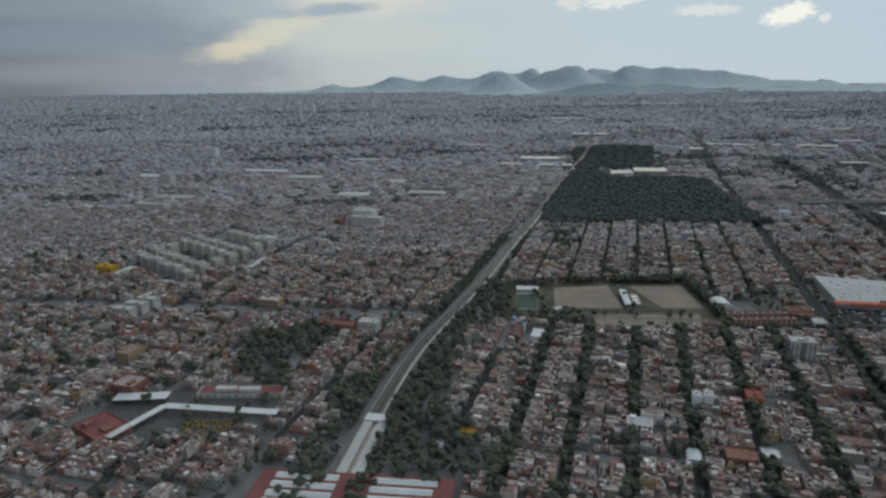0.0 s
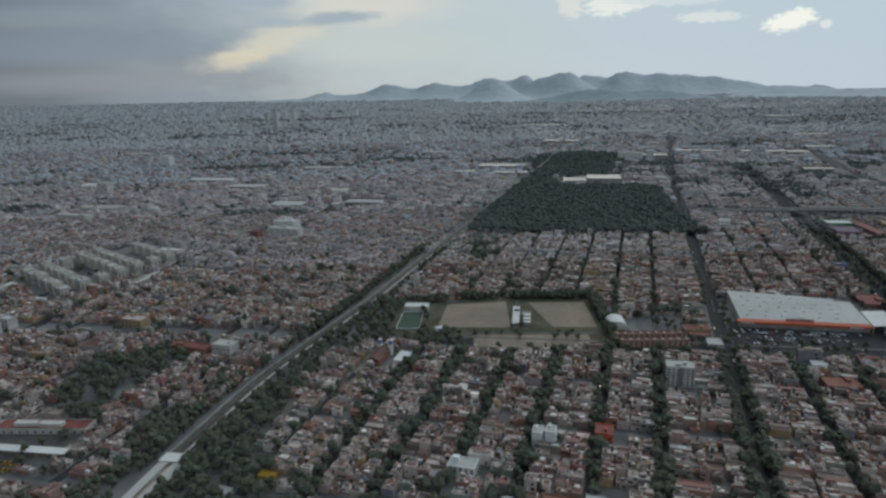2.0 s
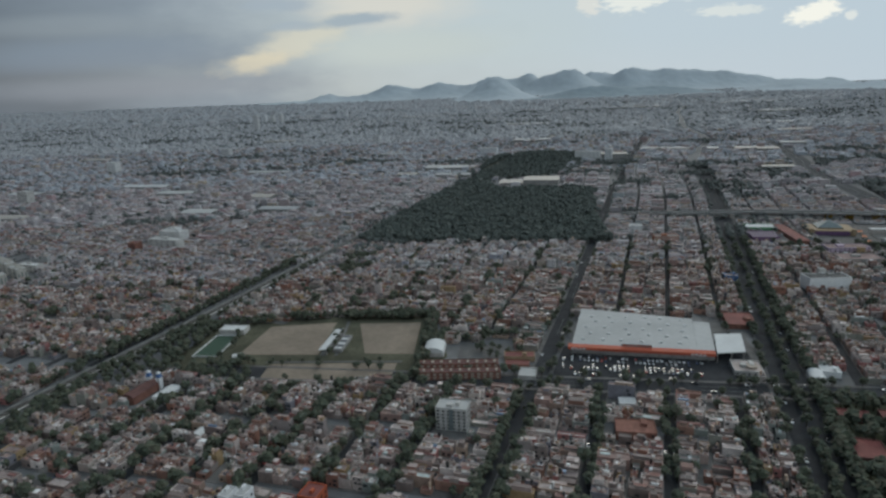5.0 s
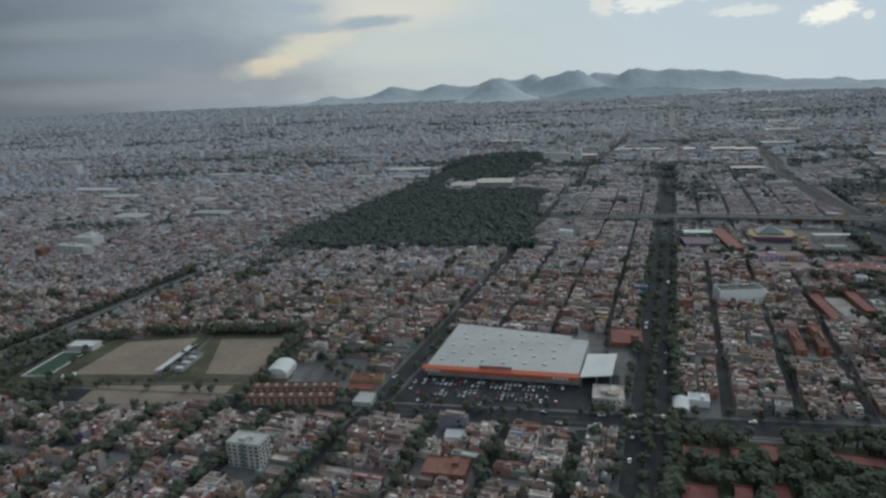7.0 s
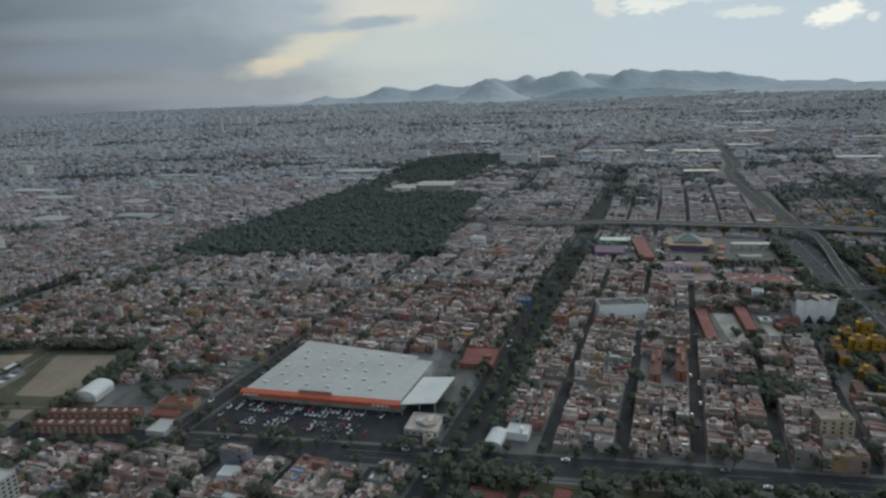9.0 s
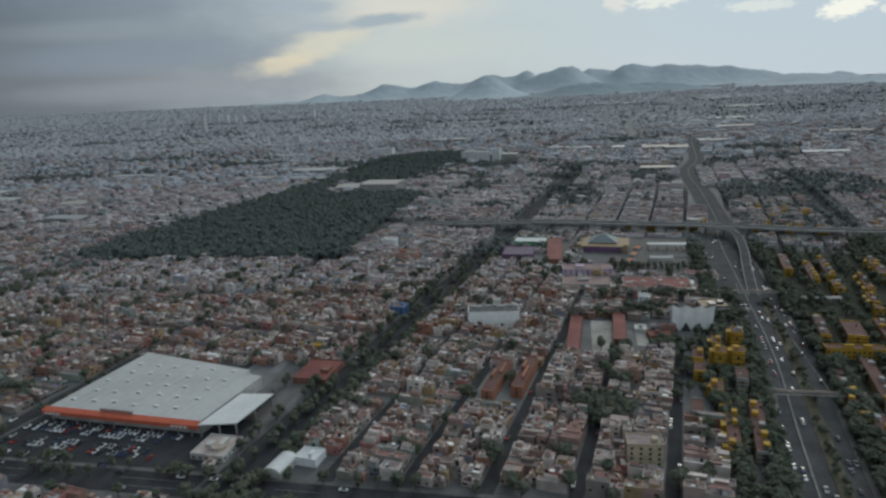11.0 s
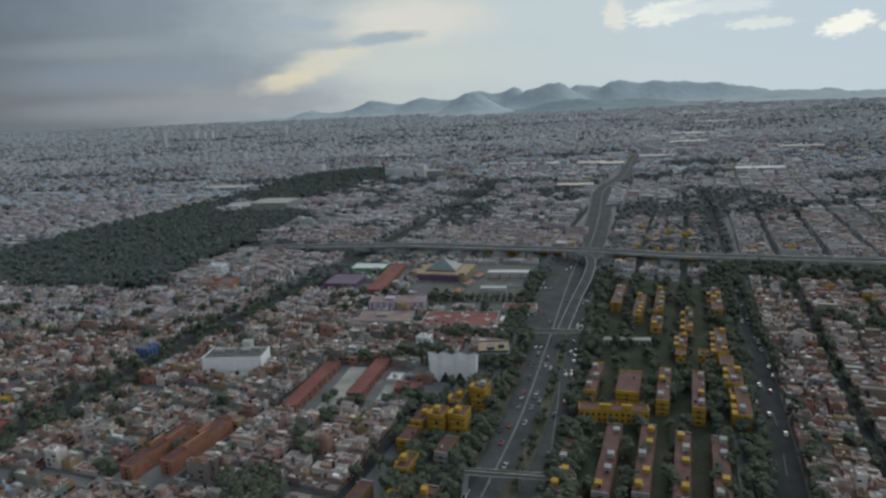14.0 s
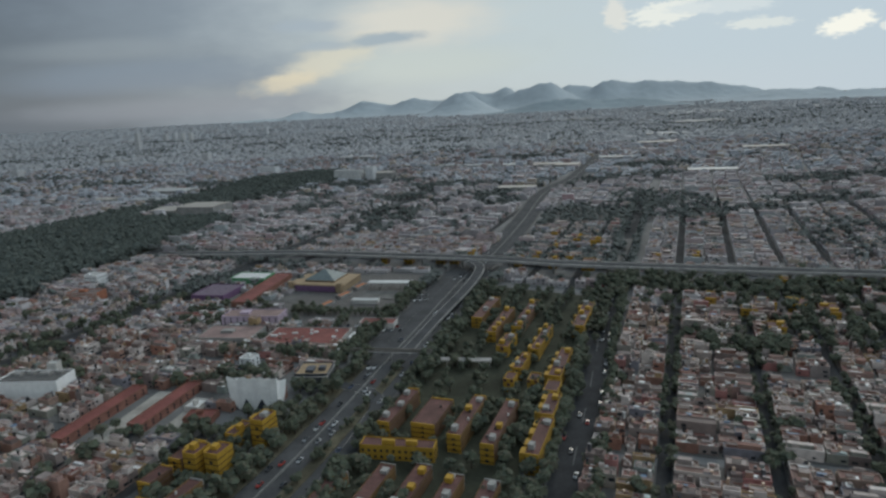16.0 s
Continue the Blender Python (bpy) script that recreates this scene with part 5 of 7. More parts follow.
def station():
    deg = math.degrees(math.atan2(223 - 175, -17 + 28)) - 90
    t = empty("metro_station", pose(-20.6, 194, 0, 0, 0, deg), "metro station under a long white roof over the tracks", "station")
    Solid().box(-3.9, 3.9, -46, 27, 0.3, 0.7).done("platform_wall", PALE_CONCRETE, t)
    for s in (-1, 1):
        Solid().add([(s * 1.1, -46, 1.5), (s * 4.5, -46, 1.3), (s * 4.5, 24, 1.3), (s * 1.1, 24, 1.5), (s * 1.1, -46, 1.7), (s * 4.5, -46, 1.5), (s * 4.5, 24, 1.5), (s * 1.1, 24, 1.7)],
                    BOX_Q if s > 0 else [tuple(reversed(f)) for f in BOX_Q]).done("platform_roof", SHEET, t)
        for k in range(14):
            Solid().box(s * 3.4 - 0.1, s * 3.4 + 0.1, -44 + k * 5, -43.8 + k * 5, 0.7, 1.4).done("post", STEEL, t)
    Solid().box(-1.1, 1.1, -46, 24, 0.7, 0.9).done("track_cover", paint("dusty_cover", [(0.30, 0.26, 0.21)], 0.9), t)
    Solid().box(-4.7, 4.7, 24, 29, 1.5, 2.0).done("end_roof", PALE_SHEET, t)
    for x in (-4.2, 4.2):
        Solid().box(x - 0.3, x + 0.3, 24.3, 28.6, 0, 1.5).done("end_wall", PALE_CONCRETE, t)
    h = empty("station_hall", pose(-21, 175, 0, 0, 0, -10), "red-walled bus hall with white ribbed roofs beside the metro", "hall")
    Solid().box(-31, 31, -9, 9, 0, 2.0).done("wall", BRICK, h)
    Solid().box(-31.3, 31.3, -9.3, 9.3, 2.0, 2.25).done("roof", RED_ROOF, h)
    for k, y in enumerate((6.2, 1.6, -3.0, -7.0)):
        for x0, x1 in ((-26, -5.5), (5.5, 26 - k)):
            Solid().add([(x0, y - 1.6, 2.3), (x1, y - 1.6, 2.3), (x1, y + 1.6, 2.3), (x0, y + 1.6, 2.3), (x0, y, 3.0), (x1, y, 3.0)], [(0, 1, 5, 4), (2, 3, 4, 5), (3, 2, 1, 0)], [(0, 4, 3), (1, 2, 5)]).done("roof_rib", PALE_SHEET, h)
    tagged(Solid().prism(BUS_YARD, 0.0, 0.055).done("bus_yard", paint("oily_concrete", [(0.105, 0.10, 0.095)], 0.9, 0.15, wear=0.35)), "stained concrete yard of the bus terminal", "yard", kind="structure")
    for x, y, sx, sy, turn in ((-110, 243, 21, 5.5, 0), (-104, 223.5, 3, 25, -30), (-75.5, 230, 46, 3.4, -11)):
        t = empty("terminal_canopy", pose(x, y, 0, 0, 0, turn), "long white sheet canopy of the bus terminal", "canopy", "canopies of the bus terminal")
        Solid().add([(-sx / 2, -sy / 2, 2.3), (sx / 2, -sy / 2, 2.3), (sx / 2, sy / 2, 2.3), (-sx / 2, sy / 2, 2.3), (-sx / 2, -sy / 2, 2.5), (sx / 2, -sy / 2, 2.5), (sx / 2, sy / 2, 2.75), (-sx / 2, sy / 2, 2.75)], BOX_Q).done("roof", PALE_SHEET, t)
        run, n = max(sx, sy), int(max(sx, sy) / 4)
        for k in range(n):
            p = -run / 2 + (k + 0.5) * run / n
            for e in (-1.1, 1.1):
                px, py = (p, e) if sx > sy else (e, p)
                Solid().box(px - 0.08, px + 0.08, py - 0.08, py + 0.08, 0.03, 2.35).done("post", STEEL, t)
    block("terminal_hall", -71, 246, 35, 7, 2.4, -5, PALE_CONCRETE, RED_ROOF, "long terminal hall with a faded red roof", "hall", 1, 12, extras=2)
    block("terminal_hall", -116, 221, 19, 13, 2.6, -40, BRICK, RED_ROOF, "market hall with a dark red roof", "hall", extras=2)
    block("station_kiosk", 6, 201, 5, 3, 1.8, GRID, WHITE, SHEET, "small pale kiosk by the station trees", extras=0)
    block("yellow_shop", 18, 208, 5.5, 3.5, 2.0, GRID, YELLOW, YELLOW, "bright yellow painted corner shop", "shop", extras=0)


def towers():
    t = block("apartment_tower", 172.5, 262, 11, 7, 8.6, GRID + 4, PALE_CONCRETE, SHEET, "white apartment block with a central light shaft", "apartment block", 0, extras=2)
    window_rows(t, 11, 7, 8.6, 6, 6, ("s", "e", "w"), 0.6, None, (0.9, 0.6))
    Solid().box(-0.7, 0.7, -3.56, -3.46, 0.3, 8.2).done("light_shaft", SLATE, t)
    for x in (106.5, 111):
        b_ = block("white_building", x, 220, 3.4, 5, 6.6, GRID, WHITE, SHEET, "tall narrow white apartment house", "apartment block", 3, 2, faces=("e", "w"))
    block("orange_house", 130, 222, 6, 7, 4.4, GRID, paint("orange_render", [(0.45, 0.11, 0.05)], 0.8), RED_ROOF, "orange-red painted town house", "house", 2, 3)
    block("office_block", 80, 207, 9, 6, 3.6, GRID, WHITE, SHEET, "white office block with strip windows", "office", 3, 5)
    block("brick_warehouse", 106, 184, 10, 7, 3.6, GRID, BRICK, BRICK, "brown brick warehouse with a flat roof", "warehouse", extras=0)
    block("white_shed", 117, 186, 6, 6, 2.2, GRID, CONCRETE, PALE_SHEET, "small shed with a pale sheet roof", "shed", extras=0)
    hall = block("white_hall", 380, 390.5, 22, 10, 7.4, -3, paint("pale_grey_render", [(0.79, 0.79, 0.775)], 0.8, wear=0.1), paint("stained_hall_roof", [(0.13, 0.125, 0.12)], 0.85, wear=0.35), "windowless pale grey hall with rooftop machinery", "hall", extras=0)
    for x, y, sx, sy in ((-7, 1.5, 3.2, 2.2), (-2.5, 2.4, 2.4, 1.8), (3, 1.8, 3.6, 2.4), (7.5, 2.6, 2.2, 1.6)):
        Solid().obox(x, y, sx, sy, 7.0, 8.0).done("machine_box", CONCRETE, hall)
    t = block("striped_block", 333, 505, 17, 8, 5.2, -6, paint("terracotta_render", [(0.36, 0.15, 0.09)], 0.8), ROOF_OB, "terracotta office block with pale floor bands", "office", extras=1)
    tw = block("stair_tower", 382, 398.5, 3.4, 3, 9.0, -3, PALE_CONCRETE, SHEET, "slender pale stair tower behind the windowless hall", "tower", extras=0)
    for k in range(4):
        Solid().box(-8.56, 8.56, -4.06, -3.98, 0.9 + k * 1.2, 1.35 + k * 1.2).done("floor_band", PALE_CONCRETE, t)
    block("white_block", 321, 536, 9, 7, 6.5, -16, WHITE, SHEET, "white apartment block above the forest edge", "apartment block", 3, 5)
    for x, y, l in ((377.5, 331, 25), (387.5, 333, 25)):
        block("brick_apartments", x, y, 4.0, l, 4.4, GRID, paint("orange_brick", [(0.33, 0.15, 0.095)], 0.85), MAROON, "orange brick apartment row with maroon roof", "apartment block", 3, 6, "brick apartment rows", 2, ("s", "w"))
    block("corner_block", 414, 280, 9.5, 6, 8.2, GRID + 12, paint("beige_render", [(0.46, 0.38, 0.27)], 0.85), ROOF_OB, "beige six-storey corner apartment block", "apartment block", 5, 4)
    arched_hall(313.5, 284, 5.5, 9, 1.8, 1.4, GRID, "white barrel-roofed workshop on a street corner")
    arched_hall(91, 186, 5, 7, 1.6, 1.3, GRID, "white barrel-roofed workshop among houses")
    arched_hall(84, 262, 5, 5, 1.6, 1.2, GRID, "white barrel-roofed workshop among houses")
    block("white_shop", 321, 288, 7, 6, 2.6, GRID, WHITE, PALE_SHEET, "white shop with a bright sheet roof", "shop", extras=1)
    block("white_shop", 236, 270, 6, 5, 2.6, -10, WHITE, PALE_SHEET, "white shop with a bright sheet roof", "shop", extras=0)
    block("blue_house", 337, 410, 7, 6, 4.0, GRID, BLUE, ROOF_OB, "bright blue three-storey house", "house", 3, 3)
    block("red_works", 233, 251, 13, 9, 3.4, -12, BRICK, BRICK, "red brick works with a flat roof", "works", 2, 5)
    block("yellow_shop", 307, 368, 4, 3, 3.2, -10, YELLOW, YELLOW, "small shop with a yellow flat top", "shop", extras=0)
    # the white estate west of the railway
    r = random.Random(3)
    for i in range(6):
        for j in range(7):
            x, y = -189 + i * 8.9 + j * 6.1, 450 - i * 8.7 + j * 12.0
            if (i == 0 and j > 4) or 0 < i < 5 and j % 3 == 2:
                continue
            hh = r.uniform(6.6, 8.0)
            e = block("estate_block", x, y, 8.2, 6.4, hh, -44, paint("cream_render", [(0.47, 0.44, 0.39)], 0.85, wear=0.25), SHEET, "cream apartment block of a walled estate", "apartment block", 0, group="estate blocks", extras=2)
            if j == 0 or i == 5:
                window_rows(e, 8.2, 6.4, 5.4, 1, 4, ("s", "e"), 0.4, SLATE, (0.75, 5.2), "window_strip")
    for args in (
            (-204, 428, 14, 8, 5.4, YELLOW, YELLOW, "yellow painted depot building"), (-192, 426, 4.5, 17, 2.6, PALE_CONCRETE, PALE_SHEET, "low depot wing with a pale sheet roof"),
            (-157, 400, 14, 4, 2.2, PALE_CONCRETE, PALE_SHEET, "low hall with a pale sheet roof"), (-38, 548, 27, 9, 8.5, PALE_CONCRETE, SHEET, "long white apartment slab above the houses"),
            (-62, 548, 7, 7, 6.5, BRICK, ROOF_OB, "brick-red apartment house beside the slab"), (-114, 500, 17, 6, 5.0, PALE_CONCRETE, PALE_SHEET, "pale school slab with a light roof"),
            (-107, 436, 7, 28, 2.4, CONCRETE, SHEET, "long grey market shed"), (-87, 322, 14, 8, 3.0, CONCRETE, MAROON, "low hall with a dark overhanging roof"),
            (-23, 311, 10, 7, 5.6, PALE_CONCRETE, SHEET, "grey apartment block beside the railway"), (-40, 314, 20, 6, 4.0, BRICK, RED_ROOF, "row of orange brick houses"),
            (-81, 353, 13, 7, 4.6, TAN, ROOF_OB, "tan office block with rows of windows"), (-255, 645, 38, 8, 6.5, PALE_CONCRETE, SHEET, "long row of grey apartment slabs"),
            (-291, 795, 14, 10, 15, PALE_CONCRETE, SHEET, "tall grey office tower"), (-118, 252, 11, 10, 5.4, BRICK, ROOF_OB, "red-brown apartment block with a roof terrace"),
            (-131, 284, 7, 10, 6.0, TAN, ROOF_OB, "tan apartment block near the old park")):
        x, y, sx, sy, hh, wall, roof, label = args
        block("city_building", x, y, sx, sy, hh, -20, wall, roof, label, "building", max(1, int(hh / 2)) if hh > 3 else 0, 5, "", 1, ("s",))
    for k in range(3):
        block("slab_block", -157 + k * 3.4, 341 + k * 8, 12, 5.5, 6.2, -20, PALE_CONCRETE, SHEET, "grey apartment slab in a row of three", "apartment block", 3, 4, "grey apartment slabs", 1, ("s",))
    for x, y, h, w in ((-311, 1906, 46, 12), (-133, 2475, 30, 12), (-330, 2300, 30, 14), (-360, 2310, 28, 14), (-390, 2320, 30, 14), (-425, 2330, 28, 14), (-310, 1050, 18, 16),
                       (-42, 575, 9, 20), (-46, 585, 9, 8), (260, 1100, 12, 30), (392, 985, 13, 36),
                       (420, 980, 16, 10), (-200, 1250, 14, 16), (60, 1400, 16, 14), (700, 1500, 16, 14)):
        block("tower_block", x, y, w, 11, h, -20, paint("tower_render", [(0.60, 0.59, 0.57), (0.52, 0.51, 0.50), (0.62, 0.62, 0.62)], 0.8), SHEET, "pale apartment tower rising above the low houses", "tower", min(5, max(3, int(h / 3))), 2, "tower blocks", 1, ("s",))
    for x, y, w, d, h in SHEDS:
        h *= 0.66
        top = empty("factory_hall", pose(x, y, 0, 0, 0, -14), "large pale flat-gabled industrial hall", "hall", "industrial halls")
        Solid().box(-w / 2, w / 2, -d / 2, d / 2, 0, h - 1).done("wall", CONCRETE, top)
        Solid().add([(-w / 2 - 0.3, -d / 2 - 0.3, h - 1), (w / 2 + 0.3, -d / 2 - 0.3, h - 1), (w / 2 + 0.3, d / 2 + 0.3, h - 1), (-w / 2 - 0.3, d / 2 + 0.3, h - 1), (-w / 2 - 0.3, 0, h), (w / 2 + 0.3, 0, h)],
                    [(0, 1, 5, 4), (2, 3, 4, 5), (3, 2, 1, 0)], [(0, 4, 3), (1, 2, 5)]).done("roof", paint("hall_roofs", [(0.46, 0.46, 0.455), (0.33, 0.335, 0.335), (0.40, 0.40, 0.385), (0.36, 0.33, 0.29)], 0.6, 0.4, wear=0.15), top)


def pyramid_roof(name, sx, sy, z, rise, mat, parent, cap=0.0):
    c = cap / 2
    v = [(-sx / 2, -sy / 2, z), (sx / 2, -sy / 2, z), (sx / 2, sy / 2, z), (-sx / 2, sy / 2, z), (-c * sx, -c * sy, z + rise), (c * sx, -c * sy, z + rise), (c * sx, c * sy, z + rise), (-c * sx, c * sy, z + rise)]
    Solid().add(v, BOX_Q).done(name, mat, parent)


def mall():
    g = Solid().prism([(388, 480), (398, 572), (455, 552), (512, 530), (496, 450), (470, 430)], 0.0, 0.034)
    tagged(g.done("mall_paving", paint("brownish_paving", [(0.12, 0.112, 0.106)], 0.85, wear=0.3)), "worn paving round the shopping centre", "paving", kind="structure")
    t = empty("shopping_hall", pose(455, 514, 0, 0, 0, -16), "tan market hall crowned by a slate pyramid roof", "market hall")
    Solid().box(-15, 15, -12, 10, 0.0, 3.4).done("wall", TAN, t)
    Solid().box(-11, 11, -12.6, -12.05, 0.3, 3.0).done("dark_front", PURPLE, t)
    Solid().box(-15.3, 15.3, -12.3, 10.3, 3.4, 3.7).done("roof_slab", TAN, t)
    Solid().box(-8.5, 8.5, -7, 8, 3.7, 4.6).done("drum", TAN, t)
    pyramid_roof("pyramid_roof", 17, 15, 4.6, 4.2, SLATE, t, 0.06)
    for x in (-13.5, 13.5):
        Solid().box(x - 1.3, x + 1.3, -13.2, -11, 0, 5.0).done("corner_pier", TAN, t)
    block("red_roof_gallery", 424, 507, 9, 52, 2.8, -9, BRICK, RED_ROOF, "long gallery with a faded red roof", "gallery", extras=0)
    b_ = block("lilac_hall", 402, 503, 18, 20, 3.4, -12, PURPLE, paint("faded_purple_roof", [(0.17, 0.13, 0.17)], 0.85, wear=0.35), "dark purple hall with a flat purple roof", "hall", extras=0)
    b_ = block("green_hall", 412, 528, 20, 12, 3.6, -12, GREEN, PALE_SHEET, "hall with green side wall and a pale roof", "hall", 1, 6, extras=0)
    block("lilac_block", 434, 459, 26, 10, 4.4, -6, PINK, PINK_ROOF, "low office block with pale lilac end walls", "office", 3, 9)
    block("low_block", 402, 468, 22, 6, 2.4, -6, PALE_CONCRETE, RED_ROOF, "low pale building with a red band roof", "building", 1, 8)
    block("low_block", 430, 440, 24, 15, 2.8, -8, CONCRETE, PINK_ROOF, "low grey building with a stained flat roof", "building", extras=1)
    m = block("red_roof_market", 463, 432, 32, 18, 2.8, -9, PALE_CONCRETE, RED_ROOF, "wide market building with a red coated roof", "market", 1, 16, extras=0)
    r = random.Random(9)
    for k in range(14):
        Solid().obox(r.uniform(-14, 14), r.uniform(-7, 7), r.uniform(0.8, 3), r.uniform(0.6, 1.6), 2.4, 2.4 + r.uniform(0.4, 0.9)).done("roof_unit", PALE_SHEET if k % 3 else ROOF_OB, m)
    block("red_pavilion", 490, 447, 15, 7, 2.4, -10, PALE_CONCRETE, RED_ROOF, "small pavilion with a red flat roof", "pavilion", extras=0)
    t = empty("open_canopy", pose(490, 501, 0, 0, 0, -10), "white flat canopy on posts over a paved court", "canopy")
    Solid().box(-11.5, 11.5, -2.4, 2.4, 3.6, 4.0).done("roof", PALE_SHEET, t)
    for x in (-11, -5.5, 0, 5.5, 11):
        for y in (-2.1, 2.1):
            Solid().box(x - 0.12, x + 0.12, y - 0.12, y + 0.12, 0.05, 3.6).done("post", STEEL, t)
    Solid().box(-13, 14, -17, -3.4, 0.05, 0.35).done("court", paint("worn_court", [(0.17, 0.165, 0.155)], 0.9, 0.2, grain=0.15, wear=0.35), t)
    block("court_house", 480, 480, 13, 4, 2.0, -8, PALE_CONCRETE, PALE_SHEET, "low house with a curved pale front by the court", "building", extras=0)
    for x, y in ((462, 478), (468, 492), (474, 506)):
        block("orange_stall", x, y, 3.5, 9, 1.6, -30, CONCRETE, paint("orange_tarp", [(0.42, 0.17, 0.08)], 0.8), "market stall row under orange sheeting", "stall", extras=0)
    d = block("dark_cube", 475, 392, 11, 10, 5.4, -4, DARK, TAN, "dark glazed cube building with a tan roof terrace", "office", extras=3)
    Solid().box(-5.7, 5.7, -5.2, 5.2, 4.2, 4.5).done("cornice", PALE_CONCRETE, d)
    block("white_block", 449, 404, 5, 5, 6.0, GRID, WHITE, SHEET, "small white block behind the folded-roof church", "apartment block", 4, 2)


COURT = paint("dusty_court", [(0.37, 0.35, 0.315)], 0.9, 0.2, grain=0.12, wear=0.35)


def folded_church():
    """The white roof of tall folded petals over a dark base."""
    t = empty("folded_roof_church", pose(460.4, 376.0, 0, 0, 0, -9), "modern church with a crown of tall white folded petals", "church")
    W, D, H = 8.3, 3.2, 11.3
    petal = paint("weathered_white_concrete", [(0.80, 0.795, 0.78)], 0.85, 0.2, grain=0.25, wear=0.15)
    # petals stand on a point and open upwards to shared peaks, with pointed gaps between; the peaks of the back are lower
    for p0, p1, k, top_z in (((-W, -D), (W, -D), 3, 1.0), ((W, -D), (W, D), 1, 0.9), ((W, D), (-W, D), 3, 0.72), ((-W, D), (-W, -D), 1, 0.9)):
        for i in range(k):
            def pt(f, inn=0.0):
                return ((p0[0] + (p1[0] - p0[0]) * f) * (1 - inn), (p0[1] + (p1[1] - p0[1]) * f) * (1 - inn))

            def peak(f):
                """The height of the rim, which falls from the front to the back."""
                return H * (0.86 - 0.14 * pt(f)[1] / D)
            a0, a1, am = i / k, (i + 1) / k, (i + 0.5) / k
            verts = [(*pt(am - 0.015, 0.08), 0.1), (*pt(am + 0.015, 0.08), 0.1), (*pt(a1, 0.05), H * 0.36), (*pt(a1), peak(a1)), (*pt(am, 0.09), peak(am) * 0.90), (*pt(a0), peak(a0)), (*pt(a0, 0.05), H * 0.36)]
            s = Solid().add(verts, [(0, 1, 4, 6), (1, 2, 3, 4)], [(6, 4, 5)])
            s.add([(x * 0.95, y * 0.95, z * 0.985) for x, y, z in verts], [(6, 4, 1, 0), (4, 3, 2, 1)], [(5, 4, 6)])
            s.done("petal", petal, t)
    roof = Solid().prism([(-W * 0.93, -D * 0.92), (W * 0.93, -D * 0.92), (W * 0.93, D * 0.92), (-W * 0.93, D * 0.92)], H * 0.58, H * 0.62)
    roof.done("folded_roof", petal, t)
    Solid().box(-W * 0.86, W * 0.86, -D * 0.82, D * 0.82, 0.0, H * 0.58).done("glazed_core", DARK, t)
    nave = Solid().box(-W * 0.7, W * 0.78, D * 1.02, D * 2.2, 0.0, 4.2)
    nave.done("nave", BRICK, t)
    block("church_porch", 445, 368, 9, 6, 2.2, -4, BRICK, RED_ROOF, "low brick porch building beside the church", "building", extras=1)
    # school with two red-roofed wings and courts
    for x, y in ((412, 372), (431, 376)):
        block("long_wing", x, y, 5.2, 36 if x < 420 else 30, 3.0, -13, BRICK, RED_ROOF, "long school wing with a red roof", "school", 2, 9, "red-roofed school wings", 0, ("s", "e"))
    tagged(Solid().prism([(416, 357), (422, 390), (431, 388), (424, 356)], 0.0, 0.1).done("school_court", COURT), "pale paved school court", "yard", kind="structure")
    tagged(Solid().prism([(434, 358), (438, 380), (446, 378), (443, 357)], 0.0, 0.1).done("school_court", COURT), "pale paved school court", "yard", kind="structure")
    block("court_building", 440, 377, 5, 6, 1.6, -13, PALE_CONCRETE, PALE_SHEET, "low pale-roofed building on the school court", "school", extras=2)


big_store()
fields()
school()
church()
station()
towers()
mall()
folded_church()

# the plain houses fill the blocks between
pavement_slabs()
near_houses()
far_city()

# ---- yellow housing estate ----


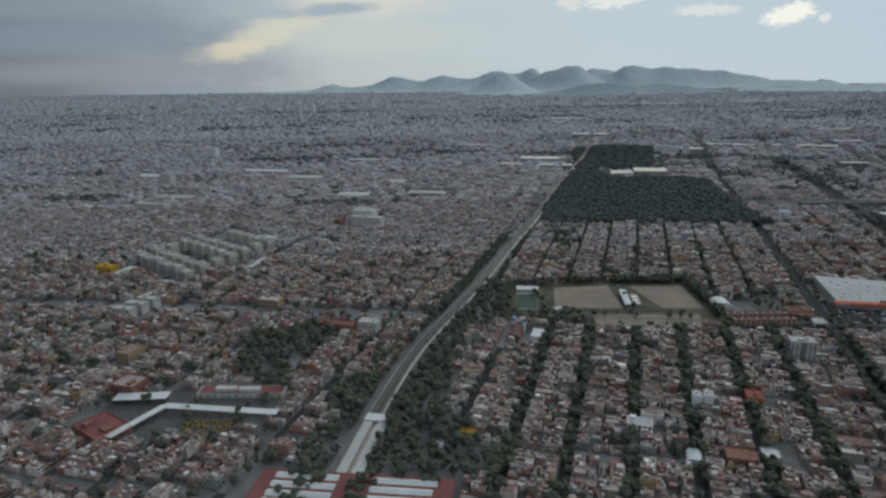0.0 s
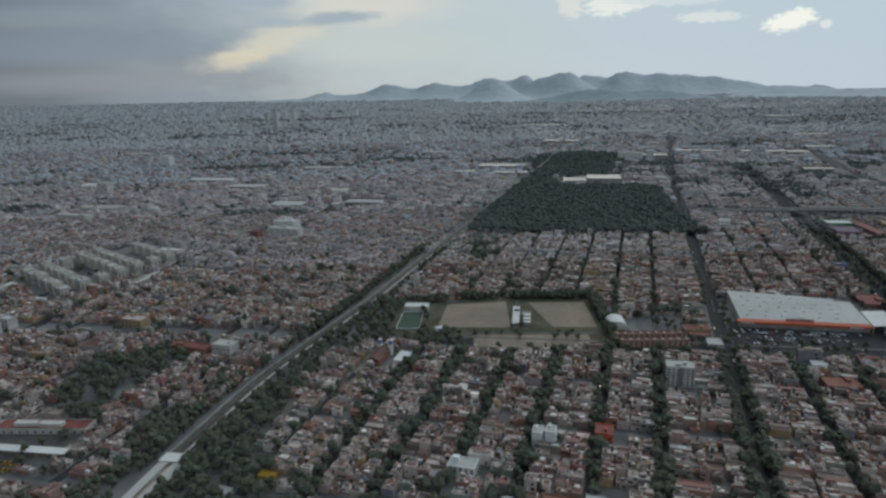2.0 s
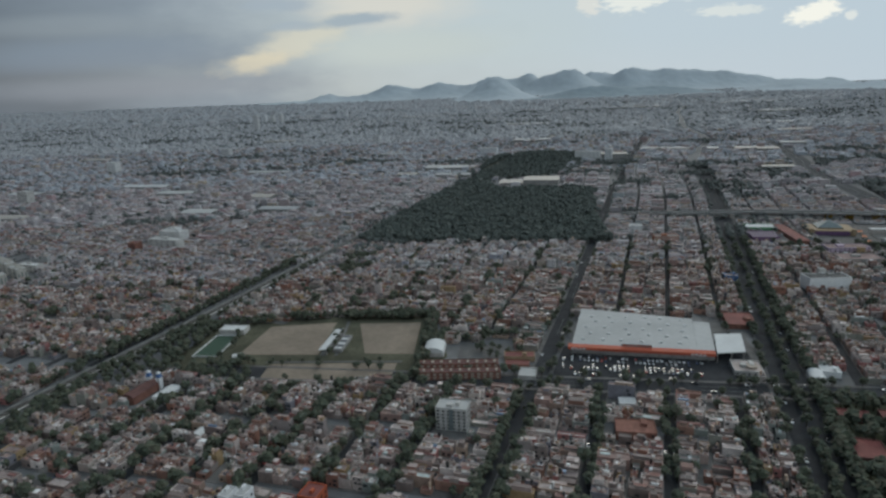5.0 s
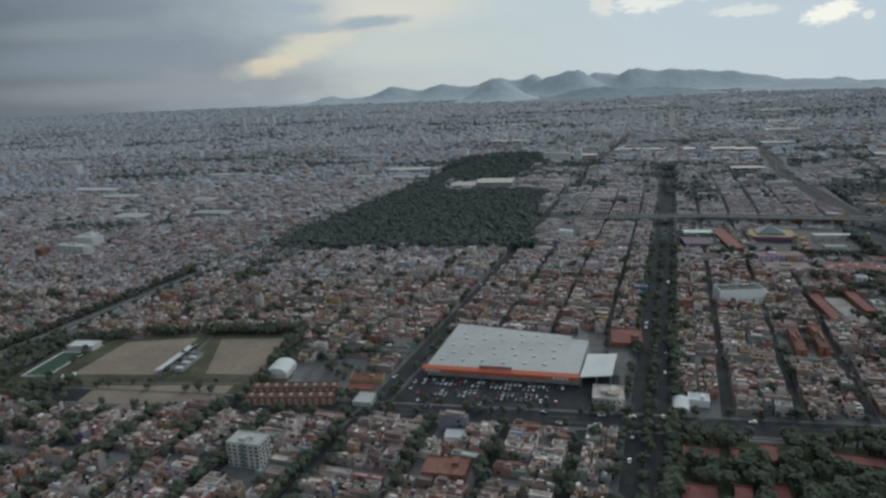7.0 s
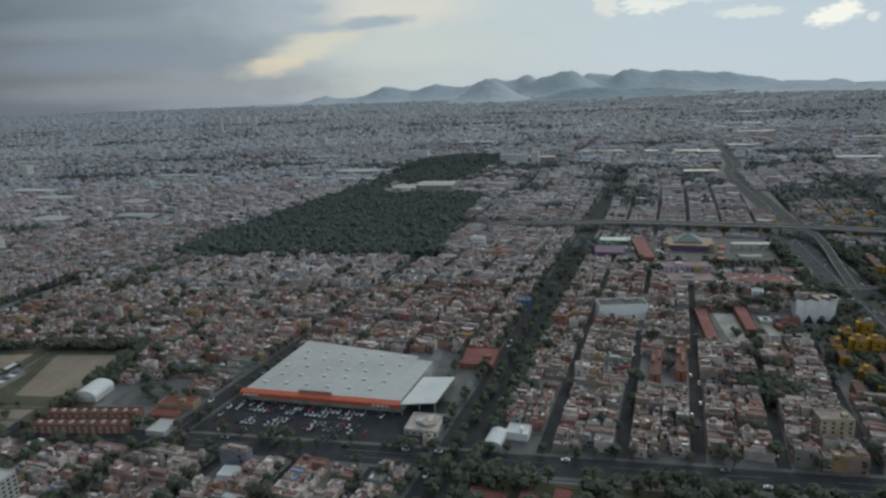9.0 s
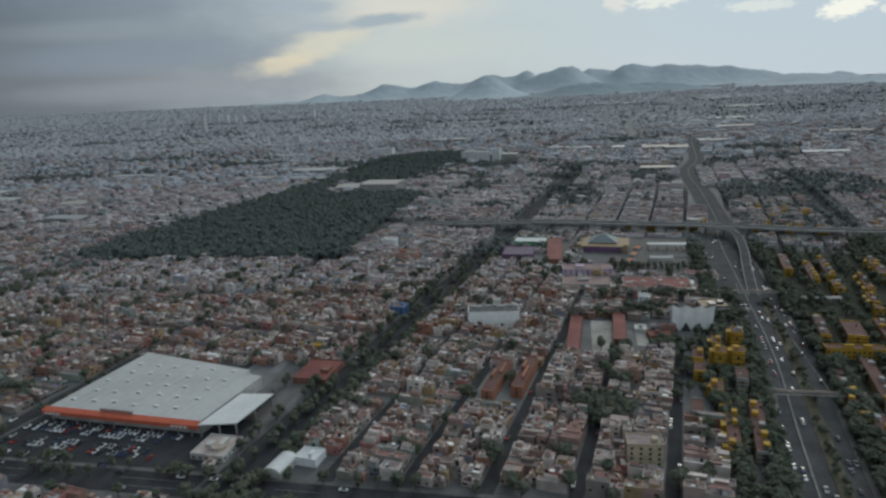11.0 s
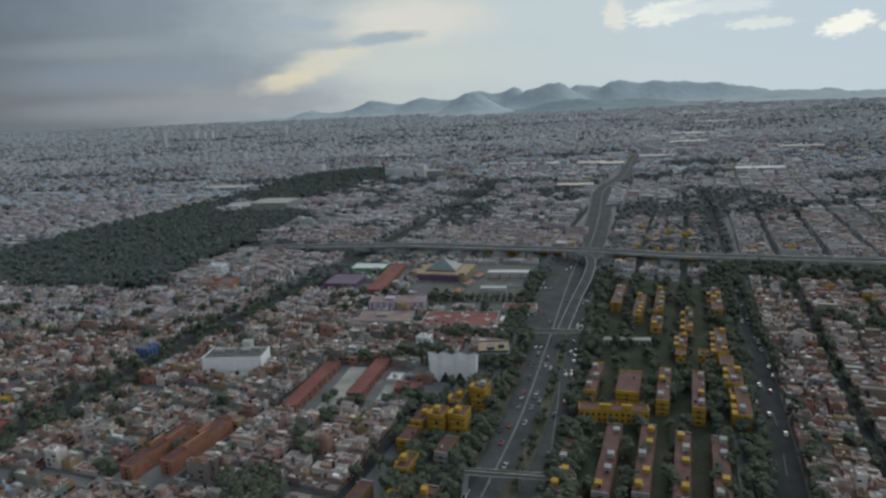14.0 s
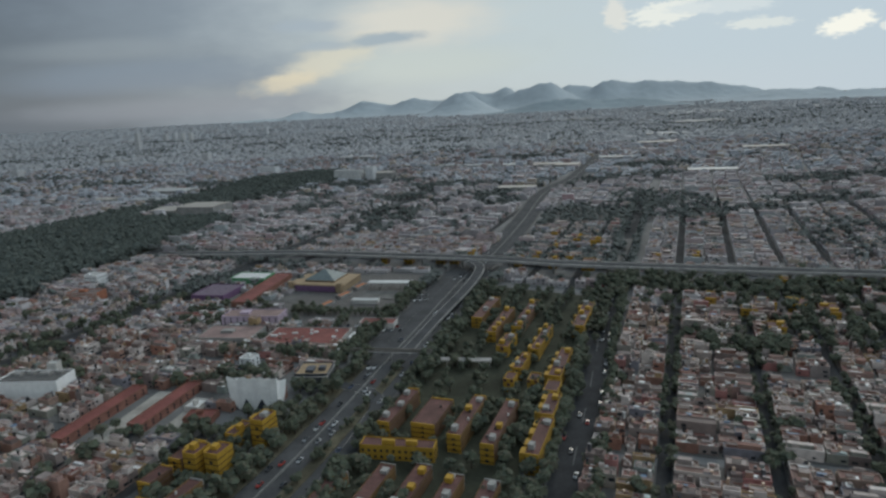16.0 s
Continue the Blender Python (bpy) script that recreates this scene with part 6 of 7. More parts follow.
def yellow_block(a, b, width, length, h, checker=False, steps=0):
    """A yellow apartment block that runs along the street grid, south end at b."""
    x, y = P(a, b + length / 2)
    top = empty("yellow_apartments", pose(x, y, 0, 0, 0, GRID), "yellow-walled apartment block with a maroon flat roof and roof tanks", "apartment block", "yellow housing estate")
    width, h = width * 0.86, h * 0.88
    s = Solid()
    inner = s.tray(quad_ring(0, 0, width, length), 0, h, 0.18, 0.3)
    s.done("wall", YELLOW if steps or checker else paint("brown_render", [(0.17, 0.10, 0.07), (0.22, 0.13, 0.06)], 0.85, wear=0.25), top)
    if not (steps or checker):
        for e in (-1, 1):
            Solid().box(-width / 2 - 0.03, width / 2 + 0.03, *sorted((e * (length / 2 - 0.25), e * (length / 2 + 0.06))), 0, h + 0.05).done("end_wall", YELLOW if b > 455 else CONCRETE, top, "painted end wall")
    Solid().add([(p, q, h - 0.3) for p, q in inner], [(0, 1, 2, 3)]).done("roof", MAROON, top)
    r = random.Random(int(a * 13 + b * 7))
    floors = max(2, int(h / 1.45))
    if checker:
        for f in range(floors):
            for k in range(3):
                if (f + k) % 2 == 0:
                    Solid().box(-width / 2 + k * width / 3 + 0.1, -width / 2 + (k + 1) * width / 3 - 0.1, -length / 2 - 0.05, -length / 2 + 0.05, 0.4 + f * h / floors, (f + 1) * h / floors - 0.1).done("window_bay", MAROON, top)
    else:
        window_rows(top, width, length + 0.12, h, min(3, floors), min(3, max(2, int(length / 5))), ("s", "w"), 0.5, GLASS, (0.9, 0.7), "window")
    for f in range(min(5, floors)):
        zb = 0.5 + f * (h - 0.6) / floors
        if not checker:
            Solid().box(-width / 2 - 0.05, width / 2 + 0.05, -length / 2 - 0.10, length / 2 + 0.05, zb, zb + 0.32).done("window_band", SHADE, top)
    n = max(1, int(length / 6))
    for k in range(n):
        yy = -length / 2 + (k + 0.5) * length / n
        if r.random() < 0.8:
            hut = Solid().obox(r.choice((-1, 1)) * width * 0.18, yy, width * 0.42, 1.9, h - 0.3, h + r.uniform(0.6, 1.2))
            hut.done("stair_hut", YELLOW if r.random() < 0.55 else KERB, top)
        if r.random() < 0.5:
            share("water_tank", MESH["tank"], pose(r.uniform(-0.35, 0.35) * width, yy + r.uniform(-2, 2), h - 0.3), top)
    for k in range(steps):
        yy = -length / 2 + (k + 0.5) * length / steps
        Solid().box(-width / 2 - 1.5, -width / 2 + 0.02, yy - 1.5, yy + 1.5, 0, h - 0.6 - 0.4 * (k % 2)).done("stair_tower", YELLOW, top)


for args in (((401, 492, 4.2, 20, 6.6, False, 4), (400, 514, 4.4, 14, 6.2, False, 3), (398, 530, 5.0, 8, 5.6, True), (397, 541, 4.6, 24, 5.4, False, 4),
        (389, 494, 4.2, 26, 6.4, False, 0), (379, 497, 4.4, 24, 6.0, False, 0), (368.5, 501, 8.0, 16, 5.6, False, 0), (357.5, 499, 4.2, 22, 5.8, False, 0),
        (383.5, 536, 3.8, 6, 5.0, True), (391, 537, 3.8, 6, 5.0, True), (384, 545, 3.4, 14, 5.0, False, 2), (386, 562, 3.6, 26, 5.2, False, 3),
        (374, 563, 5.0, 14, 4.6, True), (366, 576, 4.6, 30, 4.8)) +
    ((356, 590, 5.0, 28, 5.2), (374, 584, 4.6, 34, 4.8), (397, 588, 5.2, 30, 5.6, False, 3), (357, 446, 4.6, 30, 4.2), (367, 448, 4.6, 34, 4.2),
        (376, 450, 4.6, 34, 4.4), (385, 446, 4.6, 36, 4.4), (394, 452, 4.6, 30, 4.4), (361, 410, 4.6, 30, 4.4), (374, 410, 4.6, 34, 4.4),
        (388, 408, 4.6, 34, 4.4), (325.5, 467, 4.8, 6, 9.6, False, 1), (326, 485, 4.8, 6.5, 9.6, False, 1), (319.5, 466, 4.4, 6, 9.2, False, 1),
        (319, 482, 3.8, 8, 5.6, False, 1)) +
    ((313, 457, 4.4, 8, 5.0), (312.5, 468, 4.4, 10, 5.0), (326, 452, 4.4, 9, 6.0), (321.5, 409, 4.0, 30, 4.6, False, 5),
        (328.5, 409, 4.4, 30, 5.0, False, 0), (318, 444, 4.4, 8, 5.0, False, 1), (312, 428, 4.0, 9, 4.6), (304, 686, 6, 4.5, 5.0), (312, 687, 6, 4.5, 5.0),
        (285, 684, 6, 4.0, 4.6), (270, 682, 6, 4.0, 4.6), (318, 700, 4.5, 14, 4.6), (349, 687, 5, 8, 5.4), (357, 695, 4.6, 10, 5.2),
        (368, 686, 5, 8, 5.8)) +
    ((387, 685, 7.5, 8, 5.8), (375, 698, 5, 8, 4.8), (384, 735, 7.5, 8, 6.2), (356, 755, 4.6, 14, 6.2), (362, 722, 5, 14, 5.0), (372, 742, 5, 14, 5.0),
        (467, 604, 7, 7, 4.4), (459, 624, 7, 5, 4.2), (476, 668, 6, 5, 5), (486, 671, 6, 5, 5)) +
    ((466, 634, 9, 8, 4.2), (478, 634, 9, 10, 4.2), (488, 626, 8, 12, 4.2), (452, 640, 6, 8, 4.2), (498, 673, 6, 5, 5), (509, 677, 6, 5, 5), (520, 679, 6, 5, 5), (445, 636, 5, 10, 4.4), (420, 700, 5, 12, 4.6), (440, 712, 5, 10, 4.6))):
    yellow_block(*args)
yb = P(365.5, 491.5)
t_ = block("yellow_gallery", yb[0], yb[1], 20, 4.4, 4.2, GRID + 9, YELLOW, MAROON, "long yellow gallery block with small dark windows", "apartment block", 2, 12, "yellow housing estate", 2)
for a_, b_ in ((357, 436), (366, 434), (379, 440)):
    yellow_block(a_, b_, 6.4, 5, 4.4, True)
fx, fy = 525, 401
shelter = empty("long_shelter", pose(fx, fy, 0, 0, 0, -9), "long flat grey shelter roof on posts", "shelter")
Solid().box(-10, 10, -1.6, 1.6, 2.3, 2.6).done("roof", CONCRETE, shelter)
for k in range(6):
    Solid().box(-9.6 + k * 3.8, -9.3 + k * 3.8, -0.2, 0.2, 0, 2.3).done("post", PALE_CONCRETE, shelter)
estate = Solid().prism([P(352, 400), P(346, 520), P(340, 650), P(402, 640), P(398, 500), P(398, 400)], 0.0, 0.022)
# shade between trees and blocks is put into the earth's dark colour
tagged(estate.done("estate_ground", paint("earth_with_painted_shade", [(0.055, 0.058, 0.042)], 0.95, 0.1, grain=0.1, wear=0.35)), "grass and bare earth between the apartment blocks", "ground", kind="structure")
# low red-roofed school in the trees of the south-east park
# lawn colour darkened to hold the shade of the park trees
tagged(Solid().prism(PARK_SE, 0.0, 0.018).done("park_ground", paint("lawn_with_painted_shade", [(0.075, 0.082, 0.052)], 0.95, 0.1, grain=0.1, wear=0.35)), "park lawn under dense trees, tree shade painted into its colour", "lawn", kind="structure")
for a_, b_, w_, l_ in ((207.5, 342, 10, 6), (218, 343, 4.6, 8), (226.5, 347, 4.6, 9), (206.5, 319, 9, 12), (217.5, 321, 4.6, 13), (227, 324, 4.6, 14), (250, 349, 14, 5), (270, 340, 5, 16)):
    x_, y_ = P(a_, b_)
    block("park_school", x_, y_, w_, l_, 2.4, GRID, paint("faded_brick", [(0.19, 0.10, 0.085)], 0.85), RED_ROOF, "low school building with a dark red roof among trees", "school", 1, 6, "school buildings in the park", 0)
for a_, b_, w_, l_ in ((292, 357, 12, 7), (305, 362, 9, 8), (318, 360, 8, 8)):
    x_, y_ = P(a_, b_)
    block("park_house", x_, y_, w_, l_, 3.2, GRID + 9, WALL_OB, ROOF_OB, "flat-roofed building at the edge of the park", "building", 2, 4, "", 2)

# ---- cars ----


def car_meshes():
    body = Solid()
    prof = [(-1.2, 0.22), (-1.22, 0.5), (-1.1, 0.62), (-0.62, 0.66), (-0.38, 0.66), (0.55, 0.66), (1.12, 0.56), (1.2, 0.42), (1.18, 0.22)]
    v = [(x, s * 0.46, z) for s in (-1, 1) for x, z in prof]
    n = len(prof)
    body.add(v, [(i, i + 1, n + i + 1, n + i) for i in range(n - 1)] + [(n - 1, 0, n, 2 * n - 1)], [(0, i + 1, i) for i in range(1, n - 1)] + [(n, n + i, n + i + 1) for i in range(1, n - 1)])
    cab = Solid()
    c = [(-0.85, 0.62), (-0.62, 0.92), (0.12, 0.94), (0.5, 0.64)]
    v = [(x, s * (0.44 if z < 0.7 else 0.36), z) for s in (-1, 1) for x, z in c]
    cab.add(v, [(0, 1, 5, 4), (1, 2, 6, 5), (2, 3, 7, 6), (3, 2, 1, 0), (4, 5, 6, 7)])
    roof = Solid().box(-0.58, 0.08, -0.35, 0.35, 0.93, 0.96)
    wheel = Solid()
    ring = [(0.17 * math.cos(k * math.pi / 4), 0.17 * math.sin(k * math.pi / 4)) for k in range(8)]
    wheel.add([(x, y, 0.17 + z) for y in (-0.06, 0.06) for x, z in ring], [(i, (i + 1) % 8, 8 + (i + 1) % 8, 8 + i) for i in range(8)] + [(0, 3, 2, 1), (0, 5, 4, 3), (0, 7, 6, 5), (8, 9, 10, 11), (8, 11, 12, 13), (8, 13, 14, 15)])
    axle = Solid().box(-0.04, 0.04, -0.36, 0.36, 0.14, 0.22)
    for y in (-0.42, 0.42):
        axle.add([(p[0], p[1] + y, p[2]) for p in wheel.v], wheel.q)
    out = {}
    for name, s, m in (("body", body, CAR_PAINT), ("cabin", cab, GLASS), ("car_roof", roof, CAR_PAINT), ("wheel", wheel, TYRE), ("axle", axle, TYRE)):
        ob = s.done(name, m)
        out[name] = ob.data
        bpy.data.objects.remove(ob)
    return out


CAR = car_meshes()
CAR["taxi_body"] = CAR["body"].copy()
CAR["taxi_body"].materials[0] = YELLOW
first_car = None


single_cars, more_cars = 0, []


def car(x, y, turn, z, label, group):
    global first_car, single_cars
    m = pose(x, y, z, 0, 0, turn)
    single_cars += 1
    if single_cars > 295:
        more_cars.append(m)
        return
    if first_car is None:
        first_car = empty("car", m, label, "car", group)
        body = share("body", CAR["body"], Matrix(), first_car)
        share("cabin", CAR["cabin"], Matrix(), first_car)
        for cx in (-0.72, 0.72):
            share("axle", CAR["axle"], pose(cx, 0, 0), first_car)
        return
    tagged(copy_thing(first_car, m), label, "car", group)


rc = random.Random(11)
front = math.degrees(math.atan2(311 - 326, 285 - 225))
parked = 0
for row in range(6):
    for slot in range(34):
        u_, v_ = -36 + slot * 1.75, -4.6 - row * 4.3 - (1.2 if row % 2 else 0)
        fill = 0.66 if 4 < slot < 31 and row < 5 else 0.3
        if rc.random() > fill or parked > 118:
            continue
        c_, s_ = math.cos(radians(front)), math.sin(radians(front))
        x_, y_ = 258 + u_ * c_ - v_ * s_, 318 + u_ * s_ + v_ * c_
        if inside([(213, 293), (291, 285), (297, 310), (224, 325)], x_, y_):
            car(x_, y_, front + 90 + rc.choice((0, 180)), 0.05, "car parked in the lot before the store", "cars in the store's parking lot")
            parked += 1


def along(line, count, offs, lo, hi, label, group, z=0.05):
    seg = [math.hypot(q[0] - p[0], q[1] - p[1]) for p, q in zip(line[:-1], line[1:])]
    total = sum(seg)
    for k in range(count):
        d = rc.uniform(lo, hi) * total
        for (p, q), l in zip(zip(line[:-1], line[1:]), seg):
            if d <= l:
                f = d / l
                dx, dy = (q[0] - p[0]) / l, (q[1] - p[1]) / l
                o = rc.choice(offs)
                car(p[0] + dx * l * f - dy * o, p[1] + dy * l * f + dx * o, math.degrees(math.atan2(dy, dx)) + (180 if o > 0 else 0), z, label, group)
                break
            d -= l


along(HIGHWAY, 95, (-11.6, -9.8, -3.9, -2.0, 2.0, 3.9), 0.05, 0.42, "car driving on the urban highway", "cars on the highway")
along(AVENUE, 12, (-2.4, 2.4), 0.0, 0.3, "car on the straight avenue", "cars on the avenue")
along(BOULEVARD, 16, (-4.5, 4.5), 0.05, 0.4, "car on the tree-lined boulevard", "cars on the boulevard", 0.045)
along(EAST_STREET, 62, (-3.9, -3.9, -1.4, 1.2, 3.9, 3.9), 0.1, 0.6, "car parked along the estate street", "cars in the estate street")
along(CROSS, 10, (-3.4, 3.4), 0.3, 1.0, "car on the wide cross avenue", "cars on the cross avenue", 0.06)
for a_, _w in STREETS:
    if -40 < a_ < 320 and _w < 7:
        line = [P(a_, (190 if a_ < 98 else 300 if a_ < 192 else 385) + SKEW * max(a_, 0) * (0 if a_ > 98 else 1)), P(a_, 318 + SKEW * a_ if a_ < 192 else 480)]
        along(line, 5, (-1.4, 1.4), 0.0, 1.0, "car parked at the kerb of a narrow street", "cars in the side streets", 0.03)
for k_ in range(34):
    car(442 + k_ * 1.75 + rc.uniform(-0.2, 0.2), 452.5 - k_ * 0.24 - (k_ % 2) * 5.2, 80 + rc.choice((0, 180)), 0.034, "car parked beside the market building", "cars at the market")
for k_ in range(20):
    car(498 + (k_ % 5) * 2.6 + rc.uniform(-0.3, 0.3), 480 + k_ // 5 * 8.4 + rc.uniform(-0.4, 0.4), 75 + rc.choice((0, 180)), 0.034, "car parked on the paved court", "cars at the market")
for k_ in range(18):
    x_, y_ = -86 + (k_ % 9) * 2.1 + rc.uniform(-0.3, 0.3), 220.5 + k_ // 9 * 4.2 + rc.uniform(-0.5, 0.5) - (k_ % 9) * 0.2
    taxi = empty("taxi", pose(x_, y_, 0.055, 0, 0, rc.choice((62, 78, 250))), "yellow minibus taxi waiting in the terminal yard", "taxi", "taxis at the bus terminal")
    share("body", CAR["taxi_body"], Matrix(), taxi)
    share("cabin", CAR["cabin"], Matrix(), taxi)
    for cx in (-0.72, 0.72):
        share("axle", CAR["axle"], pose(cx, 0, 0), taxi)
verts_, quads_, tris_, paint_q, paint_t, at_ = [], [], [], [], [], 0
for m_ in more_cars:
    for k_, piece in enumerate((CAR["body"], CAR["cabin"], CAR["axle"])):
        for shift in ((0,) if k_ < 2 else (-0.72, 0.72)):
            verts_ += [m_ @ (v_.co + Vector((shift, 0, 0))) for v_ in piece.vertices]
            for f_ in piece.polygons:
                if len(f_.vertices) in (3, 4):
                    (quads_ if len(f_.vertices) == 4 else tris_).append([at_ + i_ for i_ in f_.vertices])
                    (paint_q if len(f_.vertices) == 4 else paint_t).append(k_)
            at_ += len(piece.vertices)
CAR_MIX = paint("fleet_paint", [(0.75, 0.75, 0.75), (0.6, 0.61, 0.62), (0.05, 0.05, 0.055), (0.8, 0.8, 0.79), (0.25, 0.26, 0.27), (0.35, 0.04, 0.03), (0.05, 0.07, 0.14), (0.45, 0.45, 0.44)], 0.3, 0.5, "island", wear=0.08)
tagged(mesh_ob("more_cars", verts_, quads_, [CAR_MIX, GLASS, TYRE], paint_q + paint_t, tris=tris_), "small parked and driving cars of all colours in side streets and yards", "cars", kind="stuff")
buses = [(481, 433, 76), (495, 446, 74), (556, 366, 76)]
for x_, y_, turn_ in buses:
    bus = empty("bus", pose(x_, y_, 0.05, 0, 0, turn_), "long white city bus on the road", "bus", "city buses")
    Solid().box(-3.2, 3.2, -0.65, 0.65, 0.25, 1.6).done("body", WHITE, bus)
    for s_ in (-0.67, 0.67):
        Solid().box(-2.9, 2.9, s_ - 0.02, s_ + 0.02, 0.85, 1.35).done("window_band", GLASS, bus)
    for cx in (-2.1, 2.1):
        for cy in (-0.58, 0.58):
            share("wheel", CAR["wheel"], pose(cx, cy, 0, 0, 0, 0) @ Matrix.Diagonal((1.6, 1.2, 1.6, 1)), bus)

# ---- trees ----
rt = np.random.default_rng(23)


def scatter(poly, step, lo, hi, share_=1.0):
    xs, ys = [p[0] for p in poly], [p[1] for p in poly]
    gx, gy = np.meshgrid(np.arange(min(xs), max(xs), step), np.arange(min(ys), max(ys), step))
    gx, gy = gx.ravel() + rt.uniform(-0.45, 0.45, gx.size) * step, gy.ravel() + rt.uniform(-0.45, 0.45, gy.size) * step
    m = inside(poly, gx, gy) & (rt.random(gx.size) < share_)
    for x, y in zip(gx[m], gy[m]):
        TREES.append((x, y, rt.uniform(lo, hi)))


def off_limits(x, y):
    for poly in (FIELD_PARK, SCHOOL, STORE_LOT, MALL, COURTS, CROWN, WHITE_HALL, STATION):
        if inside(poly, x, y):
            return True
    return bool(near_line(CROSS, x, y, 5.2) | near_line(AVENUE, x, y, 3.4) | near_line(OVERPASS, x, y, 6))


def row_of_trees(line, offs, step, lo, hi, share_=0.8, jitter=0.8, strict=False):
    for (x0, y0), (x1, y1) in zip(line[:-1], line[1:]):
        l = math.hypot(x1 - x0, y1 - y0)
        n = max(1, int(round(l / step)))
        for k in range(n):
            for o in offs:
                if rt.random() < share_:
                    f = (k + 0.5) / n
                    tx, ty = x0 + (x1 - x0) * f - (y1 - y0) / l * o + rt.uniform(-jitter, jitter), y0 + (y1 - y0) * f + (x1 - x0) / l * o + rt.uniform(-jitter, jitter)
                    if not (strict and off_limits(tx, ty)):
                        TREES.append((tx, ty, rt.uniform(lo, hi)))


LITTER = paint("leaf_litter", [(0.09, 0.095, 0.075)], 0.95, 0.1, grain=0.05, wear=0.3)
floor = bmesh.new()
for wood in (FOREST, FAR_WOOD):
    floor.faces.new([floor.verts.new((x_, y_, 0.03)) for x_, y_ in wood])
bmesh.ops.triangulate(floor, faces=floor.faces)
bmesh.ops.recalc_face_normals(floor, faces=floor.faces)
floor_me = bpy.data.meshes.new("forest_floor")
floor.to_mesh(floor_me)
floor.free()
floor_me.materials.append(LITTER)
tagged(new("forest_floor", floor_me), "dark leaf-covered floor of the city forest", "ground", kind="structure")


def plant():
    scatter(FOREST, 4.0, 4.6, 7.8, 0.95)
    row_of_trees(FOREST + FOREST[:1], (-5, -1, 3), 5.5, 3.4, 6.5, 0.42, 4.5, True)
    row_of_trees(FAR_WOOD + FAR_WOOD[:1], (-4, 4), 7, 4, 7, 0.5, 6.0)
    scatter([(320, 650), (352, 740), (372, 735), (345, 640)], 6, 3.5, 6, 0.4)
    scatter(FAR_WOOD, 5.2, 4.5, 7.5, 0.85)
    scatter(WEDGE, 5.0, 4, 6.5, 0.75)
    scatter(WEST_WOOD, 4.4, 4, 6.5, 0.9)
    scatter(PARK_SE, 4.3, 4.5, 7.5, 0.9)
    scatter(OLD_PARK, 4.8, 4, 6.5, 0.9)
    scatter(STATION_WOOD, 4.6, 4, 6.5, 0.9)
    scatter(RAIL_WOOD, 4.4, 3.5, 5.5, 0.85)
    scatter(TREE_BAND, 4.6, 4.5, 7, 0.95)
    scatter([(610, 396), (606, 424), (640, 420), (636, 392)], 5, 5, 7, 0.85)
    scatter([(640, 400), (650, 430), (700, 424), (700, 380)], 6, 4.5, 6.5, 0.6)
    scatter([(440, 306), (446, 313), (454, 308), (448, 300)], 3.4, 5, 7)
    scatter([(404, 300), (402, 316), (416, 318), (418, 302)], 3.4, 5, 6.5)
    scatter([(184, 314), (186, 333), (204, 336), (208, 322)], 4.0, 3, 5, 0.55)
    row_of_trees([(160, 336), (206, 340)], (0, 2), 4.0, 3.2, 5.2, 0.7)
    row_of_trees([(209, 336), (208, 296)], (0,), 4.2, 3, 5, 0.6)
    scatter([(380.5, 320), (384, 346), (386, 346), (383, 320)], 2.6, 3.5, 5, 0.9)
    # round the sports park
    ring = FIELD_PARK + FIELD_PARK[:1]
    row_of_trees(ring[:4], (0.5, -1.8), 3.6, 3.5, 5.5, 0.8)
    row_of_trees([(122, 373), (118, 326)], (0.5,), 6, 3, 4.5, 0.5)
    row_of_trees([(92, 324), (152, 319)], (0,), 7, 2.2, 3.2, 0.5)
    row_of_trees([(122, 374), (168, 371)], (-1, 2), 3.4, 4, 6, 0.95)
    row_of_trees([(167, 372), (160, 298)], (-2, 1), 3.4, 4, 6, 0.95)
    row_of_trees([(92, 301), (158, 296)], (-1.5,), 4.0, 2.2, 3.2, 0.6)
    scatter([(48, 316), (70, 330), (90, 326), (90, 303), (66, 308)], 4.2, 3.5, 5.5, 0.8)
    scatter([(72, 336), (76, 372), (58, 374), (70, 358)], 4.4, 3, 5, 0.6)
    # along the railway, boulevard, highway and avenues
    row_of_trees(RAIL[:70], (-7.5, 7.0, 10.5), 4.0, 3.5, 5.5, 0.72)
    row_of_trees(RAIL[:22], (13, -10.5, 16), 4.4, 3.5, 5.5, 0.7)
    row_of_trees(BOULEVARD[:4], (-8.2, -6.6, 0, 7.4), 4.2, 3.6, 5.8, 0.74)
    row_of_trees(BOULEVARD[3:], (-7.5, 7.5), 6.0, 3.5, 5.5, 0.5)
    row_of_trees(BOULEVARD[:4], (-10,), 4.6, 3.4, 5.4, 0.35)
    row_of_trees(AVENUE[1:5], (-4.4, 4.4), 5.0, 3.0, 5.0, 0.42)
    row_of_trees(AVENUE[:2], (-4.4, 4.4), 4.2, 3.4, 5.6, 0.7)
    row_of_trees(AVENUE[4:], (-4.4, 4.4), 8, 3.4, 5.0, 0.5)
    row_of_trees(AVENUE[:2], (-3.4, 3.4), 4.0, 3.8, 6.4, 0.7)
    row_of_trees(CROSS, (-6.6, 6.6), 5.4, 3.0, 5.0, 0.42)
    row_of_trees(EAST_STREET, (-5.8, 5.6, -6.6), 4, 3.5, 5.8, 0.75)
    row_of_trees(HIGHWAY[:46], (-15, -17.5, -19.5, 15.2, 18), 3.8, 3.5, 6.0, 0.72)
    row_of_trees(HIGHWAY[46:80], (-15, 15.2), 7, 3.5, 6.0, 0.5)
    row_of_trees([(494, 378), (506, 404)], (-4, -6), 3.4, 3, 4.4, 0.9)
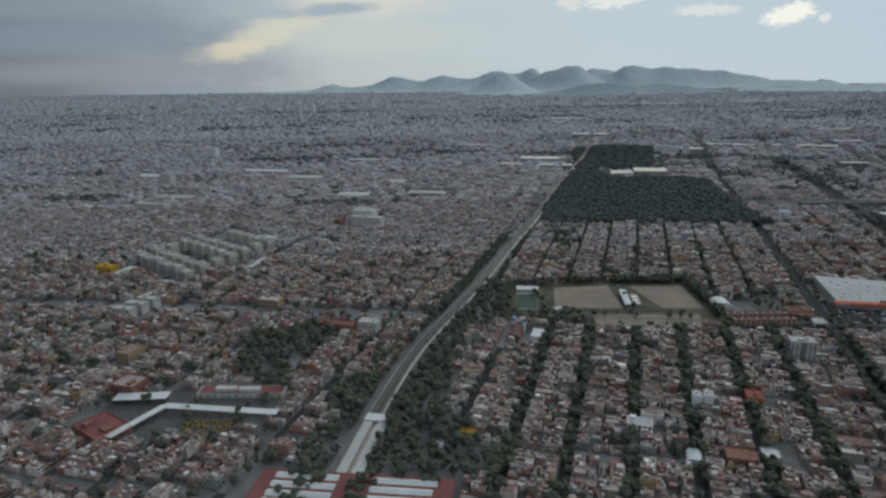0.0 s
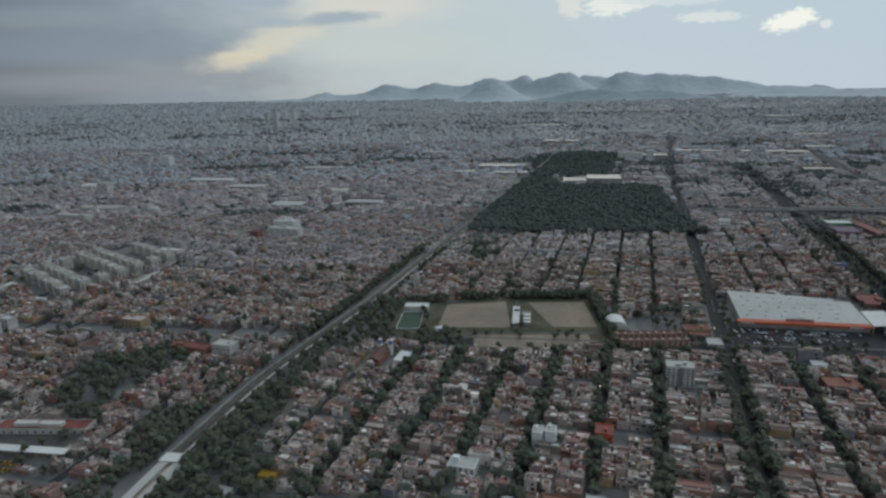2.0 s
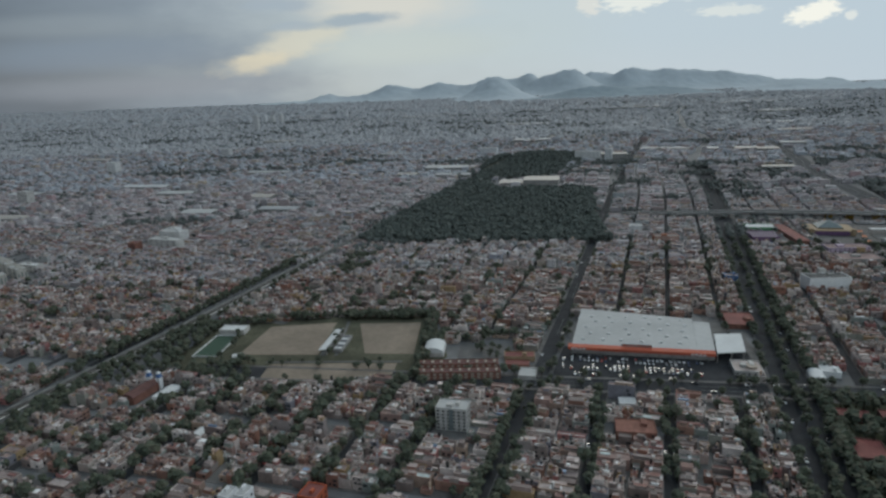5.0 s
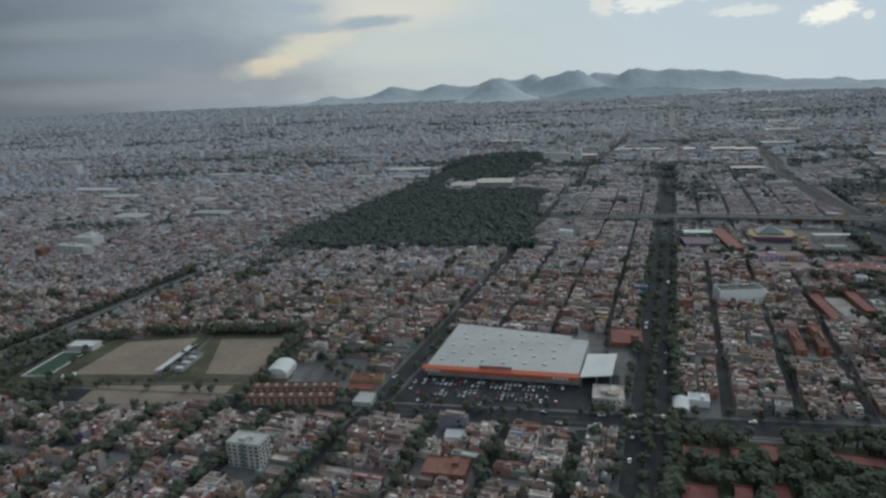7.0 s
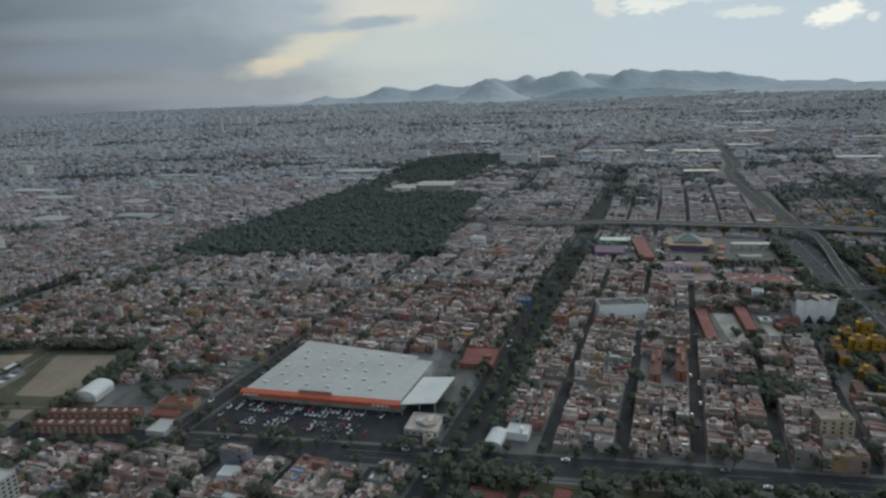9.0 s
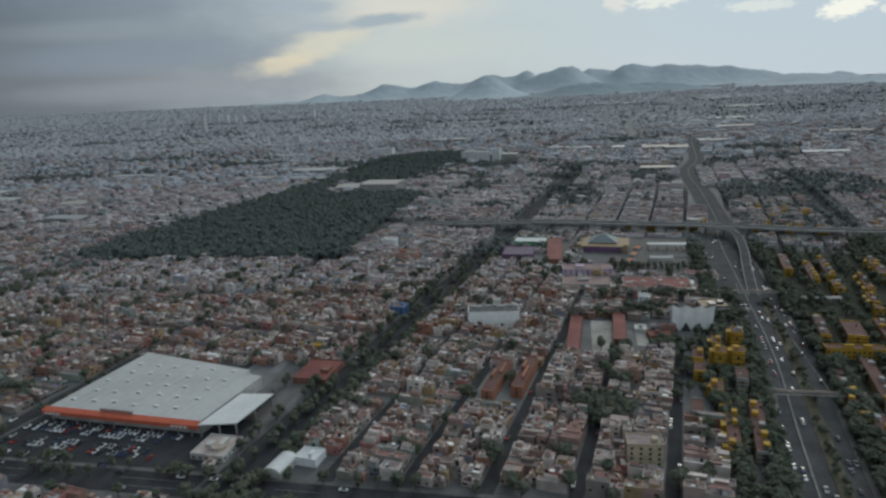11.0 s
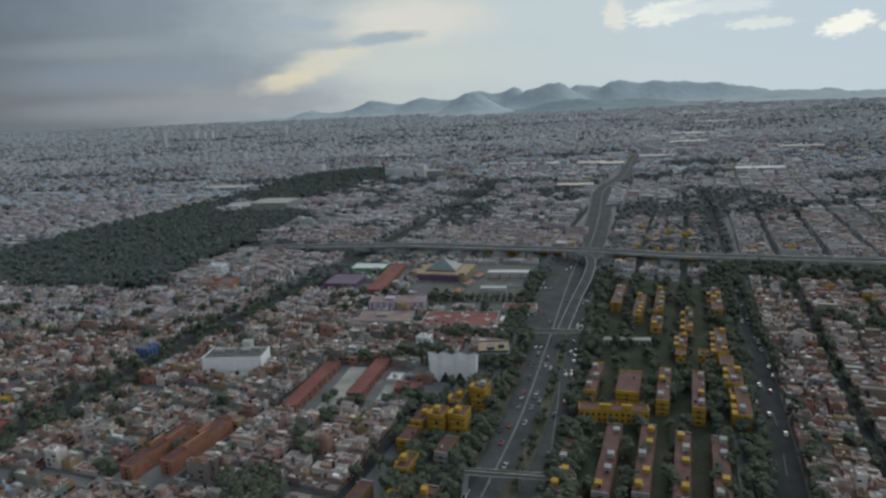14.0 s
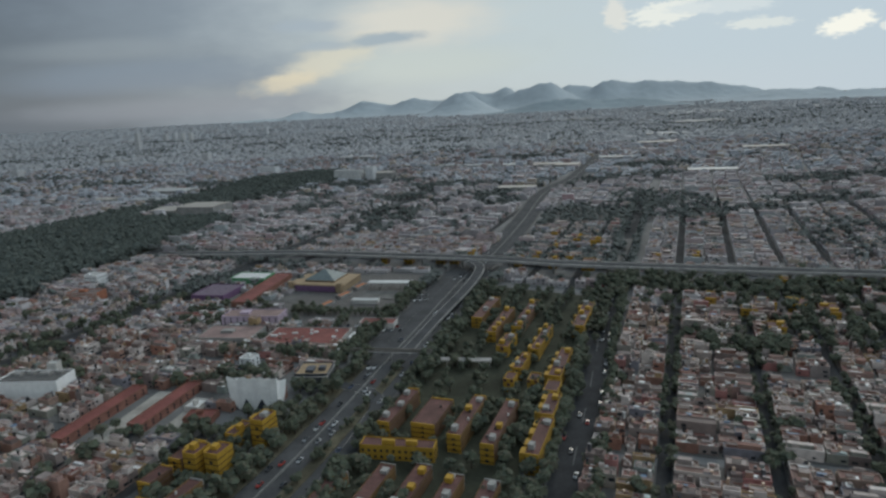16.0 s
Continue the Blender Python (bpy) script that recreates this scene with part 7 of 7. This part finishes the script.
    row_of_trees([(500, 392), (504, 404)], (2, 4), 3, 3, 4, 0.9)
    for a_, w_ in STREETS:
        if -40 < a_ < 320 and w_ < 7:
            thick = 0.8 if a_ < 98 else 0.62 if a_ < 192 else 0.34
            for b_ in np.arange(150, 620, 30):
                line = [P(a_, b_ + SKEW * a_), P(a_, b_ + 30 + SKEW * a_)]
                row_of_trees(line, (-1.5, 1.5), 6.0, 3.6, 6.6, thick * (1 if b_ < 320 else 0.3), 0.5, True)
        elif 404 < a_ < 520 and w_ < 7:
            row_of_trees([P(a_, b_) for b_ in np.arange(450, 700, 30)], (-1.8, 1.8), 4.6, 2.8, 4.8, 0.55, 0.4)
        elif -420 < a_ < -40:
            row_of_trees([P(a_, b_ + SKEW * a_) for b_ in np.arange(170, 800, 30)], (-1.9, 1.9), 6.5, 2.8, 4.8, 0.25, 0.4)
    # between the yellow blocks
    for a_ in (352, 362.5, 373.5, 384, 394.5):
        row_of_trees([P(a_, b_) for b_ in np.arange(405, 650, 20)], (-1.6, 1.6), 4.0, 3.0, 5.4, 0.62, 1.5)
    row_of_trees([P(404.5, b_) for b_ in np.arange(470, 640, 20)], (0,), 4.2, 3.5, 5.5, 0.7)
    scatter([P(391, 498), P(391, 532), P(397, 532), P(397, 498)], 3.6, 4, 6, 0.8)
    scatter([P(304, 440), P(304, 500), P(332, 500), P(332, 440)], 4.6, 3.5, 5.5, 0.55)
    scatter([(396, 454), (402, 490), (412, 470), (420, 448)], 4, 3.5, 5.5, 0.6)
    row_of_trees([(447, 470), (500, 458)], (-1, 1, 3), 3, 2.6, 3.6, 0.97, 0.4)
    row_of_trees([(432, 420), (500, 408)], (0, 2.5), 3.6, 3.5, 5.5, 0.75)
    row_of_trees([(398, 396), (446, 390)], (0, 2), 3.6, 3.5, 5.5, 0.7)
    row_of_trees([(440, 356), (490, 352)], (0, 3), 4, 3.5, 5.5, 0.7)
    row_of_trees(OVERPASS[:30], (-10, 9.5, 13), 4.6, 3.5, 5.5, 0.6)
    row_of_trees([(213, 291), (290, 283)], (-1.5,), 4.2, 3, 5, 0.55)
    row_of_trees([(296, 312), (306, 355)], (0,), 3.6, 3, 5, 0.6)
    scatter([(590, 452), (588, 482), (640, 464), (690, 452), (688, 436), (640, 444)], 5.4, 4, 6, 0.35)
    scatter([(417, 356), (421, 366), (432, 362), (430, 354)], 3.4, 3.5, 5, 0.8)
    scatter([(440, 354), (442, 366), (450, 364), (449, 352)], 3.2, 4, 5.5, 0.9)
    scatter([(436, 392), (440, 404), (462, 402), (458, 388)], 3.6, 4, 6, 0.8)
    scatter([(392, 455), (398, 482), (420, 476), (420, 452)], 4.2, 3.5, 5.5, 0.45)
    scatter([(446, 450), (448, 478), (474, 474), (470, 446)], 4.6, 3, 5, 0.25)
    # dark groves of the middle distance
    scatter(ESTATE_N, 5.0, 3.6, 6.0, 0.85)
    scatter(ESTATE_E, 5.6, 4, 6.5, 0.45)
    scatter([P(399, 440), P(399, 640), P(403, 640), P(404, 440)], 3.4, 3.5, 5.6, 0.8)
    north = [p for p in HIGHWAY_S if 404 < p[1] < 525]
    row_of_trees(north, (14, 16.5, 13), 4.0, 3.5, 5.5, 0.7)
    for cx, cy, rx, ry in GROVES:
        ring = [(cx + rx * math.cos(k * 0.5236), cy + ry * math.sin(k * 0.5236)) for k in range(12)]
        scatter(ring, 5.5, 4, 7, 0.8)


plant()


def crown_points(seed, n, leaf, up=0.8, cores=5, core=0.5):
    """Leaf clumps of one crown, one metre high and wide, as small tilted quads in uneven lobes."""
    r = np.random.default_rng(seed)
    lobes = [(r.uniform(-0.24, 0.24), r.uniform(-0.24, 0.24), r.uniform(0.42, 0.78), r.uniform(0.16, 0.3)) for _ in range(7)] + [(0, 0, 0.6, 0.32)]
    out = []
    # the dense inside of each lobe
    for lx, ly, lz, lr in lobes[:cores]:
        m = np.linalg.qr(r.normal(size=(3, 3)))[0] * lr * core
        corner = [np.array([lx, ly, lz]) + m @ np.array(p) for p in itertools.product((-1, 1), repeat=3)]
        out += [[corner[i] for i in f] for f in ((0, 1, 3, 2), (4, 6, 7, 5), (0, 4, 5, 1), (2, 3, 7, 6), (0, 2, 6, 4), (1, 5, 7, 3))]
    for k in range(n):
        lx, ly, lz, lr = lobes[k % len(lobes)]
        d = r.normal(size=3)
        d /= np.linalg.norm(d)
        c = np.array([lx, ly, lz]) + d * lr * r.uniform(0.75, 1.05)
        nrm = d + r.normal(size=3) * 0.35 + np.array([0, 0, up])
        nrm /= np.linalg.norm(nrm)
        t = np.cross(nrm, [0.3, 0.2, 0.9])
        t /= np.linalg.norm(t)
        b2 = np.cross(nrm, t)
        s = leaf * r.uniform(0.7, 1.35)
        out.append([c + t * s, c + b2 * s * 0.8, c - t * s, c - b2 * s * 0.8])
    return np.array(out)


def make_trees():
    x, y, h = np.array(TREES).T
    keep = in_view(x, y, 20)
    for line, reach in ((HIGHWAY, 12.8), (RAIL, 4.6), (OVERPASS, 5.0)):
        keep &= ~near_line(line, x, y, reach)
    for fx, fy, w, d, turn in FEET:
        c, s = math.cos(turn), math.sin(turn)
        keep &= ~((abs((x - fx) * c + (y - fy) * s) < w / 2 + 1.2) & (abs((y - fy) * c - (x - fx) * s) < d / 2 + 1.2))
    x, y, h = x[keep], y[keep], h[keep]
    # the planted strips inside the highway
    extra = []
    for i in range(0, 48):
        (x0, y0), (x1, y1) = HIGHWAY[i], HIGHWAY[i + 1]
        d = math.hypot(x1 - x0, y1 - y0)
        if y0 > 404:
            continue
        for o in (6.6, 8.4, 10.2, -5.8, -7.0):
            for f in (0.1, 0.6):
                if rt.random() < (0.75 if o > 0 else 0.6):
                    g = f + rt.uniform(-0.2, 0.2)
                    extra.append((x0 + (x1 - x0) * g - (y1 - y0) / d * o, y0 + (y1 - y0) * g + (x1 - x0) / d * o, rt.uniform(3.6, 6.2) if o > 0 else rt.uniform(1.8, 3.4)))
    x, y, h = (np.concatenate([p, q]) for p, q in zip((x, y, h), np.array(extra).T))
    order = np.argsort(y * CA - x * 0.335)
    x, y, h = x[order], y[order], h[order]
    crowns = []
    for k in range(5):
        q = crown_points(100 + k, 230, 0.075)
        ob = mesh_ob("crown", q.reshape(-1, 3), np.arange(len(q) * 4).reshape(-1, 4), LEAF_OB)
        crowns.append(ob.data)
        bpy.data.objects.remove(ob)
    trunk = Solid()
    rings = [(0.035, 0.0), (0.024, 0.25), (0.014, 0.5)]
    v = [(r_ * math.cos(k * math.pi / 3), r_ * math.sin(k * math.pi / 3), z) for r_, z in rings for k in range(6)]
    trunk.add(v, [(6 * j + k, 6 * j + (k + 1) % 6, 6 * j + 6 + (k + 1) % 6, 6 * j + 6 + k) for j in range(2) for k in range(6)])
    for ang, up in ((0.4, 0.3), (2.4, 0.34), (4.5, 0.38)):
        c_, s_ = math.cos(ang), math.sin(ang)
        trunk.add([(0.015 * s_, -0.015 * c_, up), (-0.015 * s_, 0.015 * c_, up), (0, 0, up + 0.03), (0.2 * c_, 0.2 * s_, up + 0.25)], [], [(0, 1, 3), (1, 2, 3), (2, 0, 3)])
    tob = trunk.done("trunk", BARK)
    tm = tob.data
    bpy.data.objects.remove(tob)
    for i in range(300):
        top = empty("tree", pose(x[i], y[i], 0.05, 0, 0, rt.uniform(0, 360)), "dusty dark green broad-leaved city tree", "tree", "trees of the near streets")
        w = h[i] * rt.uniform(0.85, 1.15)
        share("trunk", tm, Matrix.Diagonal((h[i], h[i], h[i], 1)), top)
        share("crown", crowns[i % 5], Matrix.Diagonal((w, w, h[i], 1)), top)
    for name, lo, hi, n, leaf, label in (("street_trees", 300, 0, 72, 0.092, "dark green trees along streets and in the parks"), ("forest_trees", 0, 0, 40, 0.125, "dense dark canopy of the city forest"), ("distant_trees", 0, 0, 17, 0.20, "dark groves and street trees of the far city")):
        y_near = name == "street_trees"
        m = np.zeros(len(x), bool)
        m[300:] = True
        wood = (inside(FOREST, x, y) | inside(FAR_WOOD, x, y)) & (y >= 430)
        m &= {"street_trees": (y < 500) & ~wood, "forest_trees": wood, "distant_trees": (y >= 500) & ~wood}[name]
        px, py, ph = x[m], y[m], h[m]
        tpl = np.stack([crown_points(40 + k, n, leaf, *((1.1, 5, 0.56) if y_near else (1.8, 5, 0.66) if name == "forest_trees" else (2.4, 2))) for k in range(6)])
        pick = rt.integers(0, 6, len(px))
        turn = rt.uniform(0, 6.28, len(px))
        q = tpl[pick]
        w = ph * rt.uniform(0.85, 1.2, len(px))
        c_, s_ = np.cos(turn)[:, None, None], np.sin(turn)[:, None, None]
        v = np.empty_like(q)
        v[..., 0] = px[:, None, None] + (q[..., 0] * c_ - q[..., 1] * s_) * w[:, None, None]
        v[..., 1] = py[:, None, None] + (q[..., 0] * s_ + q[..., 1] * c_) * w[:, None, None]
        v[..., 2] = 0.05 + q[..., 2] * ph[:, None, None]
        v = v.reshape(-1, 3)
        nq = len(v) // 4
        tm_ = py < 900
        tv = box_arrays(px[tm_], py[tm_], ph[tm_] * 0.05, ph[tm_] * 0.05, 0.0, ph[tm_] * 0.55, turn[tm_]).reshape(-1, 3)
        tq = (BOX_Q[:4][None] + (np.arange(tm_.sum()) * 8)[:, None, None]).reshape(-1, 4) + len(v)
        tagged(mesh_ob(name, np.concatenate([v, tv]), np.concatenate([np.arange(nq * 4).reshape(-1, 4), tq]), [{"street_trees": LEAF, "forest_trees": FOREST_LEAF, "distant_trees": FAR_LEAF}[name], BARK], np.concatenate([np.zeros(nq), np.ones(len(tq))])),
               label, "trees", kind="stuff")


make_trees()
